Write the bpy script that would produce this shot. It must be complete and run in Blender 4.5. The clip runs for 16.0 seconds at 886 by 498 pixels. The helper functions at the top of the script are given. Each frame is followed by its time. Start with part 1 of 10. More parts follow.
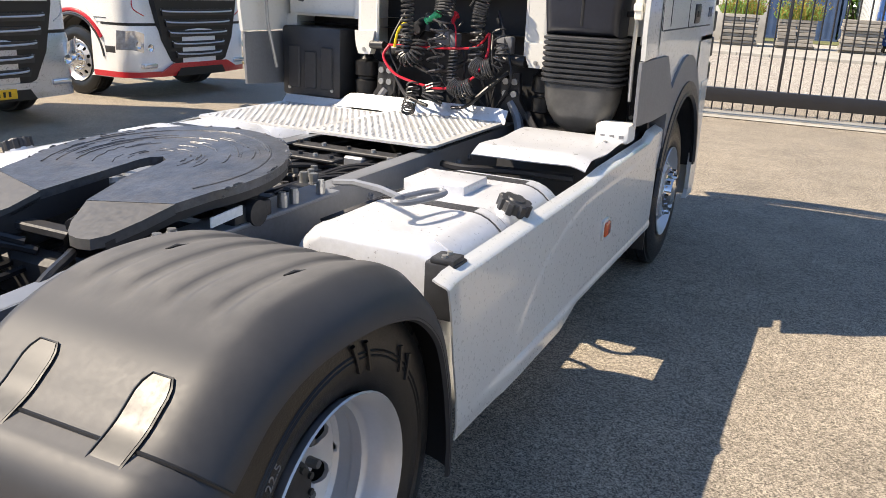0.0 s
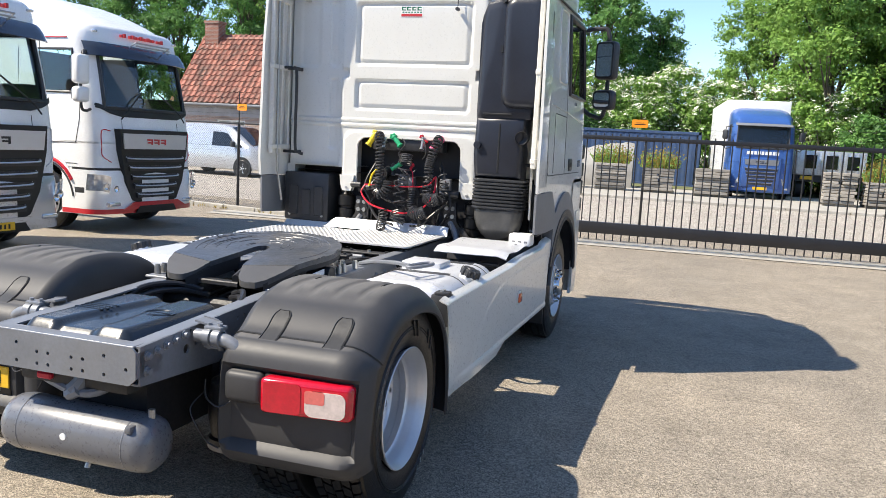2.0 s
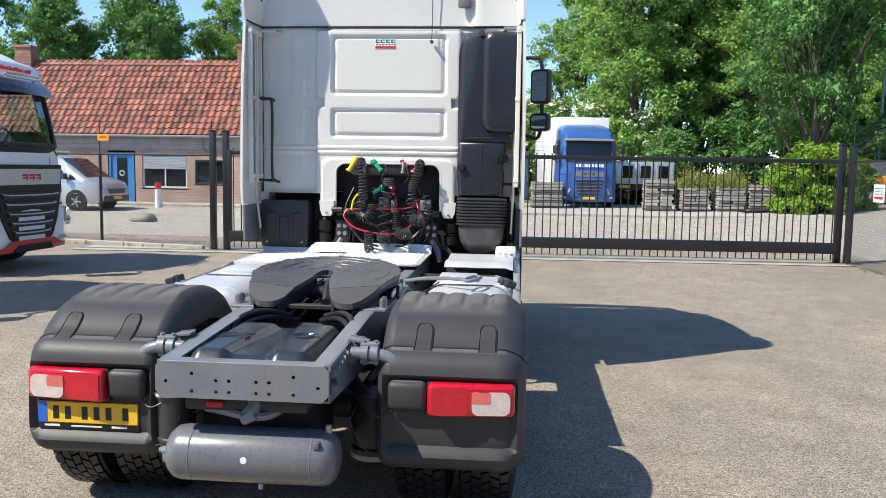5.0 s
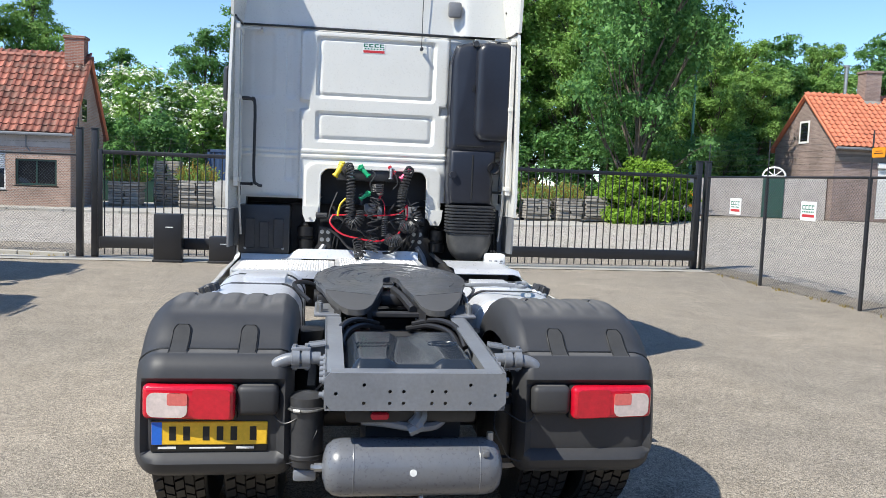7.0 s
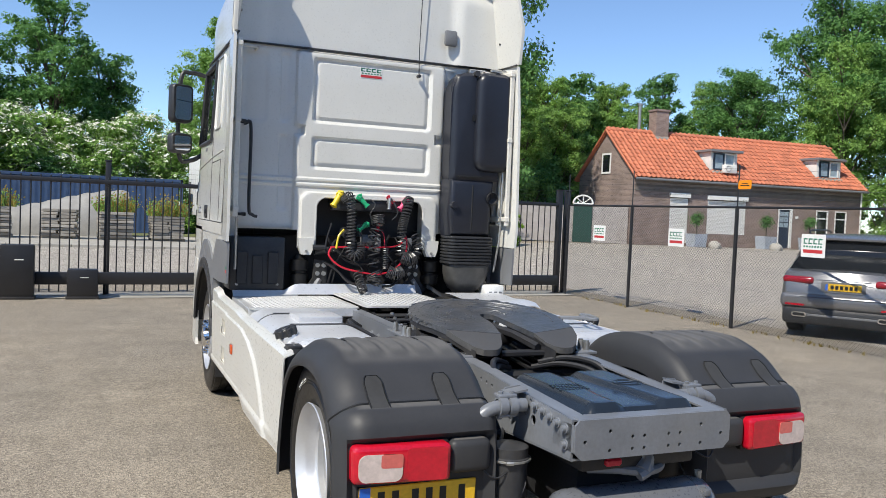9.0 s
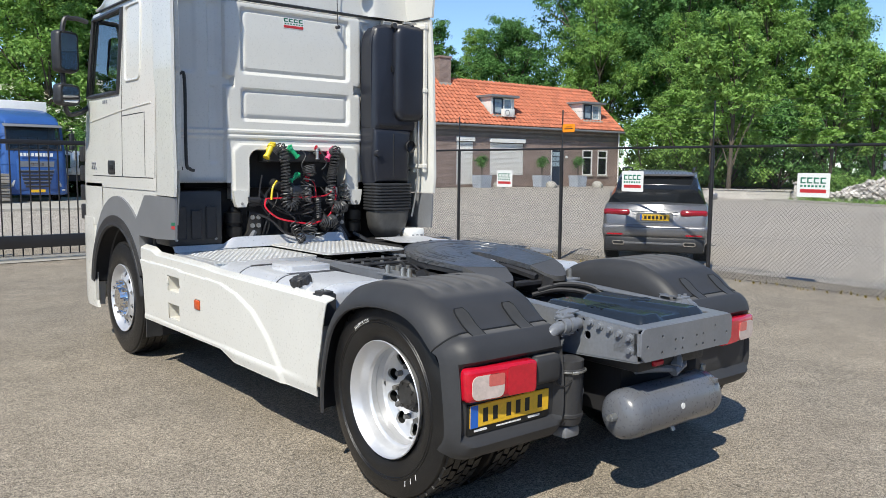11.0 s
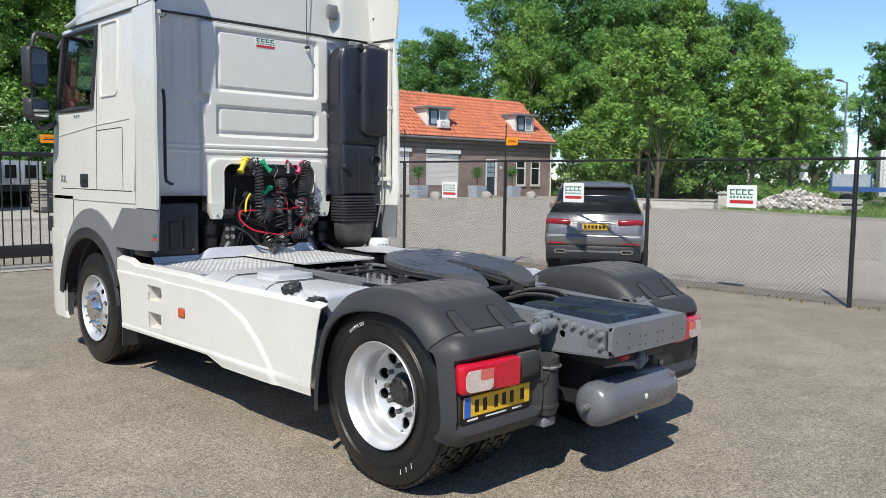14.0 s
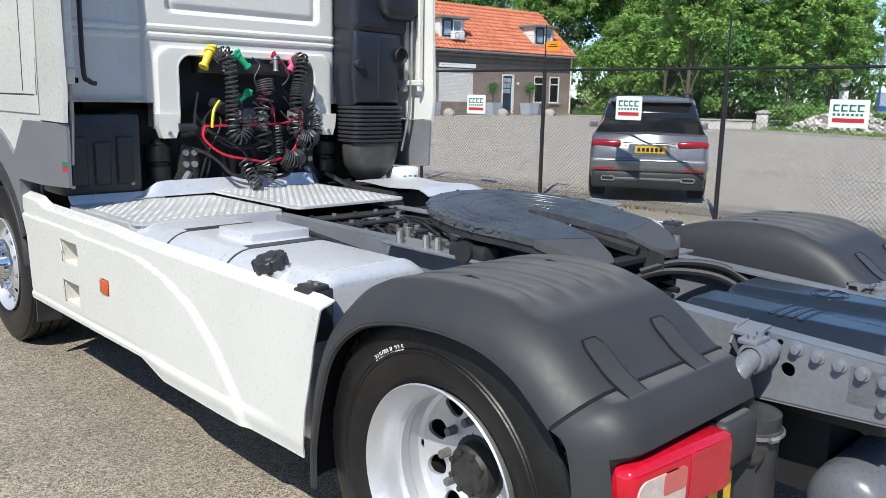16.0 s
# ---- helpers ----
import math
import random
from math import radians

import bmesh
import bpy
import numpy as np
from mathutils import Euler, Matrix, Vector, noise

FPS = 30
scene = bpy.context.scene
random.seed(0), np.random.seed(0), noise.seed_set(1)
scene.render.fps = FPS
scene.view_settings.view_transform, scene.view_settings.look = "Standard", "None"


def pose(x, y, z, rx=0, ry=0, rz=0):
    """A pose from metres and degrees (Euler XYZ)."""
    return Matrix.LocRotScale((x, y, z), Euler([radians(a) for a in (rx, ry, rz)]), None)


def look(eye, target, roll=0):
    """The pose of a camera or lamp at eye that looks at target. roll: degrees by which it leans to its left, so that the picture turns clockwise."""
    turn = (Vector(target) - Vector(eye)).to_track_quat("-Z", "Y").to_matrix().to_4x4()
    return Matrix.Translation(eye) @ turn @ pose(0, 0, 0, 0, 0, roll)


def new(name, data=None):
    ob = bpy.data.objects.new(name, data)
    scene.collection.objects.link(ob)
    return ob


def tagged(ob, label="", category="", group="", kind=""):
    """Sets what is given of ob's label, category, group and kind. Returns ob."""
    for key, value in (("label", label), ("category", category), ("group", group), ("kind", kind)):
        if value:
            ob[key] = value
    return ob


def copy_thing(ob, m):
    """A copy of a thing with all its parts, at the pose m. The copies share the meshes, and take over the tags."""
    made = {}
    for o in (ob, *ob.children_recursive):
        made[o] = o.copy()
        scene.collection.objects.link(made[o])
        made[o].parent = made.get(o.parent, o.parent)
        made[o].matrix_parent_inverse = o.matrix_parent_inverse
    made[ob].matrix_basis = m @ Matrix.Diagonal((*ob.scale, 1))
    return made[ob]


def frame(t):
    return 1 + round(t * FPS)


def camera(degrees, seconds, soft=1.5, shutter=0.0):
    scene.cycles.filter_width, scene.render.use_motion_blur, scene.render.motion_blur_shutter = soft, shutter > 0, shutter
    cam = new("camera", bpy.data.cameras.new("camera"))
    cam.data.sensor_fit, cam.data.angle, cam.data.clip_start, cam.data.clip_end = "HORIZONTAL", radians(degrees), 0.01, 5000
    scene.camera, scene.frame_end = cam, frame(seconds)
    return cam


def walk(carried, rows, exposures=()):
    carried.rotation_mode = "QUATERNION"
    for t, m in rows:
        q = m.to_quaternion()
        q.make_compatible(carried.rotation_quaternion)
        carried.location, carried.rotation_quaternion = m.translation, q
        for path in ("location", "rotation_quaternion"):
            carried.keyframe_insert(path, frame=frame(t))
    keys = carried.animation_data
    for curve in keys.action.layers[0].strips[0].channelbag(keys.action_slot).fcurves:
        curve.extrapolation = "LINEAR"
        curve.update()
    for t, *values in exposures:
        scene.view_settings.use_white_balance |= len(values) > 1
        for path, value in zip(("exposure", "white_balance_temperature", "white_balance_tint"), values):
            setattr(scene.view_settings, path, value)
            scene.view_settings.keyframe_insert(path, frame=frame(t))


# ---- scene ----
cam = camera(57.4, 16.0, soft=0.75)
PATH = [
    (0, (2.145, -1.739, 1.777), (1.332, -0.018, 1.161), 2.5),
    (0.5, (2.199, -2.306, 1.823), (1.428, -0.517, 1.371), 2.2),
    (1, (2.352, -2.853, 1.873), (1.653, -1.017, 1.501), 2.24),
    (1.5, (2.384, -3.4, 1.861), (1.742, -1.536, 1.527), 2.62),
    (2, (2.553, -3.924, 1.848), (1.937, -2.04, 1.583), 3.01),
    (2.5, (2.612, -4.335, 1.915), (2.034, -2.429, 1.737), 3.31),
    (3, (2.523, -4.602, 1.927), (1.989, -2.678, 1.8), 3.33),
    (3.5, (2.35, -4.628, 1.913), (1.876, -2.688, 1.792), 3.42),
    (4, (2.014, -4.584, 1.88), (1.643, -2.623, 1.748), 3.02),
    (4.5, (1.553, -4.662, 1.874), (1.284, -2.688, 1.705), 1.91),
    (4.7, (1.401, -4.666, 1.845), (1.17, -2.689, 1.659), 1.44),
    (6.8, (-0.217, -4.669, 1.777), (0.01, -2.695, 1.557), 1.95),
    (7, (-0.401, -4.657, 1.776), (-0.116, -2.685, 1.607), 2.23),
    (7.5, (-0.814, -4.545, 1.789), (-0.411, -2.586, 1.738), 2.4),
    (8, (-1.216, -4.358, 1.807), (-0.706, -2.424, 1.823), 2.65),
    (8.5, (-1.698, -4.224, 1.796), (-1.077, -2.323, 1.795), 2.49),
    (9, (-2.153, -3.977, 1.746), (-1.37, -2.138, 1.66), 2.39),
    (9.5, (-2.581, -3.817, 1.723), (-1.634, -2.062, 1.563), 2.43),
    (10, (-2.958, -3.673, 1.707), (-1.864, -2.013, 1.492), 2.25),
    (10.2, (-3.077, -3.586, 1.694), (-1.936, -1.959, 1.468), 1.95),
    (12.3, (-4.236, -3.885, 1.775), (-2.905, -2.396, 1.668), -0.86),
    (12.5, (-4.313, -4.034, 1.783), (-2.991, -2.535, 1.705), -0.89),
    (13, (-4.424, -4.214, 1.829), (-3.11, -2.707, 1.772), -0.71),
    (13.5, (-4.336, -4.114, 1.785), (-2.993, -2.637, 1.675), -0.12),
    (14, (-4.06, -3.707, 1.748), (-2.669, -2.281, 1.571), 0.68),
    (14.5, (-3.756, -3.276, 1.672), (-2.338, -1.883, 1.445), 1.03),
    (15, (-3.431, -2.754, 1.676), (-1.985, -1.396, 1.425), 0.88),
    (15.5, (-3.094, -2.241, 1.641), (-1.642, -0.897, 1.349), 0.76),
    (16, (-2.705, -1.86, 1.641), (-1.343, -0.445, 1.267), 1.12),
]
EXPOSURES = [(0, 0.98, 7850, 12), (1, 0.92, 7500, 10), (2, 0.88, 7200, 10), (3.5, 0.74, 6950, 9), (5, 0.66, 6850, 8), (7, 0.63, 6550, 7),
             (8, 0.30, 6750, 8), (8.5, 0.22, 6900, 8), (9, 0.25, 6800, 8), (12, 0.27, 6700, 6), (14, 0.24, 6750, 7), (15, 0.23, 6700, 7), (16, 0.36, 6500, 6)]
walk(cam, [(t, look(eye, target, roll)) for t, eye, target, roll in PATH], EXPOSURES)

# ---- light ----
SUN_DIR = Vector((0.742, 0.44, -1.0)).normalized()
world = bpy.data.worlds.new("world")
scene.world = world
world.use_nodes = True
wn = world.node_tree.nodes
wl = world.node_tree.links
sky = wn.new("ShaderNodeTexSky")
sky.sky_type = "NISHITA"
sky.sun_disc = False
sky.sun_elevation = radians(50.0)
sky.sun_rotation = math.atan2(-SUN_DIR.x, -SUN_DIR.y)
sky.air_density = 0.7
sky.dust_density = 0.0
sky.ozone_density = 5.0
wn["Background"].inputs["Strength"].default_value = 0.165
clear = wn.new("ShaderNodeHueSaturation")
clear.inputs["Saturation"].default_value = 1.0
wl.new(sky.outputs["Color"], clear.inputs["Color"])
wl.new(clear.outputs["Color"], wn["Background"].inputs["Color"])
sun_data = bpy.data.lights.new("sun", "SUN")
sun_data.energy = 4.5
sun_data.angle = radians(0.6)
sun_data.color = (1.0, 0.955, 0.88)
sun = new("sun", sun_data)
sun.matrix_world = look((0, 0, 30), tuple(Vector((0, 0, 30)) + SUN_DIR))

# ---- materials ----
def nodes_of(name):
    m = bpy.data.materials.new(name)
    m.use_nodes = True
    return m, m.node_tree.nodes, m.node_tree.links, m.node_tree.nodes["Principled BSDF"]


def mul_ramp(n, l, fac, lo, hi):
    r = n.new("ShaderNodeMapRange")
    r.inputs["From Min"].default_value = 0.3
    r.inputs["From Max"].default_value = 0.7
    r.inputs["To Min"].default_value = lo
    r.inputs["To Max"].default_value = hi
    l.new(fac, r.inputs["Value"])
    return r.outputs["Result"]


def noise_at(n, l, scale, detail=4.0, rough=0.6, stretch=None):
    g = n.new("ShaderNodeNewGeometry")
    t = n.new("ShaderNodeTexNoise")
    t.inputs["Scale"].default_value = scale
    t.inputs["Detail"].default_value = detail
    t.inputs["Roughness"].default_value = rough
    if stretch:
        v = n.new("ShaderNodeVectorMath")
        v.operation = "MULTIPLY"
        v.inputs[1].default_value = stretch
        l.new(g.outputs["Position"], v.inputs[0])
        l.new(v.outputs["Vector"], t.inputs["Vector"])
    else:
        l.new(g.outputs["Position"], t.inputs["Vector"])
    return t.outputs["Fac"]


def surface(name, col, rough=0.5, metal=0.0, var=0.12, scale=3.0, fine=60.0, fvar=0.08, bump=0.0, bscale=None,
            coat=0.0, dirt=None, dirt_amount=0.0, dirt_scale=2.0, rvar=0.15, island=0.0, spec=0.5, stretch=None):
    """A painted, plastic, metal or stone surface with variation at two scales."""
    m, n, l, b = nodes_of(name)
    b.inputs["Roughness"].default_value = rough
    b.inputs["Metallic"].default_value = metal
    b.inputs["Specular IOR Level"].default_value = spec
    b.inputs["Coat Weight"].default_value = coat
    b.inputs["Coat Roughness"].default_value = 0.05
    big = noise_at(n, l, scale, stretch=stretch)
    small = noise_at(n, l, fine, 3.0, stretch=stretch)
    f1 = mul_ramp(n, l, big, 1 - var, 1 + var)
    f2 = mul_ramp(n, l, small, 1 - fvar, 1 + fvar)
    mm = n.new("ShaderNodeMath")
    mm.operation = "MULTIPLY"
    l.new(f1, mm.inputs[0])
    l.new(f2, mm.inputs[1])
    fac = mm.outputs[0]
    if island:
        g = n.new("ShaderNodeNewGeometry")
        oi = n.new("ShaderNodeObjectInfo")
        ad = n.new("ShaderNodeMath")
        ad.operation = "ADD"
        l.new(g.outputs["Random Per Island"], ad.inputs[0])
        l.new(oi.outputs["Random"], ad.inputs[1])
        fr = n.new("ShaderNodeMath")
        fr.operation = "FRACT"
        l.new(ad.outputs[0], fr.inputs[0])
        mr = n.new("ShaderNodeMapRange")
        mr.inputs["To Min"].default_value = 1 - island
        mr.inputs["To Max"].default_value = 1 + island
        l.new(fr.outputs[0], mr.inputs["Value"])
        m2 = n.new("ShaderNodeMath")
        m2.operation = "MULTIPLY"
        l.new(fac, m2.inputs[0])
        l.new(mr.outputs["Result"], m2.inputs[1])
        fac = m2.outputs[0]
    mix = n.new("ShaderNodeVectorMath")
    mix.operation = "SCALE"
    mix.inputs[0].default_value = col
    l.new(fac, mix.inputs["Scale"])
    out = mix.outputs["Vector"]
    if dirt:
        d = noise_at(n, l, dirt_scale, 8.0, 0.7)
        dr = n.new("ShaderNodeMapRange")
        dr.inputs["From Min"].default_value = 0.48
        dr.inputs["From Max"].default_value = 0.72
        dr.inputs["To Max"].default_value = dirt_amount
        l.new(d, dr.inputs["Value"])
        mx = n.new("ShaderNodeMix")
        mx.data_type = "RGBA"
        l.new(dr.outputs["Result"], mx.inputs["Factor"])
        l.new(out, mx.inputs["A"])
        mx.inputs["B"].default_value = (*dirt, 1)
        out = mx.outputs["Result"]
    l.new(out, b.inputs["Base Color"])
    if rvar:
        l.new(mul_ramp(n, l, small, max(0.02, rough * (1 - rvar)), min(1, rough * (1 + rvar))), b.inputs["Roughness"])
    if bump:
        bp = n.new("ShaderNodeBump")
        bp.inputs["Strength"].default_value = 1.0
        bp.inputs["Distance"].default_value = bump
        l.new(noise_at(n, l, bscale or fine, 3.0), bp.inputs["Height"])
        l.new(bp.outputs["Normal"], b.inputs["Normal"])
    return m


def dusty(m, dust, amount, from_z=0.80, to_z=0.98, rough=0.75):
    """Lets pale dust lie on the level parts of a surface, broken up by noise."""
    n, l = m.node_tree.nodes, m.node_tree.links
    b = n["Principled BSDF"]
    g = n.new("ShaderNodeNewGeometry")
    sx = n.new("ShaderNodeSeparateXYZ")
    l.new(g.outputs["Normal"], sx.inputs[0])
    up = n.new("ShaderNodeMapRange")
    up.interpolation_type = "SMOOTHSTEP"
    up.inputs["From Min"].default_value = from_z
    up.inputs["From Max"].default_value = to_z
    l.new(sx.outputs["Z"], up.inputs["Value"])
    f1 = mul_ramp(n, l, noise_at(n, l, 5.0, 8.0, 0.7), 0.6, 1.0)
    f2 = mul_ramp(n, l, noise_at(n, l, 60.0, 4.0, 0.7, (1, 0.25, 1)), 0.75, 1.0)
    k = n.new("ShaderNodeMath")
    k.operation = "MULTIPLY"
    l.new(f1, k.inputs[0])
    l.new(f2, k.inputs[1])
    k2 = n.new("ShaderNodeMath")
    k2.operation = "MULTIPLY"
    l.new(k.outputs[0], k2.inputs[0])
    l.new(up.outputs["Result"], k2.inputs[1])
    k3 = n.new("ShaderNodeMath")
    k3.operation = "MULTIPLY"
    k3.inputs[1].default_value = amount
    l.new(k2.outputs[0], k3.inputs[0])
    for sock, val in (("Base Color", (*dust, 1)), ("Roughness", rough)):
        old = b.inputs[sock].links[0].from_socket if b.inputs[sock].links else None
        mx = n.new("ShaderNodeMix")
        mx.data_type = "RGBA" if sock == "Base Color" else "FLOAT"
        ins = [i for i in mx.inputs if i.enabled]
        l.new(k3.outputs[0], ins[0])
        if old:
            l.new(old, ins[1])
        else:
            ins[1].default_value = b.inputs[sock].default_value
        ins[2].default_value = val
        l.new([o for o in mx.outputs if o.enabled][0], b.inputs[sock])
    return m


def glass_mat(name, tint, rough=0.0):
    m, n, l, b = nodes_of(name)
    b.inputs["Base Color"].default_value = (*tint, 1)
    b.inputs["Roughness"].default_value = rough
    b.inputs["Transmission Weight"].default_value = 1.0
    b.inputs["IOR"].default_value = 1.45
    return m


def leaf_mat(name, dark, light, trans=0.35):
    m, n, l, b = nodes_of(name)
    g = n.new("ShaderNodeNewGeometry")
    big = noise_at(n, l, 0.5, 2.0)
    ad = n.new("ShaderNodeMath")
    ad.operation = "MULTIPLY_ADD"
    l.new(g.outputs["Random Per Island"], ad.inputs[0])
    ad.inputs[1].default_value = 0.55
    l.new(mul_ramp(n, l, big, -0.05, 0.45), ad.inputs[2])
    mx = n.new("ShaderNodeMix")
    mx.data_type = "RGBA"
    l.new(ad.outputs[0], mx.inputs["Factor"])
    mx.inputs["A"].default_value = (*dark, 1)
    mx.inputs["B"].default_value = (*light, 1)
    l.new(mx.outputs["Result"], b.inputs["Base Color"])
    b.inputs["Roughness"].default_value = 0.55
    b.inputs["Specular IOR Level"].default_value = 0.3
    tr = n.new("ShaderNodeBsdfTranslucent")
    l.new(mx.outputs["Result"], tr.inputs["Color"])
    ms = n.new("ShaderNodeMixShader")
    ms.inputs[0].default_value = trans
    l.new(b.outputs[0], ms.inputs[1])
    l.new(tr.outputs[0], ms.inputs[2])
    l.new(ms.outputs[0], n["Material Output"].inputs["Surface"])
    return m


def asphalt_mat(name, base, tan, stone_scale=110.0, tan_amount=0.55):
    """Worn asphalt: fine chippings, pale patches, dark stains and long cracks."""
    m, n, l, b = nodes_of(name)
    g = n.new("ShaderNodeNewGeometry")
    vo = n.new("ShaderNodeTexVoronoi")
    vo.inputs["Scale"].default_value = stone_scale
    l.new(g.outputs["Position"], vo.inputs["Vector"])
    sep = n.new("ShaderNodeSeparateColor")
    l.new(vo.outputs["Color"], sep.inputs["Color"])
    st = n.new("ShaderNodeMapRange")
    st.inputs["To Min"].default_value = 0.30
    st.inputs["To Max"].default_value = 1.78
    l.new(sep.outputs["Red"], st.inputs["Value"])
    big = noise_at(n, l, 0.35, 6.0, 0.62)
    mid = noise_at(n, l, 2.2, 6.0, 0.7)
    mx = n.new("ShaderNodeMix")
    mx.data_type = "RGBA"
    mx.inputs["A"].default_value = (*base, 1)
    mx.inputs["B"].default_value = (*tan, 1)
    l.new(mul_ramp(n, l, big, 0.0, tan_amount), mx.inputs["Factor"])
    f = n.new("ShaderNodeMath")
    f.operation = "MULTIPLY"
    l.new(st.outputs["Result"], f.inputs[0])
    l.new(mul_ramp(n, l, mid, 0.8, 1.14), f.inputs[1])
    # clotted grain a few centimetres across, with dark pits
    fg = n.new("ShaderNodeMath")
    fg.operation = "MULTIPLY"
    l.new(f.outputs[0], fg.inputs[0])
    l.new(mul_ramp(n, l, noise_at(n, l, 28.0, 5.0, 0.75), 0.66, 1.30), fg.inputs[1])
    f = fg
    # rounded dark spots of old oil
    sp = noise_at(n, l, 0.9, 3.0, 0.5)
    spr = n.new("ShaderNodeMapRange")
    spr.inputs["From Min"].default_value = 0.66
    spr.inputs["From Max"].default_value = 0.76
    spr.inputs["To Min"].default_value = 1.0
    spr.inputs["To Max"].default_value = 0.72
    l.new(sp, spr.inputs["Value"])
    f2 = n.new("ShaderNodeMath")
    f2.operation = "MULTIPLY"
    l.new(f.outputs[0], f2.inputs[0])
    l.new(spr.outputs["Result"], f2.inputs[1])
    sc = n.new("ShaderNodeVectorMath")
    sc.operation = "SCALE"
    l.new(mx.outputs["Result"], sc.inputs[0])
    l.new(f2.outputs[0], sc.inputs["Scale"])
    l.new(sc.outputs["Vector"], b.inputs["Base Color"])
    b.inputs["Roughness"].default_value = 0.85
    b.inputs["Specular IOR Level"].default_value = 0.35
    bp = n.new("ShaderNodeBump")
    bp.inputs["Distance"].default_value = 0.004
    bp.inputs["Strength"].default_value = 0.8
    l.new(vo.outputs["Distance"], bp.inputs["Height"])
    l.new(bp.outputs["Normal"], b.inputs["Normal"])
    return m


WHITE = surface("white_paint", (0.675, 0.668, 0.626), 0.3, var=0.03, fvar=0.004, coat=0.6, dirt=(0.64, 0.62, 0.56), dirt_amount=0.12, dirt_scale=1.3)
WHITE_IN = surface("white_panel_dull", (0.66, 0.64, 0.58), 0.5, var=0.06, dirt=(0.42, 0.4, 0.35), dirt_amount=0.35)
GREYPAINT = surface("grey_plastic", (0.17, 0.175, 0.185), 0.45, var=0.06)
BLACKPL = surface("black_plastic", (0.028, 0.029, 0.032), 0.42, var=0.2, scale=4, fvar=0.15, dirt=(0.09, 0.085, 0.08), dirt_amount=0.25, bump=0.0006, bscale=500)
MUDGUARD = surface("mudguard_plastic", (0.038, 0.0385, 0.041), 0.52, spec=0.4, rvar=0.05, var=0.12, scale=3, fvar=0.06, dirt=(0.045, 0.044, 0.043), dirt_amount=0.2, dirt_scale=6)
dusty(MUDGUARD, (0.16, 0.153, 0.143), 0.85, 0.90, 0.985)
STRAP = surface("strap_rubber", (0.05, 0.049, 0.047), 0.36, var=0.12, scale=8, fvar=0.06, spec=0.3)
DUCT = surface("duct_plastic", (0.017, 0.019, 0.027), 0.34, var=0.12, dirt=(0.045, 0.047, 0.055), dirt_amount=0.2)
ELBOW = surface("grey_rubber", (0.055, 0.054, 0.052), 0.42, var=0.2, scale=5, dirt=(0.12, 0.115, 0.105), dirt_amount=0.35, dirt_scale=5)
RUBBER = surface("tyre_rubber", (0.010, 0.0098, 0.010), 0.38, spec=0.4, var=0.2, scale=6, dirt=(0.038, 0.034, 0.03), dirt_amount=0.3, dirt_scale=3, bump=0.001, bscale=200)
CHASSIS = surface("chassis_grey_paint", (0.195, 0.207, 0.228), 0.38, metal=0.15, var=0.15, dirt=(0.2, 0.18, 0.15), dirt_amount=0.3)
CHASSIS_DK = surface("chassis_black", (0.018, 0.018, 0.02), 0.55, var=0.25, dirt=(0.06, 0.055, 0.045), dirt_amount=0.45)
GREASE = surface("greased_steel", (0.075, 0.08, 0.09), 0.36, metal=0.3, var=0.3, scale=9, fine=45, fvar=0.25, dirt=(0.15, 0.135, 0.115), dirt_amount=0.7, dirt_scale=5, bump=0.003, bscale=30)
RAMP = surface("worn_dusty_steel", (0.085, 0.084, 0.083), 0.5, metal=0.2, var=0.2, fvar=0.15, dirt=(0.07, 0.06, 0.05), dirt_amount=0.5, dirt_scale=6)
ALU = surface("aluminium", (0.68, 0.69, 0.71), 0.38, metal=0.42, var=0.06, fvar=0.05, rvar=0.3)
ALU_PLATE = surface("chequer_aluminium", (0.6, 0.6, 0.59), 0.42, metal=0.35, var=0.1, dirt=(0.4, 0.37, 0.32), dirt_amount=0.35)
RIM = surface("rim_silver", (0.62, 0.625, 0.64), 0.42, metal=0.6, var=0.04, fvar=0.03)
CHROME = surface("chrome", (0.75, 0.75, 0.75), 0.12, metal=1.0, var=0.05)
STEEL = surface("steel_zinc", (0.42, 0.42, 0.41), 0.4, metal=0.8, var=0.2)
HUB = surface("hub_grey", (0.13, 0.13, 0.13), 0.55, metal=0.4, var=0.3, dirt=(0.3, 0.27, 0.22), dirt_amount=0.4)
REDLAMP = surface("lamp_red", (0.5, 0.006, 0.022), 0.12, var=0.12, scale=25, coat=0.6)
PINKLAMP = surface("pink_lens", (0.62, 0.14, 0.12), 0.2, var=0.1, coat=0.5)
CLEARLAMP = surface("white_lens", (0.6, 0.5, 0.46), 0.2, var=0.12, coat=0.5, scale=20)
AMBER = surface("amber_lens", (0.55, 0.085, 0.02), 0.2, var=0.1, coat=0.5)
YELLOW = surface("plate_yellow", (0.8, 0.48, 0.03), 0.4, var=0.03)
PLATEBLUE = surface("plate_blue", (0.02, 0.13, 0.55), 0.4, var=0.03)
INK = surface("ink_black", (0.012, 0.012, 0.012), 0.5, var=0.05)
PRINTWHITE = surface("print_white", (0.78, 0.78, 0.76), 0.4, var=0.03)
PRINTGREEN = surface("print_green", (0.015, 0.17, 0.10), 0.4, var=0.04)
PRINTRED = surface("print_red", (0.50, 0.035, 0.04), 0.4, var=0.04)
POTGREY = surface("pot_grey_paint", (0.03, 0.031, 0.035), 0.4, var=0.15, dirt=(0.14, 0.13, 0.11), dirt_amount=0.3)
TANKGREY = surface("tank_grey_paint", (0.115, 0.122, 0.138), 0.3, var=0.08, coat=0.3, dirt=(0.22, 0.21, 0.19), dirt_amount=0.25)
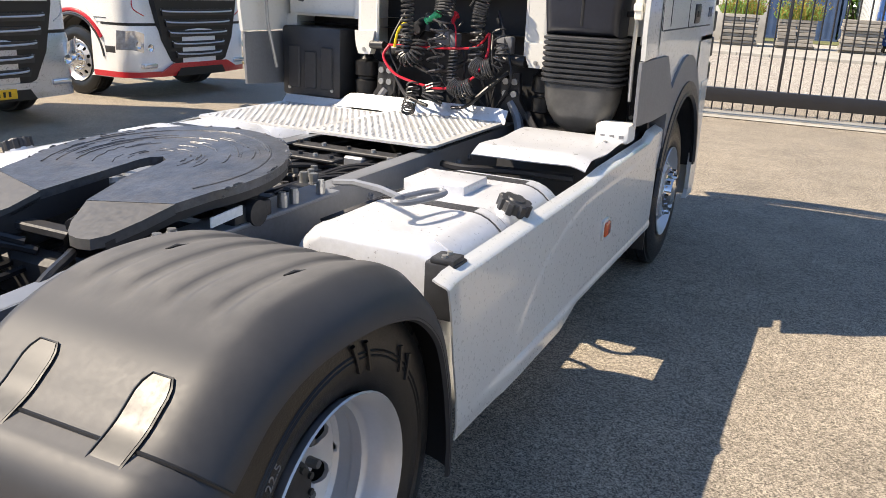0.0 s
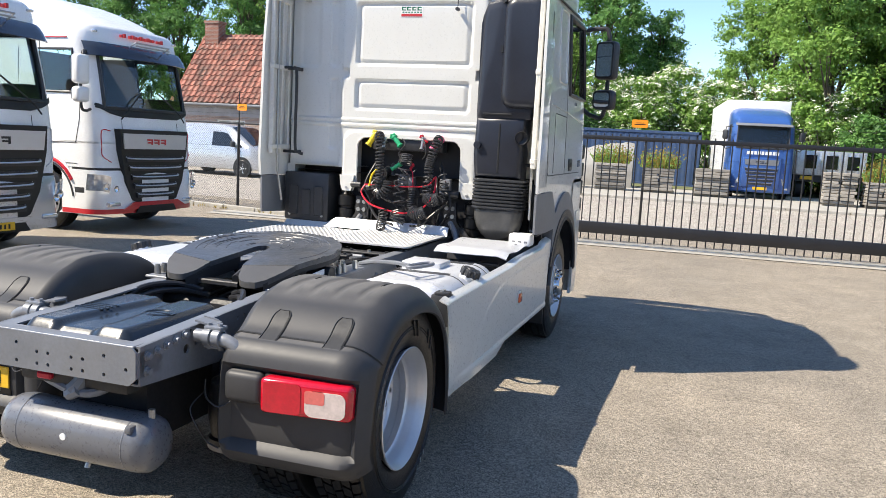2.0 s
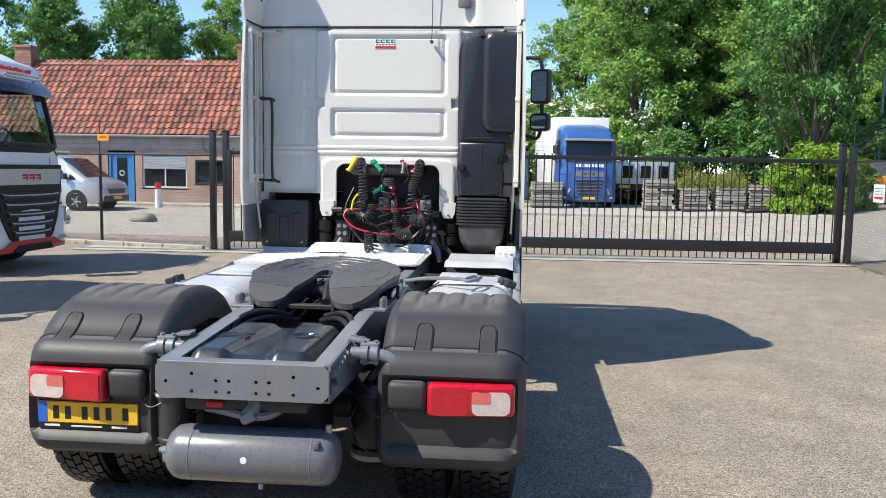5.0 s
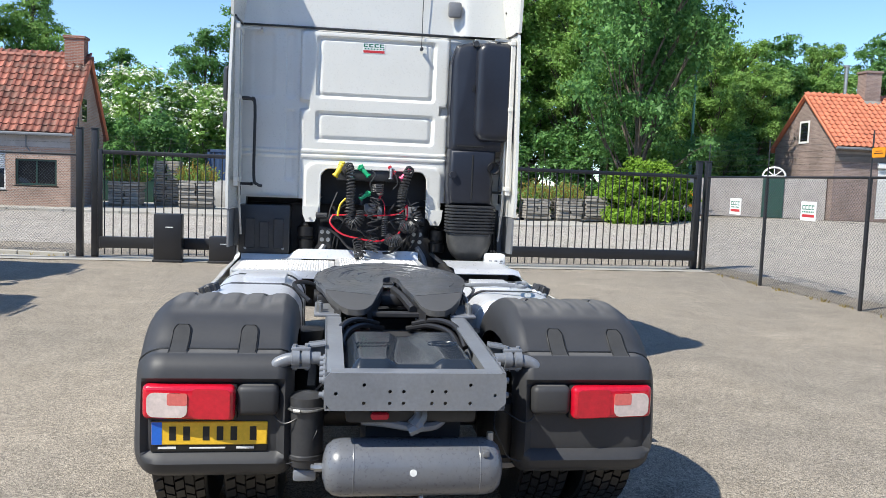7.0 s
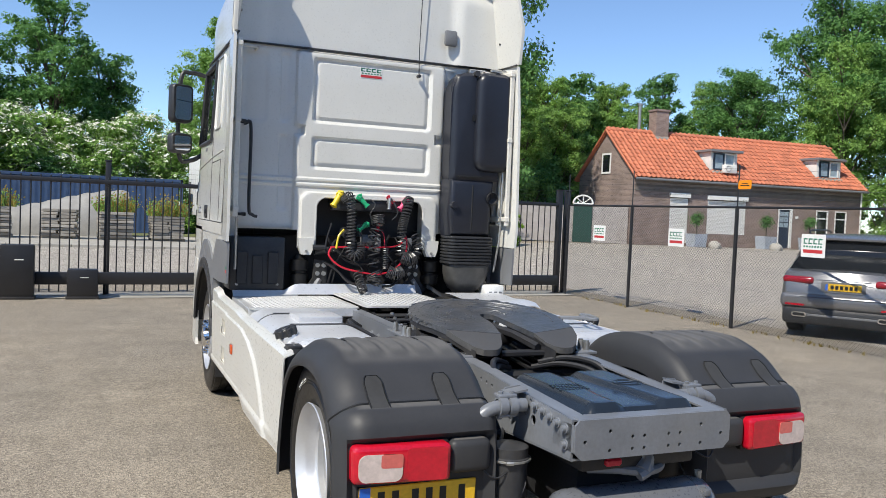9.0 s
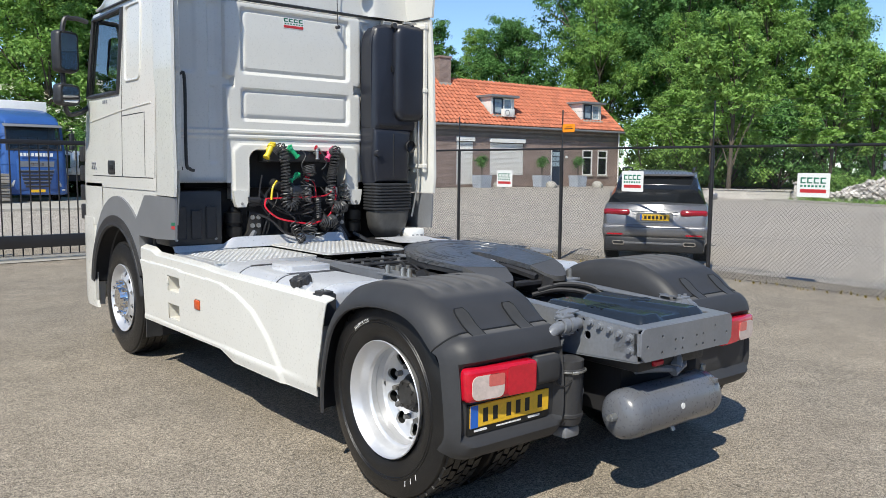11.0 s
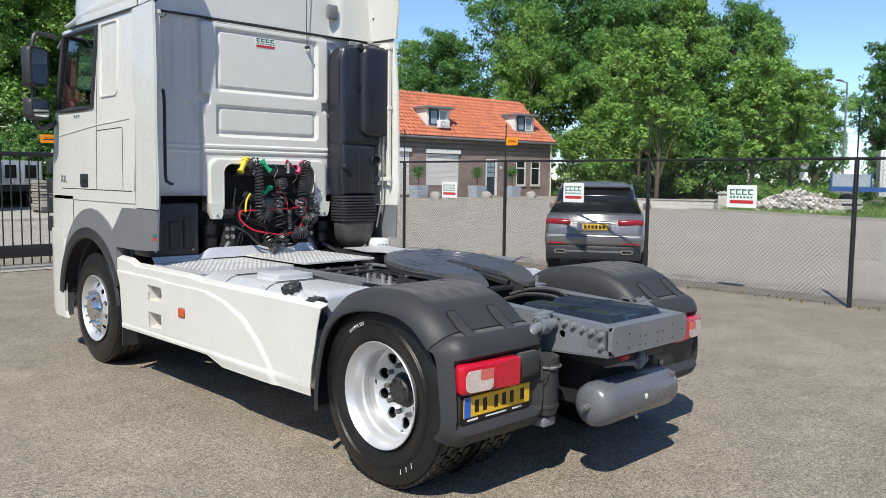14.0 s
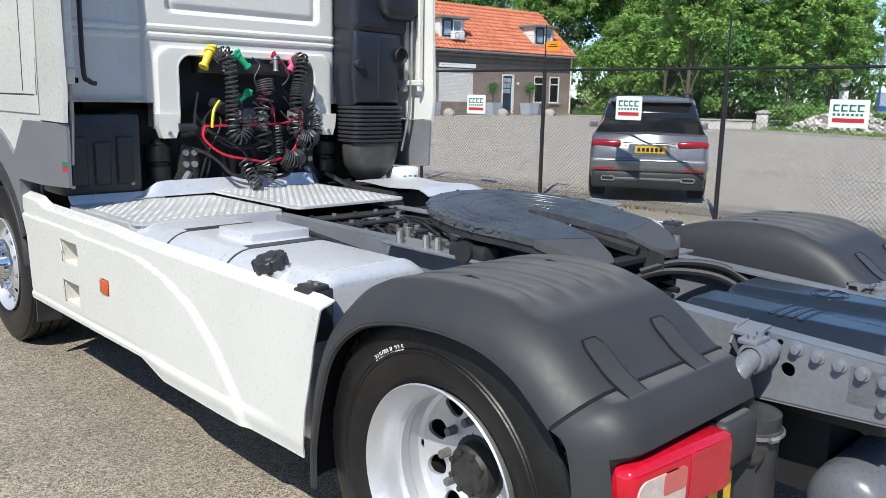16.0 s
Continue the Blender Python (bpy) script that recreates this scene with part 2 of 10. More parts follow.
CABLE = surface("cable_black", (0.018, 0.018, 0.02), 0.42, var=0.15)
LEAD = surface("spiral_lead_plastic", (0.04, 0.04, 0.042), 0.33, var=0.15)
REDHOSE = surface("hose_red", (0.55, 0.015, 0.035), 0.4, var=0.1)
YELLOWHOSE = surface("hose_yellow", (0.75, 0.55, 0.03), 0.4, var=0.1)
GREENCAP = surface("coupling_green", (0.02, 0.42, 0.18), 0.4, var=0.1)
PINK = surface("coupling_pink", (0.7, 0.08, 0.2), 0.4, var=0.1)
DARKIN = surface("dark_trim", (0.03, 0.03, 0.033), 0.7, var=0.1)
GLASS = glass_mat("window_glass", (0.75, 0.85, 0.82))
MIRROR = surface("mirror_glass", (0.8, 0.82, 0.85), 0.02, metal=1.0, var=0.0, fvar=0.0, rvar=0.0)
GATEBLACK = surface("gate_black", (0.018, 0.018, 0.02), 0.4, var=0.15)
WIRE = surface("dark_wire", (0.035, 0.037, 0.038), 0.5, metal=0.3, var=0.1)
YARD = asphalt_mat("yard_asphalt", (0.228, 0.20, 0.162), (0.375, 0.315, 0.238), 170.0)
ROAD = asphalt_mat("road_asphalt", (0.325, 0.297, 0.262), (0.43, 0.385, 0.325), 90.0)
GRASSY = surface("verge_soil", (0.12, 0.13, 0.05), 0.9, var=0.4, scale=0.6, fvar=0.3, fine=12, bump=0.02, bscale=20)
CONCRETE = surface("concrete", (0.38, 0.36, 0.32), 0.85, var=0.12, fvar=0.12, dirt=(0.22, 0.2, 0.16), dirt_amount=0.5, bump=0.002, bscale=90)
STONE = surface("grey_stone", (0.29, 0.265, 0.23), 0.85, var=0.15, fvar=0.15, island=0.25, bump=0.004, bscale=60)
WOODGREY = surface("weathered_wood", (0.2, 0.18, 0.15), 0.85, var=0.15, island=0.25, fine=30, stretch=(1, 1, 6))
TILE_ORANGE = surface("orange_roof_tile", (0.47, 0.15, 0.078), 0.6, var=0.1, scale=0.7, island=0.16, fvar=0.1)
TILE_RED = surface("old_red_roof_tile", (0.25, 0.085, 0.055), 0.6, var=0.3, scale=0.9, island=0.5, fvar=0.15, dirt=(0.10, 0.08, 0.06), dirt_amount=0.8)
WHITEWOOD = surface("white_woodwork", (0.72, 0.71, 0.68), 0.5, var=0.05)
NAVYWOOD = surface("navy_window_paint", (0.022, 0.035, 0.06), 0.4, var=0.06)
ZINC = surface("zinc_grey_tub", (0.36, 0.40, 0.46), 0.6, var=0.1, dirt=(0.25, 0.25, 0.24), dirt_amount=0.4)
CURTAINED = surface("curtained_glass", (0.30, 0.38, 0.44), 0.08, var=0.25, scale=2.5, coat=0.4)
CLADDING = surface("weathered_dark_boards", (0.17, 0.145, 0.125), 0.75, var=0.2, scale=1.5, island=0.3, fvar=0.15)
BLUEWOOD = surface("blue_door_paint", (0.05, 0.22, 0.5), 0.4, var=0.06)
DARKGREEN = surface("dark_green_paint", (0.02, 0.06, 0.045), 0.45, var=0.08)
BLUETRUCK = surface("blue_truck_paint", (0.03, 0.095, 0.30), 0.35, var=0.08, coat=0.4)
NAVYCONT = surface("blue_container_paint", (0.03, 0.065, 0.15), 0.6, var=0.15, dirt=(0.1, 0.12, 0.15), dirt_amount=0.3)
SILVERVAN = surface("silver_paint", (0.55, 0.57, 0.6), 0.3, metal=0.5, var=0.04, coat=0.5)
CARGREY = surface("dark_silver_paint", (0.25, 0.25, 0.26), 0.30, metal=0.55, var=0.04, coat=0.6)
DARKGLASS = surface("tinted_glass", (0.012, 0.014, 0.017), 0.04, var=0.0, fvar=0.0, rvar=0.0, coat=0.4)
BARK = surface("bark", (0.10, 0.08, 0.06), 0.9, var=0.25, scale=4, fvar=0.3, fine=25, bump=0.02, bscale=12, stretch=(1, 1, 0.3))
LEAF_OAK = leaf_mat("leaf_oak", (0.050, 0.128, 0.040), (0.205, 0.41, 0.112), 0.38)
LEAF_LIGHT = leaf_mat("leaf_light", (0.118, 0.228, 0.055), (0.37, 0.58, 0.15), 0.42)
LEAF_BRIGHT = leaf_mat("leaf_bright", (0.12, 0.22, 0.02), (0.28, 0.46, 0.05), 0.4)
LEAF_YELLOW = leaf_mat("leaf_dry", (0.20, 0.15, 0.03), (0.46, 0.34, 0.09))
BLOSSOM = surface("blossom_white", (0.72, 0.72, 0.6), 0.8, var=0.1)
ORANGE_SIGN = surface("orange_sign", (0.85, 0.28, 0.01), 0.5, var=0.04)
REDPAINT = surface("red_trim_paint", (0.55, 0.02, 0.03), 0.3, var=0.04, coat=0.4)
LAMPGLASS = surface("lamp_glass", (0.6, 0.62, 0.64), 0.12, metal=0.4, var=0.2, scale=20, coat=0.6)


def brick_mat(name, c1, c2, mortar, scale=1.0):
    """Bonded brickwork on upright walls, in the wall's own metres."""
    m, n, l, b = nodes_of(name)
    tc = n.new("ShaderNodeTexCoord")
    sep = n.new("ShaderNodeSeparateXYZ")
    l.new(tc.outputs["Object"], sep.inputs[0])
    ad = n.new("ShaderNodeMath")
    ad.operation = "ADD"
    l.new(sep.outputs["X"], ad.inputs[0])
    l.new(sep.outputs["Y"], ad.inputs[1])
    cb = n.new("ShaderNodeCombineXYZ")
    l.new(ad.outputs[0], cb.inputs["X"])
    l.new(sep.outputs["Z"], cb.inputs["Y"])
    t = n.new("ShaderNodeTexBrick")
    t.inputs["Scale"].default_value = 1.0
    t.inputs["Brick Width"].default_value = 0.22 * scale
    t.inputs["Row Height"].default_value = 0.0625 * scale
    t.inputs["Mortar Size"].default_value = 0.009
    t.inputs["Color1"].default_value = (*c1, 1)
    t.inputs["Color2"].default_value = (*c2, 1)
    t.inputs["Mortar"].default_value = (*mortar, 1)
    l.new(cb.outputs[0], t.inputs["Vector"])
    f = mul_ramp(n, l, noise_at(n, l, 0.7, 6.0, 0.65), 0.72, 1.2)
    sc = n.new("ShaderNodeVectorMath")
    sc.operation = "SCALE"
    l.new(t.outputs["Color"], sc.inputs[0])
    l.new(f, sc.inputs["Scale"])
    l.new(sc.outputs["Vector"], b.inputs["Base Color"])
    b.inputs["Roughness"].default_value = 0.88
    bp = n.new("ShaderNodeBump")
    bp.inputs["Distance"].default_value = 0.006
    bp.invert = True
    l.new(t.outputs["Fac"], bp.inputs["Height"])
    l.new(bp.outputs["Normal"], b.inputs["Normal"])
    return m


BW_BROWN = brick_mat("brown_brickwork", (0.20, 0.147, 0.124), (0.27, 0.20, 0.17), (0.32, 0.25, 0.225))
BW_PALE = brick_mat("pale_brickwork", (0.36, 0.215, 0.155), (0.45, 0.29, 0.22), (0.42, 0.37, 0.32))
BW_RED = brick_mat("chimney_brickwork", (0.25, 0.09, 0.06), (0.33, 0.13, 0.09), (0.3, 0.26, 0.22))
RENDER = surface("grey_render", (0.36, 0.33, 0.31), 0.85, var=0.12, fvar=0.1, dirt=(0.25, 0.22, 0.2), dirt_amount=0.4)
SKIRTING = surface("tarpaulin", (0.30, 0.29, 0.27), 0.55, var=0.12, dirt=(0.3, 0.3, 0.28), dirt_amount=0.4)
GREENPOLE = surface("green_pole_paint", (0.12, 0.28, 0.22), 0.45, var=0.06)

VISOR = surface("smoked_visor", (0.035, 0.045, 0.065), 0.18, var=0.06, coat=0.4)
LAMPCLEAR = surface("clear_lamp", (0.75, 0.77, 0.8), 0.1, metal=0.7, var=0.25, scale=14, coat=0.6)
COVER = surface("blue_black_cover", (0.016, 0.022, 0.031), 0.2, var=0.12, fvar=0.06, dirt=(0.06, 0.06, 0.06), dirt_amount=0.2)
HUBDARK = surface("dirty_hub", (0.045, 0.043, 0.041), 0.55, metal=0.4, var=0.3, scale=20, fvar=0.2)
RUBBLE = surface("broken_concrete", (0.46, 0.43, 0.39), 0.85, var=0.15, fvar=0.15, island=0.3, bump=0.004, bscale=60)
COOLWHITE = surface("cool_white_paint", (0.84, 0.84, 0.83), 0.28, var=0.03, fvar=0.004, coat=0.5)

# ---- mesh helpers ----
def part(name, bm, material, parent=None, label="", angle=32):
    bmesh.ops.recalc_face_normals(bm, faces=bm.faces)
    me = bpy.data.meshes.new(name)
    bm.to_mesh(me)
    bm.free()
    me.materials.append(material)
    me.shade_smooth()
    me.set_sharp_from_angle(angle=radians(angle))
    ob = new(name, me)
    if parent:
        ob.parent = parent
    if label:
        ob["label"] = label
    return ob


def thing(name, label, category, group="", kind="", at=None):
    ob = new(name)
    if at is not None:
        ob.matrix_world = at
    return tagged(ob, label, category, group, kind)


def box(bm, x0, x1, y0, y1, z0, z1, b=0.0, seg=2):
    vs = [bm.verts.new((x, y, z)) for x in (x0, x1) for y in (y0, y1) for z in (z0, z1)]
    q = [(0, 1, 3, 2), (4, 6, 7, 5), (0, 4, 5, 1), (2, 3, 7, 6), (0, 2, 6, 4), (1, 5, 7, 3)]
    fs = [bm.faces.new([vs[i] for i in f]) for f in q]
    if b:
        es = list({e for f in fs for e in f.edges})
        bmesh.ops.bevel(bm, geom=es, offset=b, segments=seg, affect="EDGES", profile=0.5)
    return vs


def basis(d):
    d = Vector(d).normalized()
    u = d.orthogonal().normalized()
    return d, u, d.cross(u)


def cyl(bm, p0, p1, r0, r1=None, seg=14, caps=True):
    r1 = r0 if r1 is None else r1
    p0, p1 = Vector(p0), Vector(p1)
    d, u, v = basis(p1 - p0)
    a, b = [], []
    for i in range(seg):
        t = 2 * math.pi * i / seg
        w = u * math.cos(t) + v * math.sin(t)
        a.append(bm.verts.new(p0 + w * r0))
        b.append(bm.verts.new(p1 + w * r1))
    for i in range(seg):
        j = (i + 1) % seg
        bm.faces.new((a[i], a[j], b[j], b[i]))
    if caps:
        bm.faces.new(a[::-1])
        bm.faces.new(b)


def sweep(bm, pts, r, seg=8, closed=False, flat=None):
    """A tube along a line; flat=(w, h) makes it a strap."""
    pts = [Vector(p) for p in pts]
    n = len(pts)
    rings = []
    up = None
    for i, p in enumerate(pts):
        if closed:
            d = pts[(i + 1) % n] - pts[i - 1]
        else:
            d = pts[min(i + 1, n - 1)] - pts[max(i - 1, 0)]
        d.normalize()
        if up is None:
            up = d.orthogonal().normalized() if abs(d.z) > 0.9 else Vector((0, 0, 1))
        up = (up - d * up.dot(d))
        up = up.normalized() if up.length > 1e-5 else d.orthogonal().normalized()
        side = d.cross(up)
        ring = []
        rr = r[i] if isinstance(r, (list, tuple)) else r
        for k in range(seg):
            t = 2 * math.pi * (k + 0.5) / seg
            ring.append(bm.verts.new(p + (side * math.cos(t) + up * math.sin(t)) * rr))
        rings.append(ring)
    m = n if closed else n - 1
    for i in range(m):
        a, b = rings[i], rings[(i + 1) % n]
        for k in range(seg):
            j = (k + 1) % seg
            bm.faces.new((a[k], a[j], b[j], b[k]))
    if not closed:
        bm.faces.new(rings[0][::-1])
        bm.faces.new(rings[-1])


def spline(pts, n=8):
    """Catmull-Rom through the points."""
    pts = [Vector(p) for p in pts]
    out = []
    for i in range(len(pts) - 1):
        p0, p1, p2, p3 = pts[max(i - 1, 0)], pts[i], pts[i + 1], pts[min(i + 2, len(pts) - 1)]
        for k in range(n):
            t = k / n
            out.append(0.5 * ((2 * p1) + (p2 - p0) * t + (2 * p0 - 5 * p1 + 4 * p2 - p3) * t * t + (3 * p1 - p0 - 3 * p2 + p3) * t ** 3))
    out.append(pts[-1])
    return out


def coil(line, turns, radius, per=10):
    """A helix wound round a line of points."""
    line = [Vector(p) for p in line]
    n = int(turns * per)
    out = []
    for i in range(n + 1):
        s = i / n * (len(line) - 1)
        k = min(int(s), len(line) - 2)
        p = line[k].lerp(line[k + 1], s - k)
        d = (line[k + 1] - line[k]).normalized()
        u = (Vector((1, 0.3, 0.1)) - d * Vector((1, 0.3, 0.1)).dot(d)).normalized()
        v = d.cross(u)
        a = 2 * math.pi * i / per
        out.append(p + (u * math.cos(a) + v * math.sin(a)) * radius)
    return out


def lathe(bm, prof, centre, axis="x", seg=40, closed=False):
    """prof: (along, radius) round an axis."""
    c = Vector(centre)
    rings = []
    for a, r in prof:
        ring = []
        for i in range(seg):
            t = 2 * math.pi * i / seg
            co, si = math.cos(t) * r, math.sin(t) * r
            ring.append(bm.verts.new(c + Vector((a, co, si) if axis == "x" else ((co, a, si) if axis == "y" else (co, si, a)))))
        rings.append(ring)
    m = len(rings)
    for i in range(m if closed else m - 1):
        a, b = rings[i], rings[(i + 1) % m]
        for k in range(seg):
            j = (k + 1) % seg
            bm.faces.new((a[k], a[j], b[j], b[k]))


def rrect(cx, cy, w, h, r, n=5):
    pts = []
    for sx, sy, a0 in ((1, 1, 0), (-1, 1, 90), (-1, -1, 180), (1, -1, 270)):
        for k in range(n + 1):
            a = radians(a0 + 90 * k / n)
            pts.append((cx + sx * (w / 2 - r) + r * math.cos(a), cy + sy * (h / 2 - r) + r * math.sin(a)))
    return pts


def circ(cx, cy, r, n=16):
    return [(cx + r * math.cos(2 * math.pi * i / n), cy + r * math.sin(2 * math.pi * i / n)) for i in range(n)]


def put3(plane, a, p):
    return (a, p[0], p[1]) if plane == "yz" else ((p[0], a, p[1]) if plane == "xz" else (p[0], p[1], a))


def prism(bm, outer, plane, a, b, holes=(), bevel=0.0):
    """A plate cut to an outline with holes, from a to b across its plane."""
    es = []
    for loop in (outer, *holes):
        vs = [bm.verts.new(put3(plane, a, p)) for p in loop]
        es += [bm.edges.new((vs[i], vs[(i + 1) % len(vs)])) for i in range(len(vs))]
    if holes:
        geo = bmesh.ops.triangle_fill(bm, use_beauty=True, use_dissolve=False, edges=es)["geom"]
        fs = [g for g in geo if isinstance(g, bmesh.types.BMFace)]
    else:
        fs = [bm.faces.new(vs)]
    ext = bmesh.ops.extrude_face_region(bm, geom=fs, use_keep_orig=True)["geom"]
    mv = [g for g in ext if isinstance(g, bmesh.types.BMVert)]
    bmesh.ops.translate(bm, verts=mv, vec=Vector(put3(plane, b - a, (0, 0))))
    if bevel:
        ring = [e for e in es if e.is_valid]
        bmesh.ops.bevel(bm, geom=ring, offset=bevel, segments=2, affect="EDGES", profile=0.5)
    return mv


def surf(bm, fn, us, vs, skip=None, thick=0.0, wrap=False):
    """A sheet of quads through fn(u, v)."""
    g = [[bm.verts.new(fn(u, v)) for v in vs] for u in us]
    fs = []
    for i in range(len(us) - (0 if wrap else 1)):
        for j in range(len(vs) - 1):
            if skip and skip(us[i], us[(i + 1) % len(us)], vs[j], vs[j + 1]):
                continue
            i2 = (i + 1) % len(us)
            fs.append(bm.faces.new((g[i][j], g[i2][j], g[i2][j + 1], g[i][j + 1])))
    if thick:
        bmesh.ops.recalc_face_normals(bm, faces=fs)
        bmesh.ops.solidify(bm, geom=fs, thickness=thick)
    return g


def frange(a, b, n):
    return [a + (b - a) * i / n for i in range(n + 1)]


def sstep(a, b, x):
    t = min(1, max(0, (x - a) / (b - a)))
    return t * t * (3 - 2 * t)


def lerp_table(tab, x):
    if x <= tab[0][0]:
        return tab[0][1]
    for (x0, y0), (x1, y1) in zip(tab, tab[1:]):
        if x <= x1:
            return y0 + (y1 - y0) * (x - x0) / (x1 - x0)
    return tab[-1][1]


def mirror_x(bm, sx):
    if sx < 0:
        for v in bm.verts:
            v.co.x = -v.co.x
    return bm


def nb():
    return bmesh.new()


def letters(name, text, size, m, material, parent=None, depth=0.001, bend=None):
    """Built-in lettering as a mesh; bend: radius of the ring that it runs round."""
    cu = bpy.data.curves.new(name, "FONT")
    cu.body = text
    cu.size = size
    cu.extrude = depth
    cu.align_x = "CENTER"
    tmp = bpy.data.objects.new(name, cu)
    me = bpy.data.meshes.new_from_object(tmp)
    bpy.data.objects.remove(tmp)
    if bend:
        for v in me.vertices:
            a, r = v.co.x / bend, bend + v.co.y
            v.co.x, v.co.y = r * math.sin(a), r * math.cos(a)
    me.materials.append(material)
    ob = new(name, me)
    if parent:
        ob.parent = parent
    ob.matrix_local = m
    return ob


def bars(name, spec, plane_y, parent, material, depth=0.0015):
    """Plain printed bars (x0, x1, z0, z1) standing just proud of a plane facing -y."""
    for x0, x1, z0, z1 in spec:
        bm = nb()
        box(bm, x0, x1, plane_y - depth, plane_y, z0, z1)
        part(name, bm, material, parent)

# ---- ground and setting ----
def ground_z(x, y):
    """The yard is level; the land rises a little behind the gate and east of the fence."""
    far = sstep(13.5, 29, y)
    return (0.10 + 0.50 * sstep(6, 20, x)) * far + 0.45 * sstep(11, 27, x) * (1 - far)


GROUND = thing("ground", "worn pale asphalt yard with fine chippings", "ground", kind="structure")
bm = nb()
gx = [-600, -250, -120, -80, -60] + frange(-50, 60, 88) + [80, 120, 250, 600]
gy = [-600, -250, -100, -50, -30] + frange(-20, 60, 80) + [80, 120, 250, 600]
surf(bm, lambda u, v: (u, v, ground_z(u, v)), gx, gy)
part("asphalt_sheet", bm, YARD, GROUND)

ROADWAY = thing("road", "grey asphalt street behind the gate", "road", kind="structure")
bm = nb()
surf(bm, lambda u, v: (u, v + 14.6 - 0.05 * u, ground_z(u, v + 14.6 - 0.05 * u) + 0.006), frange(-60, 9, 69), frange(0, 11.5, 12))
surf(bm, lambda u, v: (u, v, ground_z(u, v) + 0.006), frange(8.75, 75, 53), frange(-40, 30, 70))
part("road_surface", bm, ROAD, ROADWAY)


def gate_y(x):
    return 11.95 + 0.035 * x


# pale concrete strip under the gate
bm = nb()
STRIP = thing("pavement", "weathered concrete strip in front of the gate track", "pavement", kind="structure")
surf(bm, lambda u, v: (u, gate_y(u) + v, 0.012), frange(-8, 8, 8), [-0.35, 0.55])
part("concrete_strip", bm, CONCRETE, STRIP)
bm = nb()
surf(bm, lambda u, v: (u, gate_y(u) + v, 0.03), frange(-8, 8, 8), [-0.05, 0.02], thick=0.03)
part("track_rail", bm, STEEL, STRIP)

# kerb beneath the left fence and across the road
KERB = thing("kerb", "weathered concrete kerb along the far side of the street", "kerb", kind="structure")
for k in range(52):
    bm = nb()
    x0 = -42 + k * 1.0
    xm = x0 + 0.5
    ym = 26.3 - 0.05 * xm
    box(bm, -0.49, 0.49, -0.07, 0.07, -0.1, 0.10, 0.015, 1)
    ob = part("kerb_stone", bm, CONCRETE, KERB)
    ob.matrix_world = pose(xm, ym, ground_z(xm, ym), 0, 0, -2.9)

# far side pavement
bm = nb()
PAVE = thing("pavement_far", "pale paved strip where the stone crates stand", "pavement", kind="structure")
surf(bm, lambda u, v: (u, 26.35 - 0.05 * u + v, ground_z(u, 26.35 - 0.05 * u + v) + 0.08), frange(-42, 10, 20), frange(0, 9, 4))
part("paving", bm, CONCRETE, PAVE)


# ---- sliding gate ----
def build_gate():
    gate = thing("sliding_gate", "black painted steel sliding gate with upright bars", "gate")
    x0, x1 = -4.75, 7.62
    ang = math.degrees(math.atan(0.035))
    gate.matrix_world = pose(0, 11.95, 0, 0, 0, ang)
    L0, L1 = x0 * 1.00125, x1 * 1.00125
    bm = nb()
    box(bm, L0, L1, -0.07, 0.07, 0.22, 0.44, 0.012)
    part("bottom_beam", bm, GATEBLACK, gate)
    bm = nb()
    box(bm, L0, L1, -0.03, 0.03, 2.03, 2.11, 0.008)
    part("top_rail", bm, GATEBLACK, gate)
    me = None
    n = int((L1 - L0) / 0.155)
    for i in range(n):
        x = L0 + 0.08 + (L1 - L0 - 0.16) * i / (n - 1)
        if me is None:
            bm = nb()
            cyl(bm, (0, 0, 0.09), (0, 0, 2.15), 0.0125, seg=6)
            ob = part("picket", bm, GATEBLACK, gate)
            me = ob.data
        else:
            ob = new("picket", me)
            ob.parent = gate
        ob.location = (x, -0.0, 0)
    for x in (L0, 1.3, L1):
        bm = nb()
        w = 0.016 if x == 1.3 else 0.04
        box(bm, x - w, x + w, -w, w, 0.2, 2.12, 0.006)
        part("gate_stile", bm, GATEBLACK, gate)
    # thin climbing wires over the top rail
    bm = nb()
    for z in (2.2, 2.29, 2.38):
        sweep(bm, [(L0, 0, z), (L1, 0, z)], 0.0025, 4)
    part("top_wire", bm, WIRE, gate)
    bm = nb()
    prism(bm, rrect(1.15, 2.36, 0.30, 0.15, 0.03), "xz", -0.03, -0.02)
    part("warning_sign", bm, ORANGE_SIGN, gate, "orange plastic warning sign")
    bars("print_bar", [(1.05, 1.25, 2.34, 2.355), (1.08, 1.22, 2.37, 2.38)], -0.0305, gate, INK)
    return gate


build_gate()


def gate_post(x, h, w=0.12, label="black steel gate post"):
    t = thing("gate_post", label, "post")
    y = gate_y(x)
    bm = nb()
    box(bm, x - w / 2, x + w / 2, y - w / 2 + 0.2, y + w / 2 + 0.2, 0, h, 0.01)
    part("post", bm, GATEBLACK, t)
    bm = nb()
    box(bm, x - w / 2 - 0.01, x + w / 2 + 0.01, y - w / 2 + 0.19, y + w / 2 + 0.21, h, h + 0.03, 0.008)
    part("cap", bm, GATEBLACK, t)
    bm = nb()
    box(bm, x - w, x + w, y + 0.08, y + 0.32, 0, 0.02, 0.004, 1)
    part("base_plate", bm, GATEBLACK, t)


gate_post(7.74, 2.40)
gate_post(7.95, 2.40)
gate_post(-2.02, 2.45, 0.1)
gate_post(-4.90, 2.5)
gate_post(-5.18, 2.5)


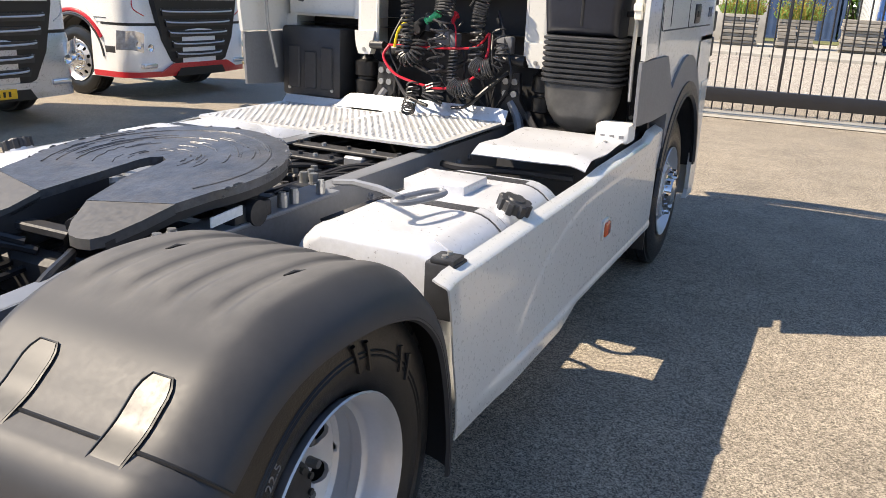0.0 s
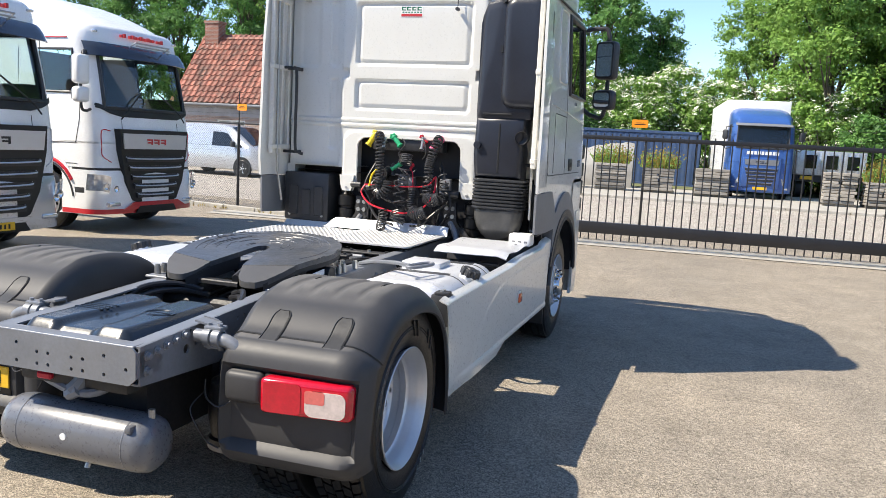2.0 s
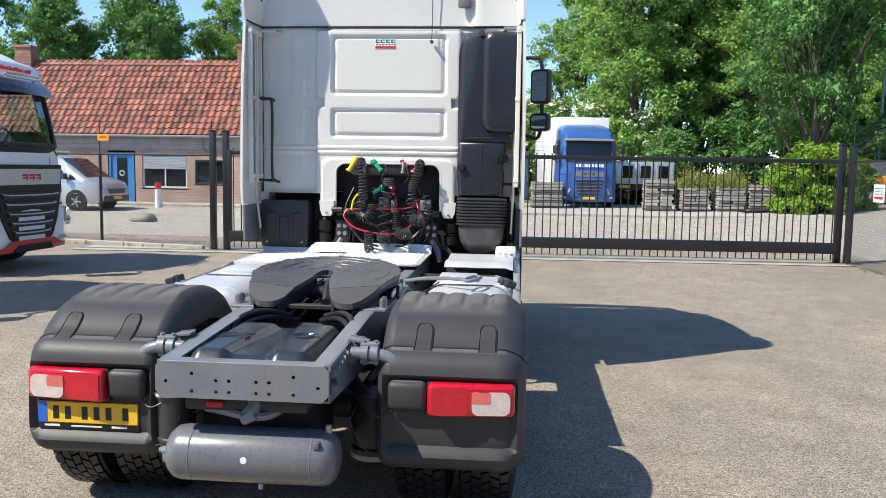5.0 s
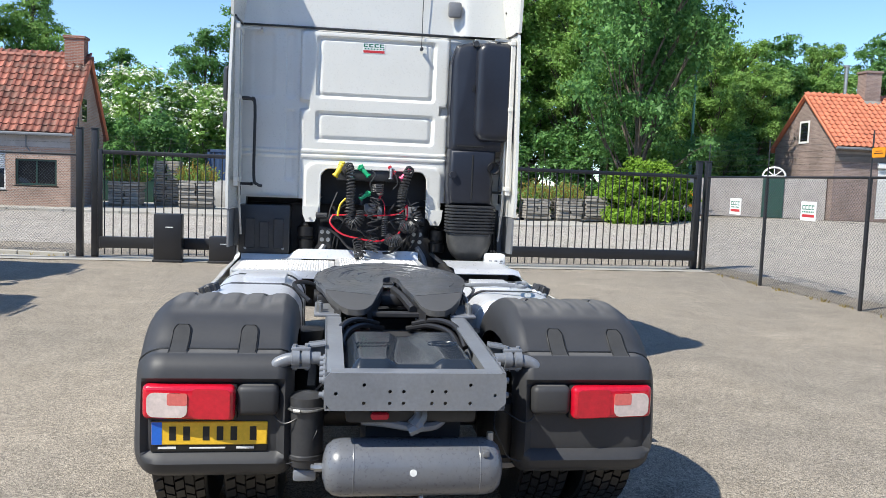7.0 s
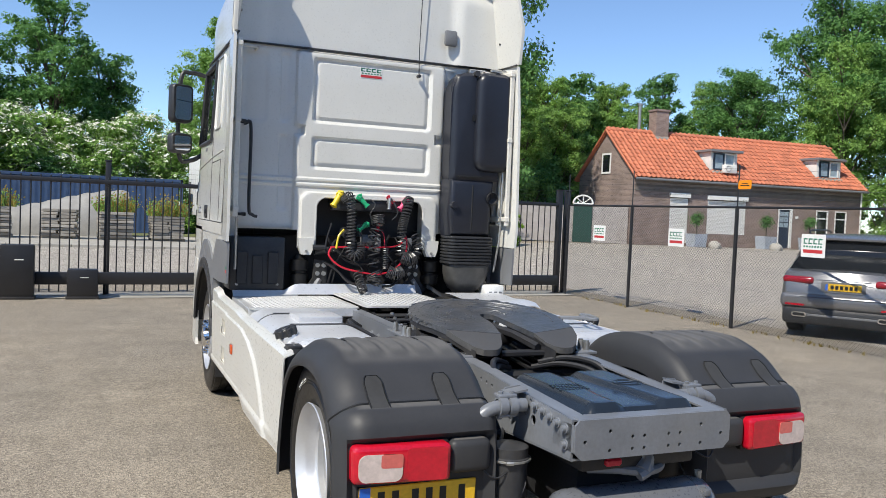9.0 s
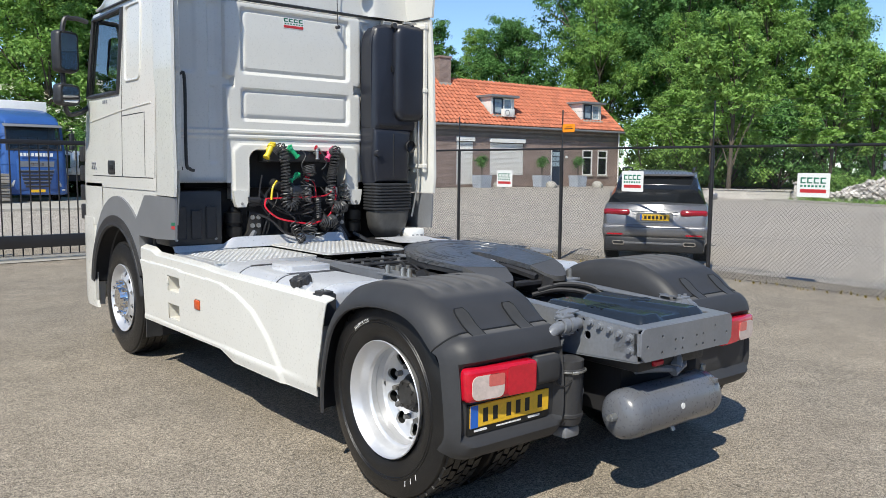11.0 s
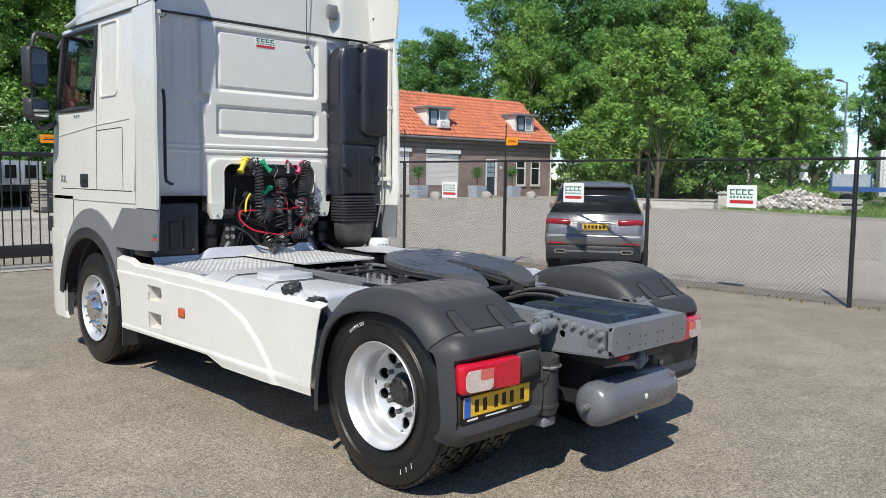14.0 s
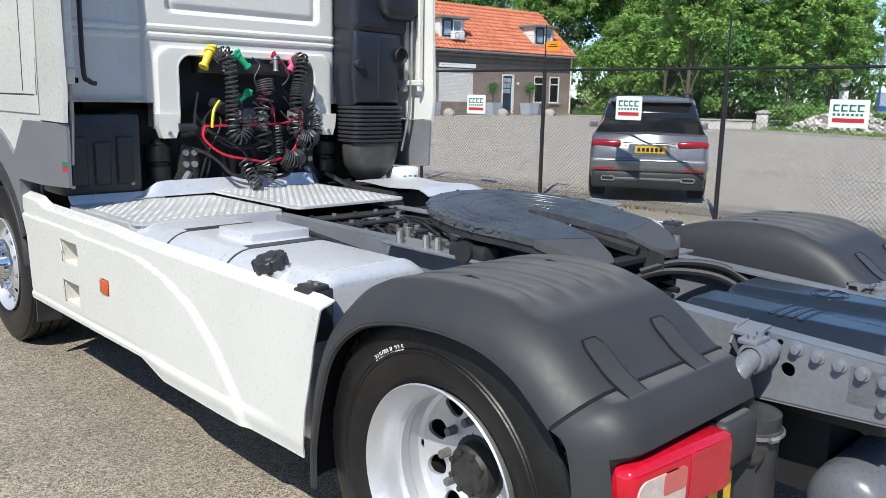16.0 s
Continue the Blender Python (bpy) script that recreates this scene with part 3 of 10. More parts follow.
def drive_box(x, w, h, d, lab):
    t = thing("gate_drive", lab, "gate motor")
    y = gate_y(x) - 0.32
    bm = nb()
    box(bm, x - w / 2, x + w / 2, y - d / 2, y + d / 2, 0.04, h, 0.02)
    part("housing", bm, GATEBLACK, t)
    bm = nb()
    box(bm, x - w / 2 - 0.02, x + w / 2 + 0.02, y - d / 2 - 0.02, y + d / 2 + 0.02, 0, 0.05, 0.01)
    part("foot", bm, CHASSIS_DK, t)
    bm = nb()
    box(bm, x - 0.04, x + 0.1, y - d / 2 - 0.004, y - d / 2, h * 0.72, h * 0.74)
    part("badge", bm, PRINTWHITE, t)


drive_box(-3.42, 0.52, 0.93, 0.25, "tall black steel cover plate on the gate")
drive_box(-2.4, 0.5, 0.52, 0.3, "low black gate motor housing")


# ---- chain-link fences ----
def chain_fence(p0, p1, posts, h, name_label, struts=(), signs=(), orange=()):
    """p0, p1: plan ends; posts: distances along."""
    f = thing("chain_link_fence", name_label, "fence")
    p0, p1 = Vector((*p0, 0)), Vector((*p1, 0))
    d = (p1 - p0)
    L = d.length
    f.matrix_world = Matrix.Translation(p0) @ pose(0, 0, 0, 0, 0, math.degrees(math.atan2(d.y, d.x)))
    for s in posts:
        bm = nb()
        cyl(bm, (s, 0, 0), (s, 0, h + 0.02), 0.033, seg=12)
        part("post", bm, GATEBLACK, f)
        bm = nb()
        cyl(bm, (s, 0, h + 0.01), (s, 0, h + 0.72), 0.012, seg=6)
        part("wire_arm", bm, GATEBLACK, f)
        for z in (0.4, 1.0, 1.6):
            bm = nb()
            cyl(bm, (s, 0, z), (s, 0, z + 0.03), 0.038, seg=10)
            part("clamp", bm, GATEBLACK, f)
    bm = nb()
    sweep(bm, [(0, 0, h), (L, 0, h)], 0.022, 8)
    part("top_rail", bm, GATEBLACK, f)
    bm = nb()
    for z in (0.04, 0.7, 1.35):
        sweep(bm, [(0, -0.02, z), (L, -0.02, z)], 0.002, 4)
    for z in (h + 0.12, h + 0.23, h + 0.34, h + 0.45, h + 0.56, h + 0.67):
        sweep(bm, [(0, 0, z), (L, 0, z)], 0.0022, 4)
        k = 0.0
        while k < L:
            sweep(bm, [(k, -0.014, z - 0.012), (k + 0.008, 0.012, z + 0.012)], 0.0016, 3)
            k += 0.16
    part("strand_wire", bm, WIRE, f)
    # diagonal mesh wires
    bm = nb()
    step, zh = 0.066, h - 0.03
    k = -zh
    while k < L:
        for sgn in (1, -1):
            x0, z0, x1, z1 = k, (0.02 if sgn > 0 else zh), k + zh, (zh if sgn > 0 else 0.02)
            if x0 < 0:
                t = -x0 / (x1 - x0)
                x0, z0 = 0, z0 + (z1 - z0) * t
            if x1 > L:
                t = (L - x0) / (x1 - x0)
                x1, z1 = L, z0 + (z1 - z0) * t
            if x1 > x0:
                sweep(bm, [(x0, -0.022, z0), (x1, -0.022, z1)], 0.0021, 3)
        k += step
    ob = part("wire_mesh", bm, WIRE, f)
    ob["kind"] = "stuff"
    for s, q in struts:
        bm = nb()
        sweep(bm, [(s, 0.0, 1.2), (s + q, 0, 0.0)], 0.018, 8)
        part("brace", bm, GATEBLACK, f)
    for s, z, w, hh in signs:
        board = thing("fence_sign", "white fence sign with green and red print bars", "sign", "signs on the fence")
        board.matrix_world = f.matrix_world @ pose(s, -0.04, z)
        bm = nb()
        prism(bm, rrect(0, 0, w, hh, 0.015, 3), "xz", -0.006, 0.0)
        part("board", bm, PRINTWHITE, board)
        bx = []
        for k in range(4):
            x0 = -w * 0.40 + k * w * 0.205
            bx += [(x0, x0 + w * 0.16, hh * 0.26, hh * 0.32), (x0, x0 + w * 0.16, hh * 0.07, hh * 0.12),
                   (x0, x0 + w * 0.045, hh * 0.07, hh * 0.32)]
        bars("print_bar", bx, -0.006, board, PRINTGREEN)
        bars("print_line", [(-w * 0.4 + k * w * 0.115, -w * 0.33 + k * w * 0.115, -hh * 0.08, 0) for k in range(7)], -0.006, board, PRINTGREEN)
        bars("print_band", [(-w * 0.4, w * 0.4, -hh * 0.32, -hh * 0.17)], -0.006, board, PRINTRED)
    for s, z in orange:
        sg = thing("warning_sign", "small orange plastic warning sign on the wire", "sign")
        sg.matrix_world = f.matrix_world @ pose(s, -0.03, z)
        bm = nb()
        prism(bm, rrect(0, 0, 0.30, 0.15, 0.03), "xz", -0.004, 0.0)
        part("board", bm, ORANGE_SIGN, sg)
        bars("print_bar", [(-0.1, 0.1, -0.02, -0.005), (-0.07, 0.07, 0.015, 0.025)], -0.004, sg, INK)
    return f


FX0, FX1 = Vector((7.86, 12.25)), Vector((7.80, -6.0))


def fence_s(y):
    return (12.25 - y) / (12.25 + 6.0) * (FX1 - FX0).length


chain_fence(FX0, FX1, [fence_s(y) for y in (12.2, 9.75, 6.78, 3.6, 0.34, -2.8, -5.9)], 2.07,
            "tall dark chain-link fence with barbed wire on round posts",
            signs=[(fence_s(10.83), 1.48, 0.45, 0.33), (fence_s(8.28), 1.49, 0.45, 0.33), (fence_s(5.1), 1.50, 0.45, 0.35), (fence_s(1.95), 1.51, 0.47, 0.34)],
            orange=[(fence_s(6.6), 2.45)])
WF0, WF1 = Vector((-20.0, 15.2)), Vector((-5.2, 12.08))
WFL = (WF1 - WF0).length
chain_fence(WF0, WF1, [WFL - d for d in (15.05, 12.0, 8.95, 5.9, 2.9, 0.05)], 2.0,
            "dark chain-link fence with barbed wire beside the gate", orange=[(WFL - 2.78, 2.37)])
bm = nb()
FKERB = thing("kerb_strip", "low concrete edging under the fence", "kerb", kind="structure")
for k in range(15):
    t = (k + 0.5) / 15
    bm = nb()
    box(bm, -0.49, 0.49, -0.06, 0.06, -0.1, 0.09, 0.012, 1)
    ob = part("kerb_stone", bm, CONCRETE, FKERB)
    ob.matrix_world = pose(-20.0 + 14.6 * t, 15.05 - 3.08 * t, 0.0, 0, 0, -11.9)

# ---- wheels ----
def tyre_mesh(bm, w, R, rim_r):
    h = w / 2
    prof = [(-h * 0.78, rim_r), (-h * 0.93, rim_r + 0.035), (-h, rim_r + 0.085), (-h * 0.985, R - 0.10), (-h * 0.93, R - 0.05), (-h * 0.86, R - 0.02),
            (-h * 0.78, R - 0.013), (h * 0.78, R - 0.013), (h * 0.86, R - 0.02), (h * 0.93, R - 0.05), (h * 0.985, R - 0.10), (h, rim_r + 0.085),
            (h * 0.93, rim_r + 0.035), (h * 0.78, rim_r)]
    lathe(bm, prof, (0, 0, 0), "x", 56)


def tread_mesh(bm, w, R, rows=5, n=44, rib=False):
    rw = w * 0.80 / rows
    for k in range(rows):
        xc = -w * 0.40 + rw * (k + 0.5)
        for i in range(n):
            a0 = 2 * math.pi * (i + 0.5 * (k % 2)) / n
            a1 = a0 + 2 * math.pi / n * (0.97 if rib else 0.80)
            skew = 0.018 if k % 2 else -0.018
            vs = []
            for r in (R - 0.02, R):
                for x, a in ((xc - rw * 0.43, a0 - skew), (xc + rw * 0.43, a0 + skew), (xc + rw * 0.43, a1 + skew), (xc - rw * 0.43, a1 - skew)):
                    vs.append(bm.verts.new((x, r * math.cos(a), r * math.sin(a))))
            for f in ((4, 5, 6, 7), (0, 1, 5, 4), (1, 2, 6, 5), (2, 3, 7, 6), (3, 0, 4, 7)):
                bm.faces.new([vs[j] for j in f])


def holed_disc(bm, prof, r_in, r_out, n, hole_r, hole_c, seg=24):
    """A dished ring with n round holes; prof(r) gives the place along x."""
    for k in range(n):
        a0, a1 = 2 * math.pi * k / n, 2 * math.pi * (k + 1) / n
        am = (a0 + a1) / 2
        m = seg // 4
        per = [(r_out, a0 + (a1 - a0) * i / m) for i in range(m)] + [(r_out + (r_in - r_out) * i / m, a1) for i in range(m)]
        per += [(r_in, a1 + (a0 - a1) * i / m) for i in range(m)] + [(r_in + (r_out - r_in) * i / m, a0) for i in range(m)]
        outer, inner, back = [], [], []
        for r, a in per:
            y, z = r * math.cos(a), r * math.sin(a)
            cy, cz = hole_c * math.cos(am), hole_c * math.sin(am)
            d = Vector((y - cy, z - cz)).normalized() * hole_r
            hr = math.hypot(cy + d.x, cz + d.y)
            outer.append(bm.verts.new((prof(r), y, z)))
            inner.append(bm.verts.new((prof(hr), cy + d.x, cz + d.y)))
            back.append(bm.verts.new((prof(hr) - 0.014, cy + d.x, cz + d.y)))
        q = len(per)
        for i in range(q):
            j = (i + 1) % q
            bm.faces.new((outer[i], outer[j], inner[j], inner[i]))
            bm.faces.new((inner[i], inner[j], back[j], back[i]))
    bmesh.ops.remove_doubles(bm, verts=bm.verts, dist=0.0005)


def rear_wheel(parent, sx, y, xo, inner=False):
    """A dished twin wheel; its outer face looks along +x before mirroring."""
    m = Matrix.Translation((sx * xo, y, 0.525)) @ (Matrix.Identity(4) if sx > 0 else pose(0, 0, 0, 0, 0, 180))
    w = new("wheel")
    w.parent = parent
    w.matrix_local = m
    R, rr, tw = 0.525, 0.297, 0.295
    bm = nb()
    tyre_mesh(bm, tw, R - 0.004, rr)
    part("tyre", bm, RUBBER, w, "worn black rubber tyre")
    for r in (rr + 0.10, R - 0.115) if not inner else ():
        bm = nb()
        lathe(bm, [(tw / 2 * 0.99, r - 0.004), (tw / 2 + 0.003, r), (tw / 2 * 0.99, r + 0.004)], (0, 0, 0), "x", 56)
        part("wall_ring", bm, RUBBER, w)
    bm = nb()
    tread_mesh(bm, tw, R)
    part("tread", bm, RUBBER, w)
    if not inner:
        bm = nb()
        f = tw / 2
        lathe(bm, [(f * 0.78, 0.292), (f * 0.97, 0.306), (f * 1.0, 0.302), (f * 0.9, 0.288), (f * 0.74, 0.277), (f * 0.66, 0.269), (f * 0.40, 0.267), (f * 0.34, 0.262), (f * 0.30, 0.252), (f * 0.10, 0.252), (f * 0.06, 0.256),
                   (f * 0.0, 0.257), (-f * 0.2, 0.252), (-f * 0.29, 0.24)], (0, 0, 0), "x", 56)

        def pr(r):
            return -f * 0.29 - 0.02 * sstep(0.24, 0.20, r) + 0.012 * sstep(0.13, 0.11, r)
        holed_disc(bm, pr, 0.10, 0.24, 10, 0.034, 0.198)
        part("rim", bm, RIM, w, "silver steel rim with ten round holes")
        bm = nb()
        lathe(bm, [(-f * 0.45, 0.112), (-f * 0.36, 0.108), (-f * 0.31, 0.088), (-f * 0.06, 0.080), (f * 0.02, 0.068), (f * 0.04, 0.0)], (0, 0, 0), "x", 24)
        part("hub", bm, HUBDARK, w, "dirty dark grey wheel hub")
        for k in range(8):
            a = 2 * math.pi * (k + 0.5) / 8
            bm = nb()
            cyl(bm, (-f * 0.1, 0.064 * math.cos(a), 0.064 * math.sin(a)), (f * 0.08, 0.064 * math.cos(a), 0.064 * math.sin(a)), 0.010, seg=6)
            part("hub_bolt", bm, HUBDARK, w)
        for k in range(10):
            a = 2 * math.pi * k / 10
            bm = nb()
            cyl(bm, (-f * 0.45, 0.143 * math.cos(a), 0.143 * math.sin(a)), (-f * 0.17, 0.143 * math.cos(a), 0.143 * math.sin(a)), 0.016, 0.014, seg=6)
            part("wheel_nut", bm, HUB, w)
        # dark drum behind the holes
        bm = nb()
        lathe(bm, [(-f * 0.44, 0.238), (-f * 0.95, 0.238), (-f * 0.95, 0.0)], (0, 0, 0), "x", 24)
        part("brake_drum", bm, INK, w)
        if sx > 0:
            letters("size_marking", "315/70 R 22.5", 0.036, pose(f * 1.0, 0, 0, 90, 0, 90) @ pose(0, 0, 0.0005, 0, 0, 58), GREYPAINT, w, 0.0008, bend=0.365)
            for a0, r0, ln in ((-18, 0.40, 0.075), (-10, 0.40, 0.075), (-44, 0.41, 0.06), (-52, 0.41, 0.06)):
                a = radians(a0)
                bm = nb()
                sweep(bm, [(f * 1.0 + 0.001, -(r0 + ln * (q - 0.5)) * math.sin(a + 0.10 * q), (r0 + ln * (q - 0.5)) * math.cos(a + 0.10 * q)) for q in (0, 0.5, 1)], 0.007, 5)
                part("wall_mark", bm, RUBBER, w, "raised glossy mark on the tyre wall")
        else:
            letters("size_marking", "315/70 R 22.5", 0.026, pose(f * 1.0, 0, 0, 90, 0, 90) @ pose(0, 0, 0.0005, 0, 0, 28), PRINTWHITE, w, 0.0006, bend=0.405)
        for a0, n in ((138, 3),):
            bm = nb()
            for k in range(n):
                a = radians(a0 + k * 7)
                p = Vector((f * 1.0 + 0.001, 0.42 * math.sin(a), 0.42 * math.cos(a)))
                q = Vector((f * 1.0 + 0.001, 0.445 * math.sin(a + 0.03), 0.445 * math.cos(a + 0.03)))
                sweep(bm, [p, q], 0.0018, 5)
            part("chalk_mark", bm, PRINTWHITE, w)
    return w


def front_wheel(parent, sx, y, xo):
    m = Matrix.Translation((sx * xo, y, 0.507)) @ (Matrix.Identity(4) if sx > 0 else pose(0, 0, 0, 0, 0, 180))
    w = new("wheel")
    w.parent = parent
    w.matrix_local = m
    R, rr, tw = 0.507, 0.29, 0.305
    f = tw / 2
    bm = nb()
    tyre_mesh(bm, tw, R - 0.004, rr)
    part("tyre", bm, RUBBER, w, "black rubber tyre")
    bm = nb()
    tread_mesh(bm, tw, R, 4, 60, True)
    part("tread", bm, RUBBER, w)
    bm = nb()
    lathe(bm, [(f * 0.78, 0.292), (f * 0.97, 0.306), (f * 1.0, 0.302), (f * 0.88, 0.285), (f * 0.7, 0.268), (f * 0.62, 0.25)], (0, 0, 0), "x", 56)

    def pr(r):
        return f * 0.62 + 0.05 * sstep(0.25, 0.15, r)
    holed_disc(bm, pr, 0.10, 0.25, 10, 0.027, 0.205)
    part("rim", bm, RIM, w, "silver rim with ten round holes")
    bm = nb()
    lathe(bm, [(f * 0.62, 0.17), (f * 1.0, 0.165), (f * 1.02, 0.12), (f * 1.0, 0.10), (f * 1.25, 0.085), (f * 1.28, 0.0)], (0, 0, 0), "x", 28)
    part("hub", bm, CHROME, w, "bright chrome hub cover")
    for k in range(10):
        a = 2 * math.pi * k / 10
        bm = nb()
        cyl(bm, (f * 1.0, 0.143 * math.cos(a), 0.143 * math.sin(a)), (f * 1.22, 0.143 * math.cos(a), 0.143 * math.sin(a)), 0.017, 0.014, seg=6)
        part("wheel_nut", bm, CHROME, w)
    bm = nb()
    lathe(bm, [(f * 0.6, 0.252), (-f * 0.3, 0.252), (-f * 0.3, 0.0)], (0, 0, 0), "x", 24)
    part("brake_disc", bm, INK, w)
    return w


# ---- cab ----
FRONT_TAB = [(0.4, 5.02), (1.0, 5.10), (1.6, 5.08), (2.05, 5.03), (2.5, 4.95), (3.08, 4.82), (3.3, 4.76), (3.5, 4.66)]


def cab_outline(z, inset=0.0, rear=2.80):
    """Plan of the cab at a height: from the rear left corner round the front to the rear right."""
    hw = lerp_table([(0.4, 1.235), (1.6, 1.235), (2.2, 1.225), (3.08, 1.19)], z) - inset
    yf = lerp_table(FRONT_TAB, z) - inset
    rc = 0.42
    pts = []
    for t in (0, 0.18, 0.36, 0.5, 0.62, 0.74, 0.87, 1):
        pts.append((-hw, rear + inset + (yf - rc - rear - inset) * t))
    for k in range(1, 7):
        a = radians(90 * k / 6)
        pts.append((-hw + 0.30 * (1 - math.cos(a)), yf - rc + (rc - 0.10) * math.sin(a)))
    for k in range(1, 8):
        x = (-hw + 0.30) * (1 - 2 * k / 8)
        pts.append((x, yf - 0.10 + 0.10 * (1 - (x / (hw - 0.3)) ** 2)))
    pts += [(-x, y) for x, y in pts[:14][::-1]]
    return pts


def cab_shell(parent, paint, z0=1.5, z1=3.08, rear=2.80, close_back=False, floor_z=1.5):
    zs = [z0, 1.6, 1.75, 1.95, 2.1, 2.2, 2.33, 2.6, 2.85, 3.03, z1]
    zs = sorted({z for z in zs if z0 <= z <= z1})
    npt = len(cab_outline(2.0))

    def hole(i0, i1, za, zb):
        side = (3 <= i0 and i1 <= 7) or (npt - 8 <= i0 and i1 <= npt - 4)
        if side and za >= 2.32 and zb <= 3.04:
            return True
        return 12 <= i0 and i1 <= npt - 13 and za >= 2.09 and zb <= 3.04
    bm = nb()
    surf(bm, lambda i, z: (*cab_outline(z, 0, rear)[i], z), list(range(npt)), zs, skip=hole)
    part("body_shell", bm, paint, parent)
    bm = nb()
    surf(bm, lambda i, z: (*cab_outline(z, 0.03, rear)[i], z), list(range(npt)), zs, skip=hole)
    if close_back:
        bm.faces.new([bm.verts.new(p) for p in ((-1.2, rear + 0.03, z0), (1.2, rear + 0.03, z0), (1.17, rear + 0.03, z1), (-1.17, rear + 0.03, z1))])
    o = [(x, y, floor_z + 0.02) for x, y in cab_outline(floor_z, 0.02, rear)]
    bm.faces.new([bm.verts.new(p) for p in o])
    part("inner_trim", bm, DARKIN, parent, "dark cab lining")
    # glass and black surrounds
    for sx in (-1, 1):
        ids = range(3, 8) if sx < 0 else range(npt - 8, npt - 3)
        bm = nb()
        surf(bm, lambda i, z: (*cab_outline(z, 0.012, rear)[i], z), list(ids), [2.33, 2.6, 2.85, 3.03], thick=0.004)
        ob = part("side_window", bm, GLASS, parent, "clear side window glass")
        ob.visible_shadow = False
        bm = nb()
        ids = list(ids)
        loop = [(ids[0], 2.33), (ids[0], 2.6), (ids[0], 2.85), (ids[0], 3.03)] + [(i, 3.03) for i in ids[1:]] + [(ids[-1], 2.85), (ids[-1], 2.6), (ids[-1], 2.33)] + [(i, 2.33) for i in ids[::-1][1:-1]]
        sweep(bm, [(*cab_outline(z, -0.002, rear)[i], z) for i, z in loop], 0.022, 6, closed=True)
        part("window_seal", bm, BLACKPL, parent)
    ids = list(range(12, npt - 12))
    bm = nb()
    surf(bm, lambda i, z: (*cab_outline(z, 0.012, rear)[i], z), ids, [2.1, 2.2, 2.33, 2.6, 2.85, 3.03], thick=0.005)
    ob = part("windscreen", bm, GLASS, parent, "large raked windscreen")
    ob.visible_shadow = False
    bm = nb()
    loop = [(i, 2.1) for i in ids] + [(ids[-1], z) for z in (2.33, 2.6, 2.85)] + [(i, 3.03) for i in ids[::-1]] + [(ids[0], z) for z in (2.85, 2.6, 2.33)]
    sweep(bm, [(*cab_outline(z, -0.002, rear)[i], z) for i, z in loop], 0.03, 6, closed=True)
    part("windscreen_seal", bm, BLACKPL, parent)


def arch_pts(r, a0, a1, n=14, cy=3.82, cz=0.52):
    return [(cy + r * math.cos(radians(a0 + (a1 - a0) * k / n)), cz + r * math.sin(radians(a0 + (a1 - a0) * k / n))) for k in range(n + 1)]


def cab_lower(parent, paint, flare_mat, sx, rear=2.80, stripe=None):
    """Side below the doors: painted strip, wheel arch flare, corner and bumper end."""
    bm = nb()
    ar = []
    for k in range(19):
        a = 151 - (151 - 8) * k / 18
        r = 0.705 + 0.215 * sstep(5, 105, a)
        ar.append((3.82 + r * math.cos(radians(a)), 0.52 + r * math.sin(radians(a))))
    out = [(rear, 1.57), (rear, 1.46), (3.05, 1.46)] + ar[3:] + [(4.54, 0.345), (4.64, 0.345), (4.66, 1.57)]
    prism(bm, out, "yz", 1.13, 1.228)
    part("lower_side", mirror_x(bm, sx), paint, parent)
    bm = nb()
    if rear > 2.78:
        prism(bm, [(rear, 1.46), (2.39, 1.46), (2.385, 1.40), (2.40, 1.14), (rear, 1.12)], "yz", 1.228, 1.245)
    fl = [(rear, 1.46), (3.05, 1.458)] + ar[3:] + arch_pts(0.66, 8, 160, 18) + [(3.19, 1.12), (rear, 1.12)]
    prism(bm, fl, "yz", 1.10, 1.245)
    part("wheel_arch_flare", mirror_x(bm, sx), flare_mat, parent, "dark grey plastic wheel arch")
    bm = nb()
    sweep(bm, [(1.24, *p) for p in arch_pts(0.655, 8, 172, 20)], 0.022, 6)
    sweep(bm, [(1.0, *p) for p in arch_pts(0.66, 8, 172, 20)], 0.01, 4)
    surf(bm, lambda u, i: (u, *arch_pts(0.665, 5, 175, 20)[i]), [0.75, 1.23], list(range(21)))
    part("arch_liner", mirror_x(bm, sx), BLACKPL, parent)
    if not stripe:
        bm = nb()
        prism(bm, arch_pts(0.735, 6, 158, 22) + arch_pts(0.655, 158, 6, 22), "yz", 1.12, 1.253)
        part("arch_lip", mirror_x(bm, sx), BLACKPL, parent, "black rubber wheel arch lip")
    if stripe:
        bm = nb()
        sweep(bm, [(1.25, *p) for p in arch_pts(0.72, 30, 165, 16)], 0.03, 6)
        part("stripe", mirror_x(bm, sx), stripe, parent, "red painted arch stripe")


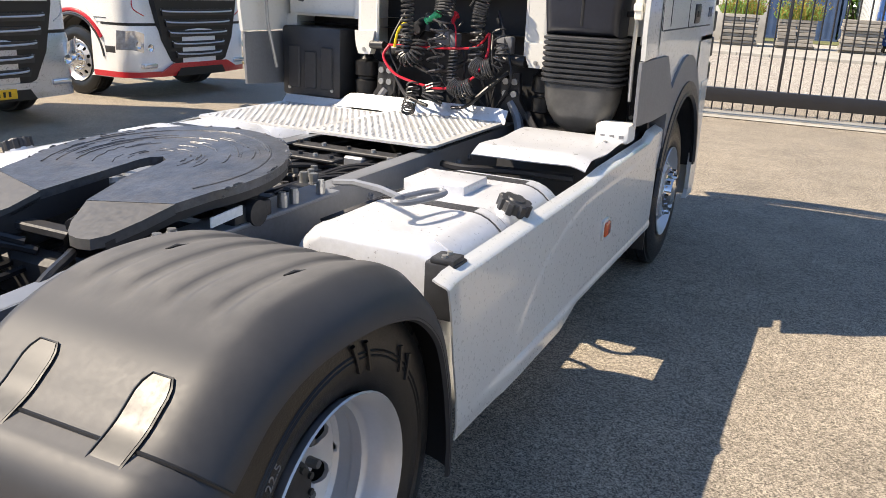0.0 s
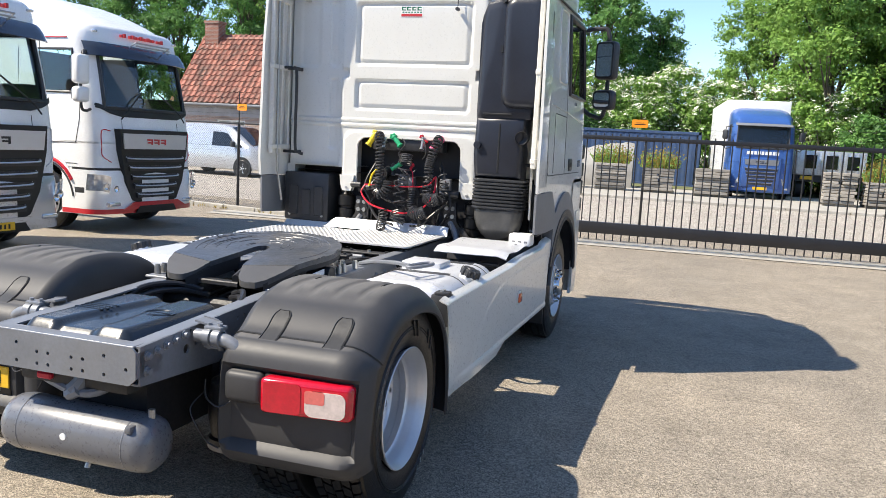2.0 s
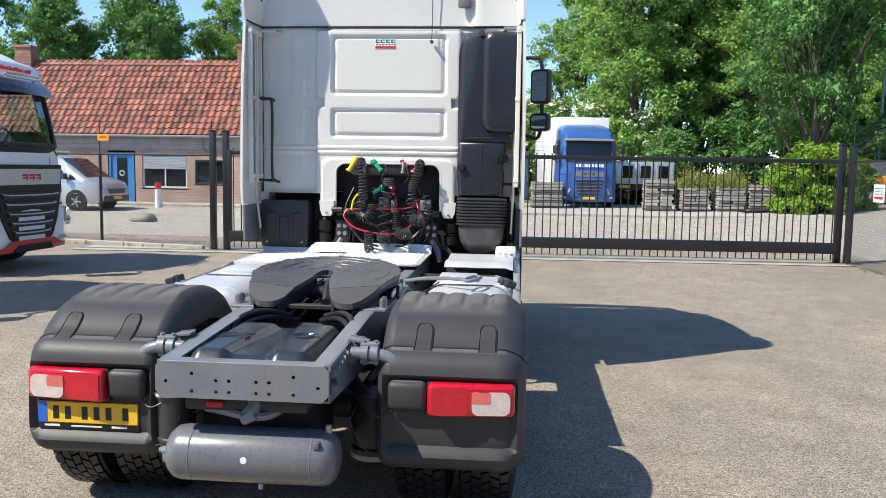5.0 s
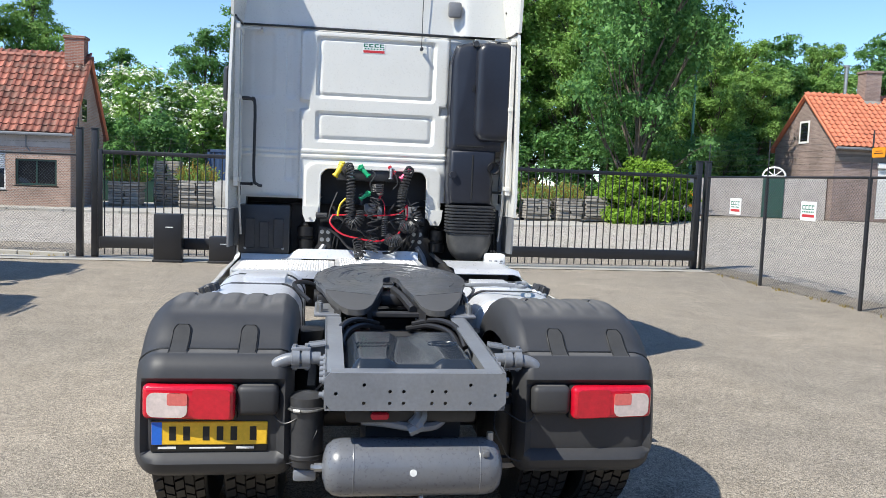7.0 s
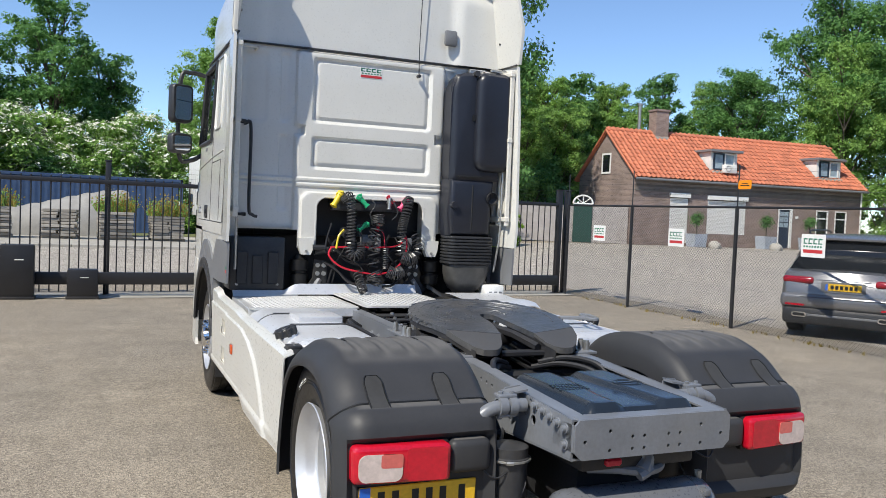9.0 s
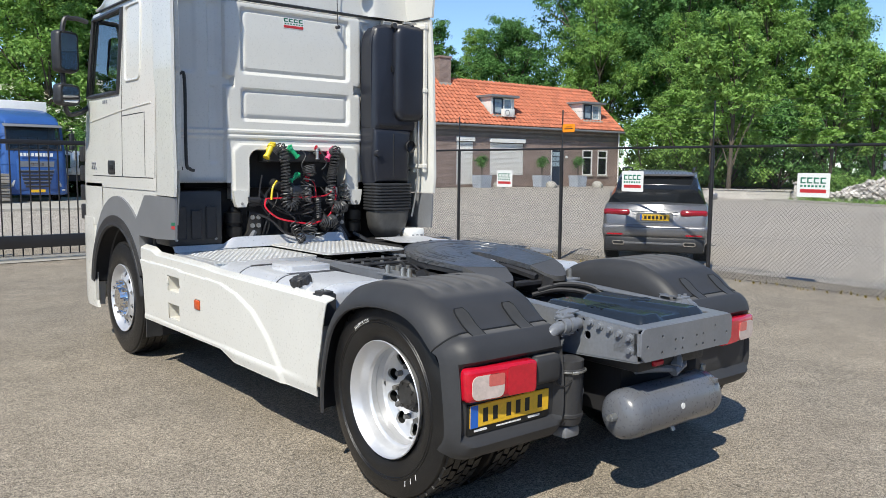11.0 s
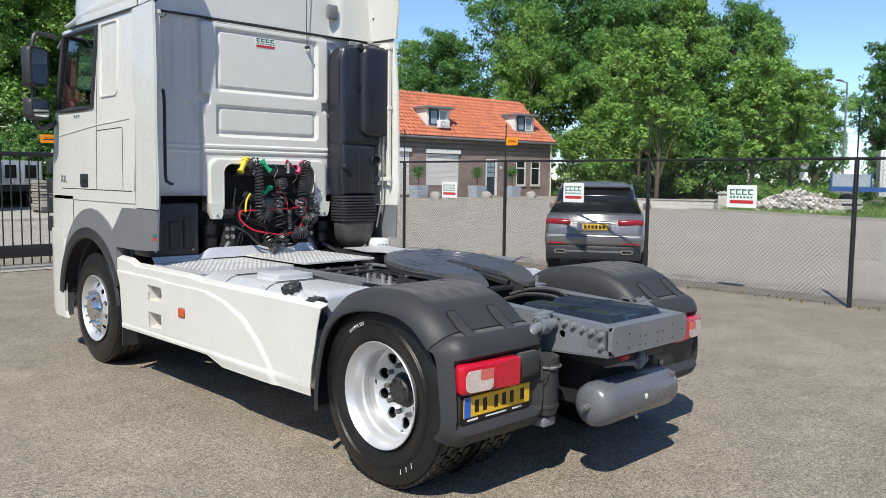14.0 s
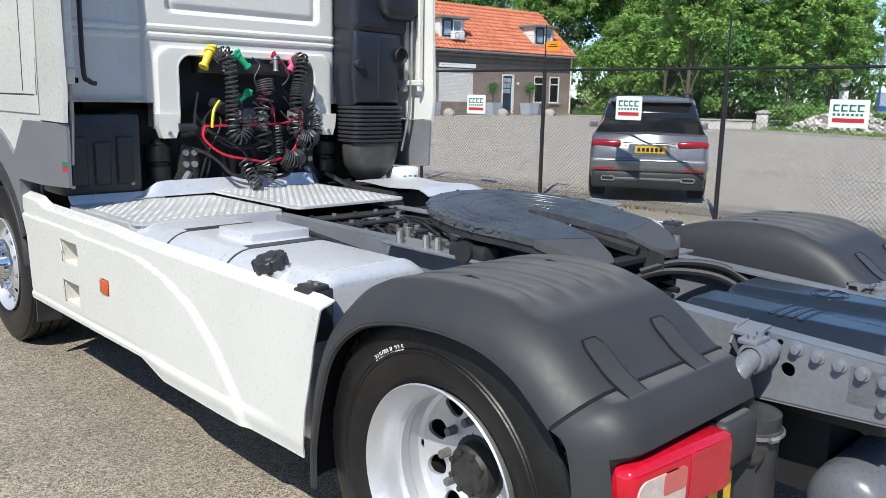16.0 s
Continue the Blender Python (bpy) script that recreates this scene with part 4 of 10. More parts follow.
def mirrors(parent, sx, shell_mat, y=4.42, x=1.44, z=2.3):
    """Main and wide-angle mirrors on an arm, turned towards the driver."""
    def turn(bm):
        bmesh.ops.rotate(bm, cent=(x, y + 0.06, 0), matrix=Euler((0, 0, radians(-24))).to_matrix(), verts=bm.verts)
    for name, z0, z1, w in (("mirror", z + 0.24, z + 0.62, 0.2), ("wide_mirror", z - 0.06, z + 0.14, 0.2)):
        bm = nb()
        box(bm, x - 0.11, x + 0.11, y, y + 0.13, z0, z1, 0.045, 3)
        turn(bm)
        h = part(name, mirror_x(bm, sx), shell_mat, parent)
        bm = nb()
        prism(bm, rrect(x, (z0 + z1) / 2, 0.17, z1 - z0 - 0.06, 0.03), "xz", y - 0.003, y + 0.002)
        turn(bm)
        part("glass", mirror_x(bm, sx), MIRROR, h, "mirror glass")
        bm = nb()
        prism(bm, rrect(x, (z0 + z1) / 2, 0.205, z1 - z0 - 0.025, 0.04), "xz", y - 0.001, y + 0.004)
        turn(bm)
        part("rim", mirror_x(bm, sx), BLACKPL, h)
    bm = nb()
    sweep(bm, spline([(1.2, y + 0.18, z + 0.74), (x - 0.1, y + 0.12, z + 0.75), (x, y + 0.1, z + 0.66), (x, y + 0.1, z - 0.06), (x - 0.12, y + 0.14, z - 0.12), (1.2, y + 0.2, z - 0.05)], 5), 0.022, 8)
    part("mirror_arm", mirror_x(bm, sx), BLACKPL, parent)


def cab_front(parent, paint, dark_visor=True, trim=None, grille=None, slat=None):
    """Grille, bumper, headlamps and visor of the nose."""
    bm = nb()
    box(bm, -0.72, 0.72, 5.02, 5.125, 0.55, 1.72, 0.03)
    part("grille", bm, grille or BLACKPL, parent, "wide ribbed grille")
    bm = nb()
    prism(bm, [(-0.62, 1.44), (0.62, 1.44), (0.66, 1.66), (-0.66, 1.66)], "xz", 5.12, 5.14)
    part("badge_panel", bm, slat or RIM, parent, "badge panel")
    bm = nb()
    for k, x in enumerate((-0.17, 0.0, 0.17)):
        box(bm, x - 0.07, x + 0.07, 5.14, 5.146, 1.505, 1.53)
        box(bm, x - 0.07, x + 0.07, 5.14, 5.146, 1.56, 1.59)
        box(bm, x - 0.07, x - 0.035, 5.14, 5.146, 1.505, 1.59)
    part("badge_shape", bm, PRINTRED if trim else CHROME, parent)
    for k in range(5):
        z = 1.32 - k * 0.145
        w = 0.62 - 0.045 * k
        bm = nb()
        sweep(bm, spline([(-w, 5.12, z + 0.02), (-w + 0.08, 5.15, z - 0.01), (w - 0.08, 5.15, z - 0.01), (w, 5.12, z + 0.02)], 4), 0.011, 6)
        part("grille_slat", bm, slat or RIM, parent)
        bm = nb()
        box(bm, -w, w, 5.10, 5.15, z - 0.10, z - 0.03, 0.01)
        part("grille_bar", bm, BLACKPL, parent)
    # corner skin between bumper and body
    bm = nb()
    surf(bm, lambda i, z: (*cab_outline(z, 0.0)[i], z), list(range(5, len(cab_outline(2.0)) - 5)), [1.14, 1.3, 1.53])
    part("nose_skin", bm, paint, parent)
    # bumper
    bm = nb()
    zs = [0.34, 0.4, 0.7, 1.05, 1.2]
    o = cab_outline(1.0)[6:-6]
    surf(bm, lambda i, z: (o[i][0] * 1.005, o[i][1] + 0.02 - (0.05 if z < 0.38 else 0), z), list(range(len(o))), zs, thick=0.03)
    part("bumper", bm, paint, parent)
    if trim:
        bm = nb()
        surf(bm, lambda i, z: (o[i][0] * 1.008, o[i][1] + 0.035, z), list(range(len(o))), [0.33, 0.40], thick=0.02)
        part("bumper_trim", bm, trim, parent, "red bumper edge stripe")
        bm = nb()
        prism(bm, [(-0.75, 0.40), (0.75, 0.40), (0.6, 0.53), (-0.6, 0.53)], "xz", 5.11, 5.15)
        part("bumper_trim", bm, trim, parent)
    for sx in (-1, 1):
        bm = nb()
        sh = [(0.78, 0.92), (1.08, 0.98), (1.14, 0.80), (1.06, 0.66), (0.86, 0.66)]
        prism(bm, sh, "xz", 4.88, 5.06)
        for v in bm.verts:
            v.co.y -= max(0, abs(v.co.x) - 0.85) * 0.5
        part("headlamp", mirror_x(bm, sx), LAMPGLASS, parent, "clear headlamp")
        bm = nb()
        box(bm, 0.82, 1.08, 4.93, 5.02, 0.48, 0.56, 0.02)
        part("fog_lamp", mirror_x(bm, sx), LAMPGLASS, parent)
        bm = nb()
        sweep(bm, [(0.80, 5.05, 1.98), (0.76, 5.1, 2.12), (0.3, 5.0, 2.25)], 0.014, 5)
        part("wiper", mirror_x(bm, sx), BLACKPL, parent)
    if dark_visor:
        bm = nb()
        o2 = cab_outline(3.05)[11:-11]
        surf(bm, lambda i, v: (o2[i][0] * 1.04, o2[i][1] + 0.03 + 0.22 * v, 3.10 - 0.10 * v), list(range(len(o2))), [0, 0.5, 1.0], thick=0.02)
        part("sun_visor", bm, GREYPAINT, parent, "dark sun visor")


def cab_roof(parent, paint, tops, z0=3.08, rear=2.78, crown=0.10, width=1.19):
    """High roof lofted along y; tops: (y, height of the top)."""
    secs = []
    n = 16
    for y, zt in tops:
        yf = lerp_table([(3.0, 0.0)], y)
        hw = width * (1 - 0.16 * sstep(tops[0][0] + 1.2, tops[-1][0], y)) - 0.0
        secs.append((y, zt, hw))
    bm = nb()

    def fn(i, t):
        y, zt, hw = secs[i]
        a = math.pi * t
        c, s = math.cos(a), math.sin(a)
        x = -hw * math.copysign(abs(c) ** 0.38, c)
        z = z0 + (zt - z0) * (abs(s) ** 0.42) + crown * 0.0
        return (x, y, z)
    surf(bm, fn, list(range(len(secs))), frange(0, 1, 28))
    part("roof", bm, paint, parent, "tall aerodynamic roof shell")

# ---- the white tractor unit ----
RA, FA = -0.285, 3.82          # rear and front axle, along the truck
TRUCK = thing("tractor_unit", "white tall-cab tractor unit with black mudguards and grey chassis", "truck")
for s in (-1, 1):
    rear_wheel(TRUCK, s, RA, 1.07)
    rear_wheel(TRUCK, s, RA, 0.735, inner=True)
    front_wheel(TRUCK, s, FA, 1.05)

cab_shell(TRUCK, WHITE)
for s in (-1, 1):
    cab_lower(TRUCK, WHITE, GREYPAINT, s)
    mirrors(TRUCK, s, BLACKPL)
cab_front(TRUCK, WHITE)
cab_roof(TRUCK, WHITE, [(2.78, 3.86), (3.0, 3.87), (3.3, 3.85), (3.6, 3.80), (3.9, 3.73), (4.2, 3.62), (4.42, 3.49), (4.6, 3.33), (4.72, 3.12)], width=1.2)

# ---- cab back wall: pressed panels ----
def bump_rect(x, z, x0, x1, z0, z1, r, soft):
    dx = max(x0 + r - x, x - x1 + r, 0)
    dz = max(z0 + r - z, z - z1 + r, 0)
    d = r - math.hypot(dx, dz)
    if dx == 0 and dz == 0:
        d = min(x - x0, x1 - x, z - z0, z1 - z)
    return sstep(0, soft, d)


def back_y(x, z):
    y = 2.79
    wide = max(bump_rect(x, z, -0.68, 0.68, 2.42, 3.07, 0.05, 0.03), bump_rect(x, z, -0.68, 0.68, 1.40, 2.38, 0.05, 0.03),
               bump_rect(x, z, -0.61, 0.61, 2.0, 3.05, 0.03, 0.03))
    y -= 0.045 * wide
    y += 0.028 * bump_rect(x, z, -0.535, 0.545, 2.465, 3.02, 0.05, 0.028)
    y -= 0.014 * bump_rect(x, z, -0.50, 0.51, 2.50, 2.99, 0.04, 0.02)
    y += 0.028 * bump_rect(x, z, -0.535, 0.545, 2.075, 2.36, 0.05, 0.028)
    y -= 0.014 * bump_rect(x, z, -0.50, 0.51, 2.11, 2.33, 0.04, 0.02)
    y -= 0.012 * (sstep(1.975, 1.985, z) - sstep(2.0, 2.01, z))
    y -= 0.012 * (sstep(1.93, 1.94, z) - sstep(1.955, 1.965, z))
    y += 0.008 * bump_rect(x, z, -1.09, -0.90, 2.45, 3.02, 0.03, 0.012)
    y += 0.012 * bump_rect(x, z, -0.80, -0.71, 2.45, 3.03, 0.03, 0.016)
    y += 0.012 * bump_rect(x, z, -0.80, -0.71, 1.72, 2.36, 0.03, 0.016)
    y += 0.012 * bump_rect(x, z, 0.71, 0.80, 2.45, 3.03, 0.03, 0.016)
    y -= 0.02 * bump_rect(x, z, -0.62, 0.64, 1.3, 1.90, 0.10, 0.025)
    return y


def cut(x, z):
    if -0.475 < x < 0.495 and z < 1.855:
        dx, dz = max(-0.475 + 0.1 - x, x - 0.495 + 0.1, 0), max(z - 1.855 + 0.1, 0)
        return dx * dx + dz * dz < 0.01
    lim = 1.42 if 0.475 < abs(x) < 0.63 else 1.57
    return z < lim


bm = nb()
xs = frange(-1.175, 1.175, 150)
zs = frange(1.40, 3.075, 112)
surf(bm, lambda u, v: (u, back_y(u, v), v), xs, zs, skip=lambda a, b, c, d: cut((a + b) / 2, (c + d) / 2))
part("back_wall", bm, WHITE, TRUCK, "pressed white steel back wall")
bm = nb()
arc = [(-0.48, 1.42), (-0.48, 1.74)] + [(-0.38 - 0.1 * math.cos(radians(a)), 1.755 + 0.1 * math.sin(radians(a))) for a in (15, 35, 55, 75)]
arc = arc + [(-x + 0.02, z) for x, z in arc[::-1]]
sweep(bm, [(x, 2.735, z) for x, z in arc], 0.013, 6)
part("opening_flange", bm, WHITE, TRUCK)
for s, xc in ((-1, -0.555), (1, 0.575)):
    bm = nb()
    prism(bm, [(xc - 0.07, 1.50), (xc + 0.07, 1.50), (xc + 0.06, 1.41), (xc + 0.04, 1.36), (xc - 0.04, 1.36), (xc - 0.06, 1.41)], "xz", 2.70, 2.76)
    part("mount_bracket", bm, WHITE, TRUCK)
    bm = nb()
    cyl(bm, (xc, 2.69, 1.39), (xc, 2.70, 1.39), 0.012, seg=8)
    part("bolt", bm, STEEL, TRUCK)
    bm = nb()
    cyl(bm, (xc + 0.09 * -s, 2.78, 1.385), (xc + 0.25 * -s, 2.78, 1.40), 0.035, 0.028)
    part("lock_cylinder", bm, BLACKPL, TRUCK)
    bm = nb()
    cyl(bm, (xc + 0.22 * -s, 2.77, 1.40), (xc + 0.27 * -s, 2.77, 1.40), 0.018)
    part("lock_tip", bm, STEEL, TRUCK)

# roof rear wall, smooth with one long rib
bm = nb()


def roof_back(x, z):
    y = 2.775 - 0.05 * sstep(3.09, 3.8, z) * 0.3
    y -= 0.05 * (sstep(0.70, 0.82, x)) * (1 - sstep(3.62, 3.8, z))
    y -= 0.03 * (sstep(-0.86, -1.0, x))
    return (x, y, z)


def roof_edge(z):
    return 1.2 * (1 - sstep(3.55, 3.9, z) * 0.25)


surf(bm, lambda u, v: roof_back(u * roof_edge(v), v), frange(-1, 1, 70), frange(3.085, 3.86, 24))
part("roof_back", bm, WHITE, TRUCK, "smooth white rear of the roof")
bm = nb()
sweep(bm, [(-1.17, 2.765, 3.08), (0, 2.755, 3.082), (1.17, 2.765, 3.08)], 0.009, 6)
part("roof_seam", bm, BLACKPL, TRUCK)
# roof edge lip
bm = nb()
surf(bm, lambda u, v: (u, 2.80 - 0.13 * v, 3.865 + 0.10 * v ** 1.3 - 0.06 * abs(u) ** 3 * (1 - 0.35 * v)), frange(-0.92, 0.92, 24), frange(0, 1, 6), thick=0.02)
part("roof_spoiler", bm, WHITE, TRUCK, "upswept white roof spoiler")
for s in (-1, 1):
    bm = nb()
    pr = [(2.80, 3.09), (2.40, 3.09), (2.36, 3.4), (2.37, 3.72), (2.44, 3.84), (2.52, 3.88), (2.80, 3.84)]
    prism(bm, pr, "yz", 1.165, 1.19)
    for v in bm.verts:
        k = sstep(3.3, 3.9, v.co.z)
        v.co.x -= 0.12 * k * k
        v.co.x += 0.05 * sstep(2.75, 2.4, v.co.y)
    part("roof_side_fairing", mirror_x(bm, s), WHITE, TRUCK)
    bm = nb()
    surf(bm, lambda u, v: (0.80 + 0.33 * u - 0.02 * v, 2.80 - 0.13 * v - 0.10 * u * v, 3.87 - 0.14 * u * u + 0.07 * v), frange(0, 1, 8), frange(0, 1, 4), thick=0.02)
    part("spoiler_corner", mirror_x(bm, s), WHITE, TRUCK)
    for z, y in ((3.5, 2.62), (3.3, 2.66), (3.66, 2.56)):
        bm = nb()
        cyl(bm, (1.145, y, z), (1.16, y, z), 0.011, seg=8)
        part("screw", mirror_x(bm, s), CHASSIS_DK, TRUCK)
# vent lid and aerial
bm = nb()
box(bm, 0.63, 0.75, 2.70, 2.745, 3.24, 3.38, 0.02)
part("vent_lid", bm, GREYPAINT, TRUCK, "small grey vent lid")
bm = nb()
sweep(bm, [(0.40, 2.72, 2.965), (0.402, 2.735, 3.2), (0.405, 2.70, 3.95)], 0.004, 5)
part("aerial", bm, BLACKPL, TRUCK)
bm = nb()
cyl(bm, (0.47 - 0.07, 2.74, 2.945), (0.47 - 0.07, 2.70, 2.945), 0.016, seg=10)
part("aerial_knob", bm, BLACKPL, TRUCK)

# printed sticker
bm = nb()
box(bm, -0.125, 0.075, 2.757, 2.7605, 2.885, 2.975)
st = part("sticker", bm, PRINTWHITE, TRUCK, "small sticker with green and red bars")
bars("sticker_bar", [(-0.118 + k * 0.048, -0.08 + k * 0.048, 2.94, 2.948) for k in range(4)] + [(-0.118 + k * 0.048, -0.08 + k * 0.048, 2.962, 2.97) for k in range(4)]
     + [(-0.118 + k * 0.048, -0.106 + k * 0.048, 2.94, 2.97) for k in range(4)] + [(-0.11 + k * 0.027, -0.094 + k * 0.027, 2.92, 2.93) for k in range(7)], 2.757, st, PRINTGREEN)
bars("sticker_band", [(-0.12, 0.07, 2.89, 2.912)], 2.757, st, PRINTRED)

# ---- side air deflectors ----
for s in (-1, 1):
    defl = None
    bm = nb()
    pr = [(2.86, 3.075), (2.42, 3.075), (2.385, 2.6), (2.375, 2.0), (2.36, 1.62), (2.38, 1.468), (2.86, 1.468)]
    prism(bm, pr, "yz", 1.205, 1.228)
    for v in bm.verts:
        v.co.x += 0.03 * sstep(2.8, 2.4, v.co.y) - 0.02 * sstep(2.2, 3.08, v.co.z)
    defl = part("side_deflector", mirror_x(bm, s), WHITE, TRUCK, "white side air deflector")
    bm = nb()
    box(bm, 1.165, 1.205, 2.438, 2.462, 1.66, 3.04, 0.006, 1)
    part("inner_rib", mirror_x(bm, s), WHITE_IN, defl)
    for y in (2.60, 2.72):
        bm = nb()
        box(bm, 1.165, 1.205, y - 0.012, y + 0.012, 1.66, 3.04, 0.006, 1)
        part("inner_rib", mirror_x(bm, s), WHITE_IN, defl)
    for z in (1.72, 2.42, 3.0):
        bm = nb()
        box(bm, 1.16, 1.205, 2.43, 2.74, z - 0.02, z + 0.02, 0.006, 1)
        part("cross_rib", mirror_x(bm, s), WHITE_IN, defl)
    for z in (1.68, 2.42, 3.03):
        bm = nb()
        xi = 1.0 if z > 2.9 else 1.065
        box(bm, xi, 1.19, 2.67, 2.69, z - 0.012, z + 0.012, 0.004, 1)
        box(bm, xi, xi + 0.02, 2.67, 2.79, z - 0.015, z + 0.015, 0.004, 1)
        part("hinge_strut", mirror_x(bm, s), WHITE_IN if z > 2.9 else CHASSIS_DK, defl)
    bm = nb()
    sweep(bm, [(1.17, 2.52, 2.98), (1.165, 2.52, 1.72)], 0.012, 8)
    part("gas_rod", mirror_x(bm, s), STEEL, defl)
    bm = nb()
    sweep(bm, [(1.165, 2.52, 1.74), (1.16, 2.53, 1.52), (1.15, 2.60, 1.24)], 0.011, 8)
    part("lower_rod", mirror_x(bm, s), STEEL, defl, "bent zinc stay rod")
bm = nb()
box(bm, -1.2465, -1.243, 2.40, 2.47, 1.22, 1.245)
part("reflector_sticker", bm, PRINTRED, TRUCK)
bm = nb()
box(bm, -1.2465, -1.243, 2.40, 2.47, 1.246, 1.27)
part("reflector_sticker", bm, PRINTGREEN, TRUCK)
# black grab bar on the driver's side
bm = nb()
sweep(bm, spline([(-1.16, 2.62, 2.425), (-1.09, 2.63, 2.42), (-1.05, 2.64, 2.36), (-1.05, 2.64, 1.76), (-1.02, 2.65, 1.68), (-0.98, 2.66, 1.665)], 5), 0.0135, 8)
part("grab_bar", bm, BLACKPL, TRUCK, "long black grab bar")

# ---- door lines on the cab sides ----
def side_x(y, z, off=0.0):
    return lerp_table([(0.4, 1.235), (1.6, 1.235), (2.2, 1.225), (3.08, 1.19)], z) + off


for s in (-1, 1):
    door = None
    bm = nb()
    loops = [[(3.60, 3.05), (3.60, 2.2), (3.60, 1.60)], [(4.45, 1.60), (3.60, 1.60), (2.86, 1.60)], [(3.60, 2.12), (3.1, 2.13), (3.05, 2.13), (3.04, 1.62)], [(2.82, 3.05), (2.82, 1.6)]]
    for lp in loops:
        sweep(bm, [(side_x(y, z, -0.001), y, z) for y, z in lp], 0.0045, 5)
    part("door_gap", mirror_x(bm, s), CHASSIS_DK, TRUCK)
    bm = nb()
    pts = rrect(3.34, 2.72, 0.36, 0.62, 0.05)
    sweep(bm, [(side_x(y, z, 0.002), y, z) for y, z in pts], 0.011, 6, closed=True)
    part("side_panel_bead", mirror_x(bm, s), WHITE, TRUCK)
    bm = nb()
    sweep(bm, [(side_x(y, z, 0.0), y, z) for y, z in ((2.9, 2.20), (3.6, 2.17), (4.5, 2.10))], 0.008, 6)
    part("body_crease", mirror_x(bm, s), WHITE, TRUCK)
    bm = nb()
    box(bm, 1.225, 1.245, 3.80, 3.98, 1.62, 1.74, 0.015)
    h = part("door_handle", mirror_x(bm, s), BLACKPL, TRUCK, "black recessed door handle")
    bm = nb()
    box(bm, 1.243, 1.252, 3.83, 3.93, 1.66, 1.70, 0.006)
    part("grip", mirror_x(bm, s), CHASSIS_DK, h)
    bm = nb()
    for k in range(2):
        sweep(bm, [(1.238, 4.33 + k * 0.07, 1.66), (1.238, 4.38 + k * 0.07, 1.72)], 0.007, 5)
        sweep(bm, [(1.238, 4.39 + k * 0.07, 1.66), (1.238, 4.35 + k * 0.07, 1.72)], 0.006, 5)
    part("badge", mirror_x(bm, s), CHASSIS, TRUCK)
    bm = nb()
    for k in range(3):
        box(bm, 1.222, 1.226, 4.0 + k * 0.05, 4.03 + k * 0.05, 2.25, 2.28)
    part("badge", mirror_x(bm, s), CHASSIS, TRUCK)
    bm = nb()
    sweep(bm, [(side_x(2.9, 3.08, 0.012), 2.42, 3.082), (side_x(3, 3.08, 0.012), 4.2, 3.085), (1.05, 4.55, 3.09)], 0.01, 6)
    part("roof_joint", mirror_x(bm, s), BLACKPL, TRUCK)
    bm = nb()
    surf(bm, lambda u, v: (1.19 - 0.015 * v + 0.02 * math.sin(v * 3.1) - 0.10 * sstep(0.55, 1, u), 2.8 + 1.85 * u, 3.1 + 0.05 * u + (0.26 - 0.22 * u) * v), frange(0, 1, 14), frange(0, 1, 6), thick=0.01)
    part("roof_side_flute", mirror_x(bm, s), WHITE, TRUCK)

# louvres down the front corners
for s in (-1, 1):
    for k in range(4):
        bm = nb()
        box(bm, 1.17, 1.21, 4.84, 4.97, 1.16 + k * 0.19, 1.31 + k * 0.19, 0.012)
        part("corner_louvre", mirror_x(bm, s), CHASSIS_DK, TRUCK)

# ---- air intake on the back wall ----
duct = new("air_intake")
duct.parent = TRUCK
duct["label"] = "black plastic air intake duct with ribbed bellows"
bm = nb()
top = [(0.66, 2.10), (0.66, 2.80), (0.672, 2.87), (0.70, 2.935), (0.745, 2.98), (0.81, 3.0), (1.10, 3.0), (1.13, 2.9), (1.12, 2.05), (0.68, 2.05)]
prism(bm, top, "xz", 2.575, 2.74)
part("back_box", bm, DUCT, duct)


def duct_skin(u, v):
    """The front skin: a flat field, creased along a slanting line, that dips at its rim."""
    x, z = 0.66 + 0.46 * u, 2.05 + 0.95 * v
    crease = 0.705 + 0.125 * sstep(0.0, 1.0, v)
    rim = min(u * 0.46 + 0.004, (1 - v) * 0.95 + 0.004, v * 0.95 + 0.02, 0.05)
    corner = max(0.0, (0.80 - x)) * max(0.0, z - 2.86) * 2.2
    return (x + corner * 0.9, 2.525 + 0.22 * max(0.0, crease - x) + 0.05 * (1 - rim / 0.05) ** 2, z - corner * 0.6)


bm = nb()
surf(bm, duct_skin, frange(0, 1, 22), frange(0, 1, 30))
part("front_skin", bm, DUCT, duct)
bm = nb()
prism(bm, rrect(1.046, 2.57, 0.352, 0.875, 0.10, 7), "xz", 2.455, 2.74)
es = [e for e in bm.edges if all(abs(v.co.y - 2.455) < 1e-4 for v in e.verts)]
bmesh.ops.bevel(bm, geom=es, offset=0.07, segments=5, affect="EDGES", profile=0.5)
part("bulged_box", bm, DUCT, duct, "rounded swollen box on the intake")
bm = nb()
prism(bm, rrect(0.858, 2.60, 0.022, 0.055, 0.006, 2), "xz", 2.508, 2.53)
part("latch", bm, INK, duct)
bm = nb()
for x in (0.86, 1.06):
    cyl(bm, (x, 2.52, 2.985), (x, 2.485, 2.985), 0.026, seg=12)
part("cap_plug", bm, BLACKPL, duct)
bm = nb()
low = [(0.675, 1.56), (0.655, 1.75), (0.665, 2.06), (1.09, 2.06), (1.085, 1.9), (1.06, 1.86), (1.075, 1.78), (1.07, 1.56)]
prism(bm, low, "xz", 2.52, 2.74)
es = [e for e in bm.edges if all(abs(v.co.y - 2.52) < 1e-4 for v in e.verts)]
bmesh.ops.bevel(bm, geom=es, offset=0.05, segments=3, affect="EDGES", profile=0.5)
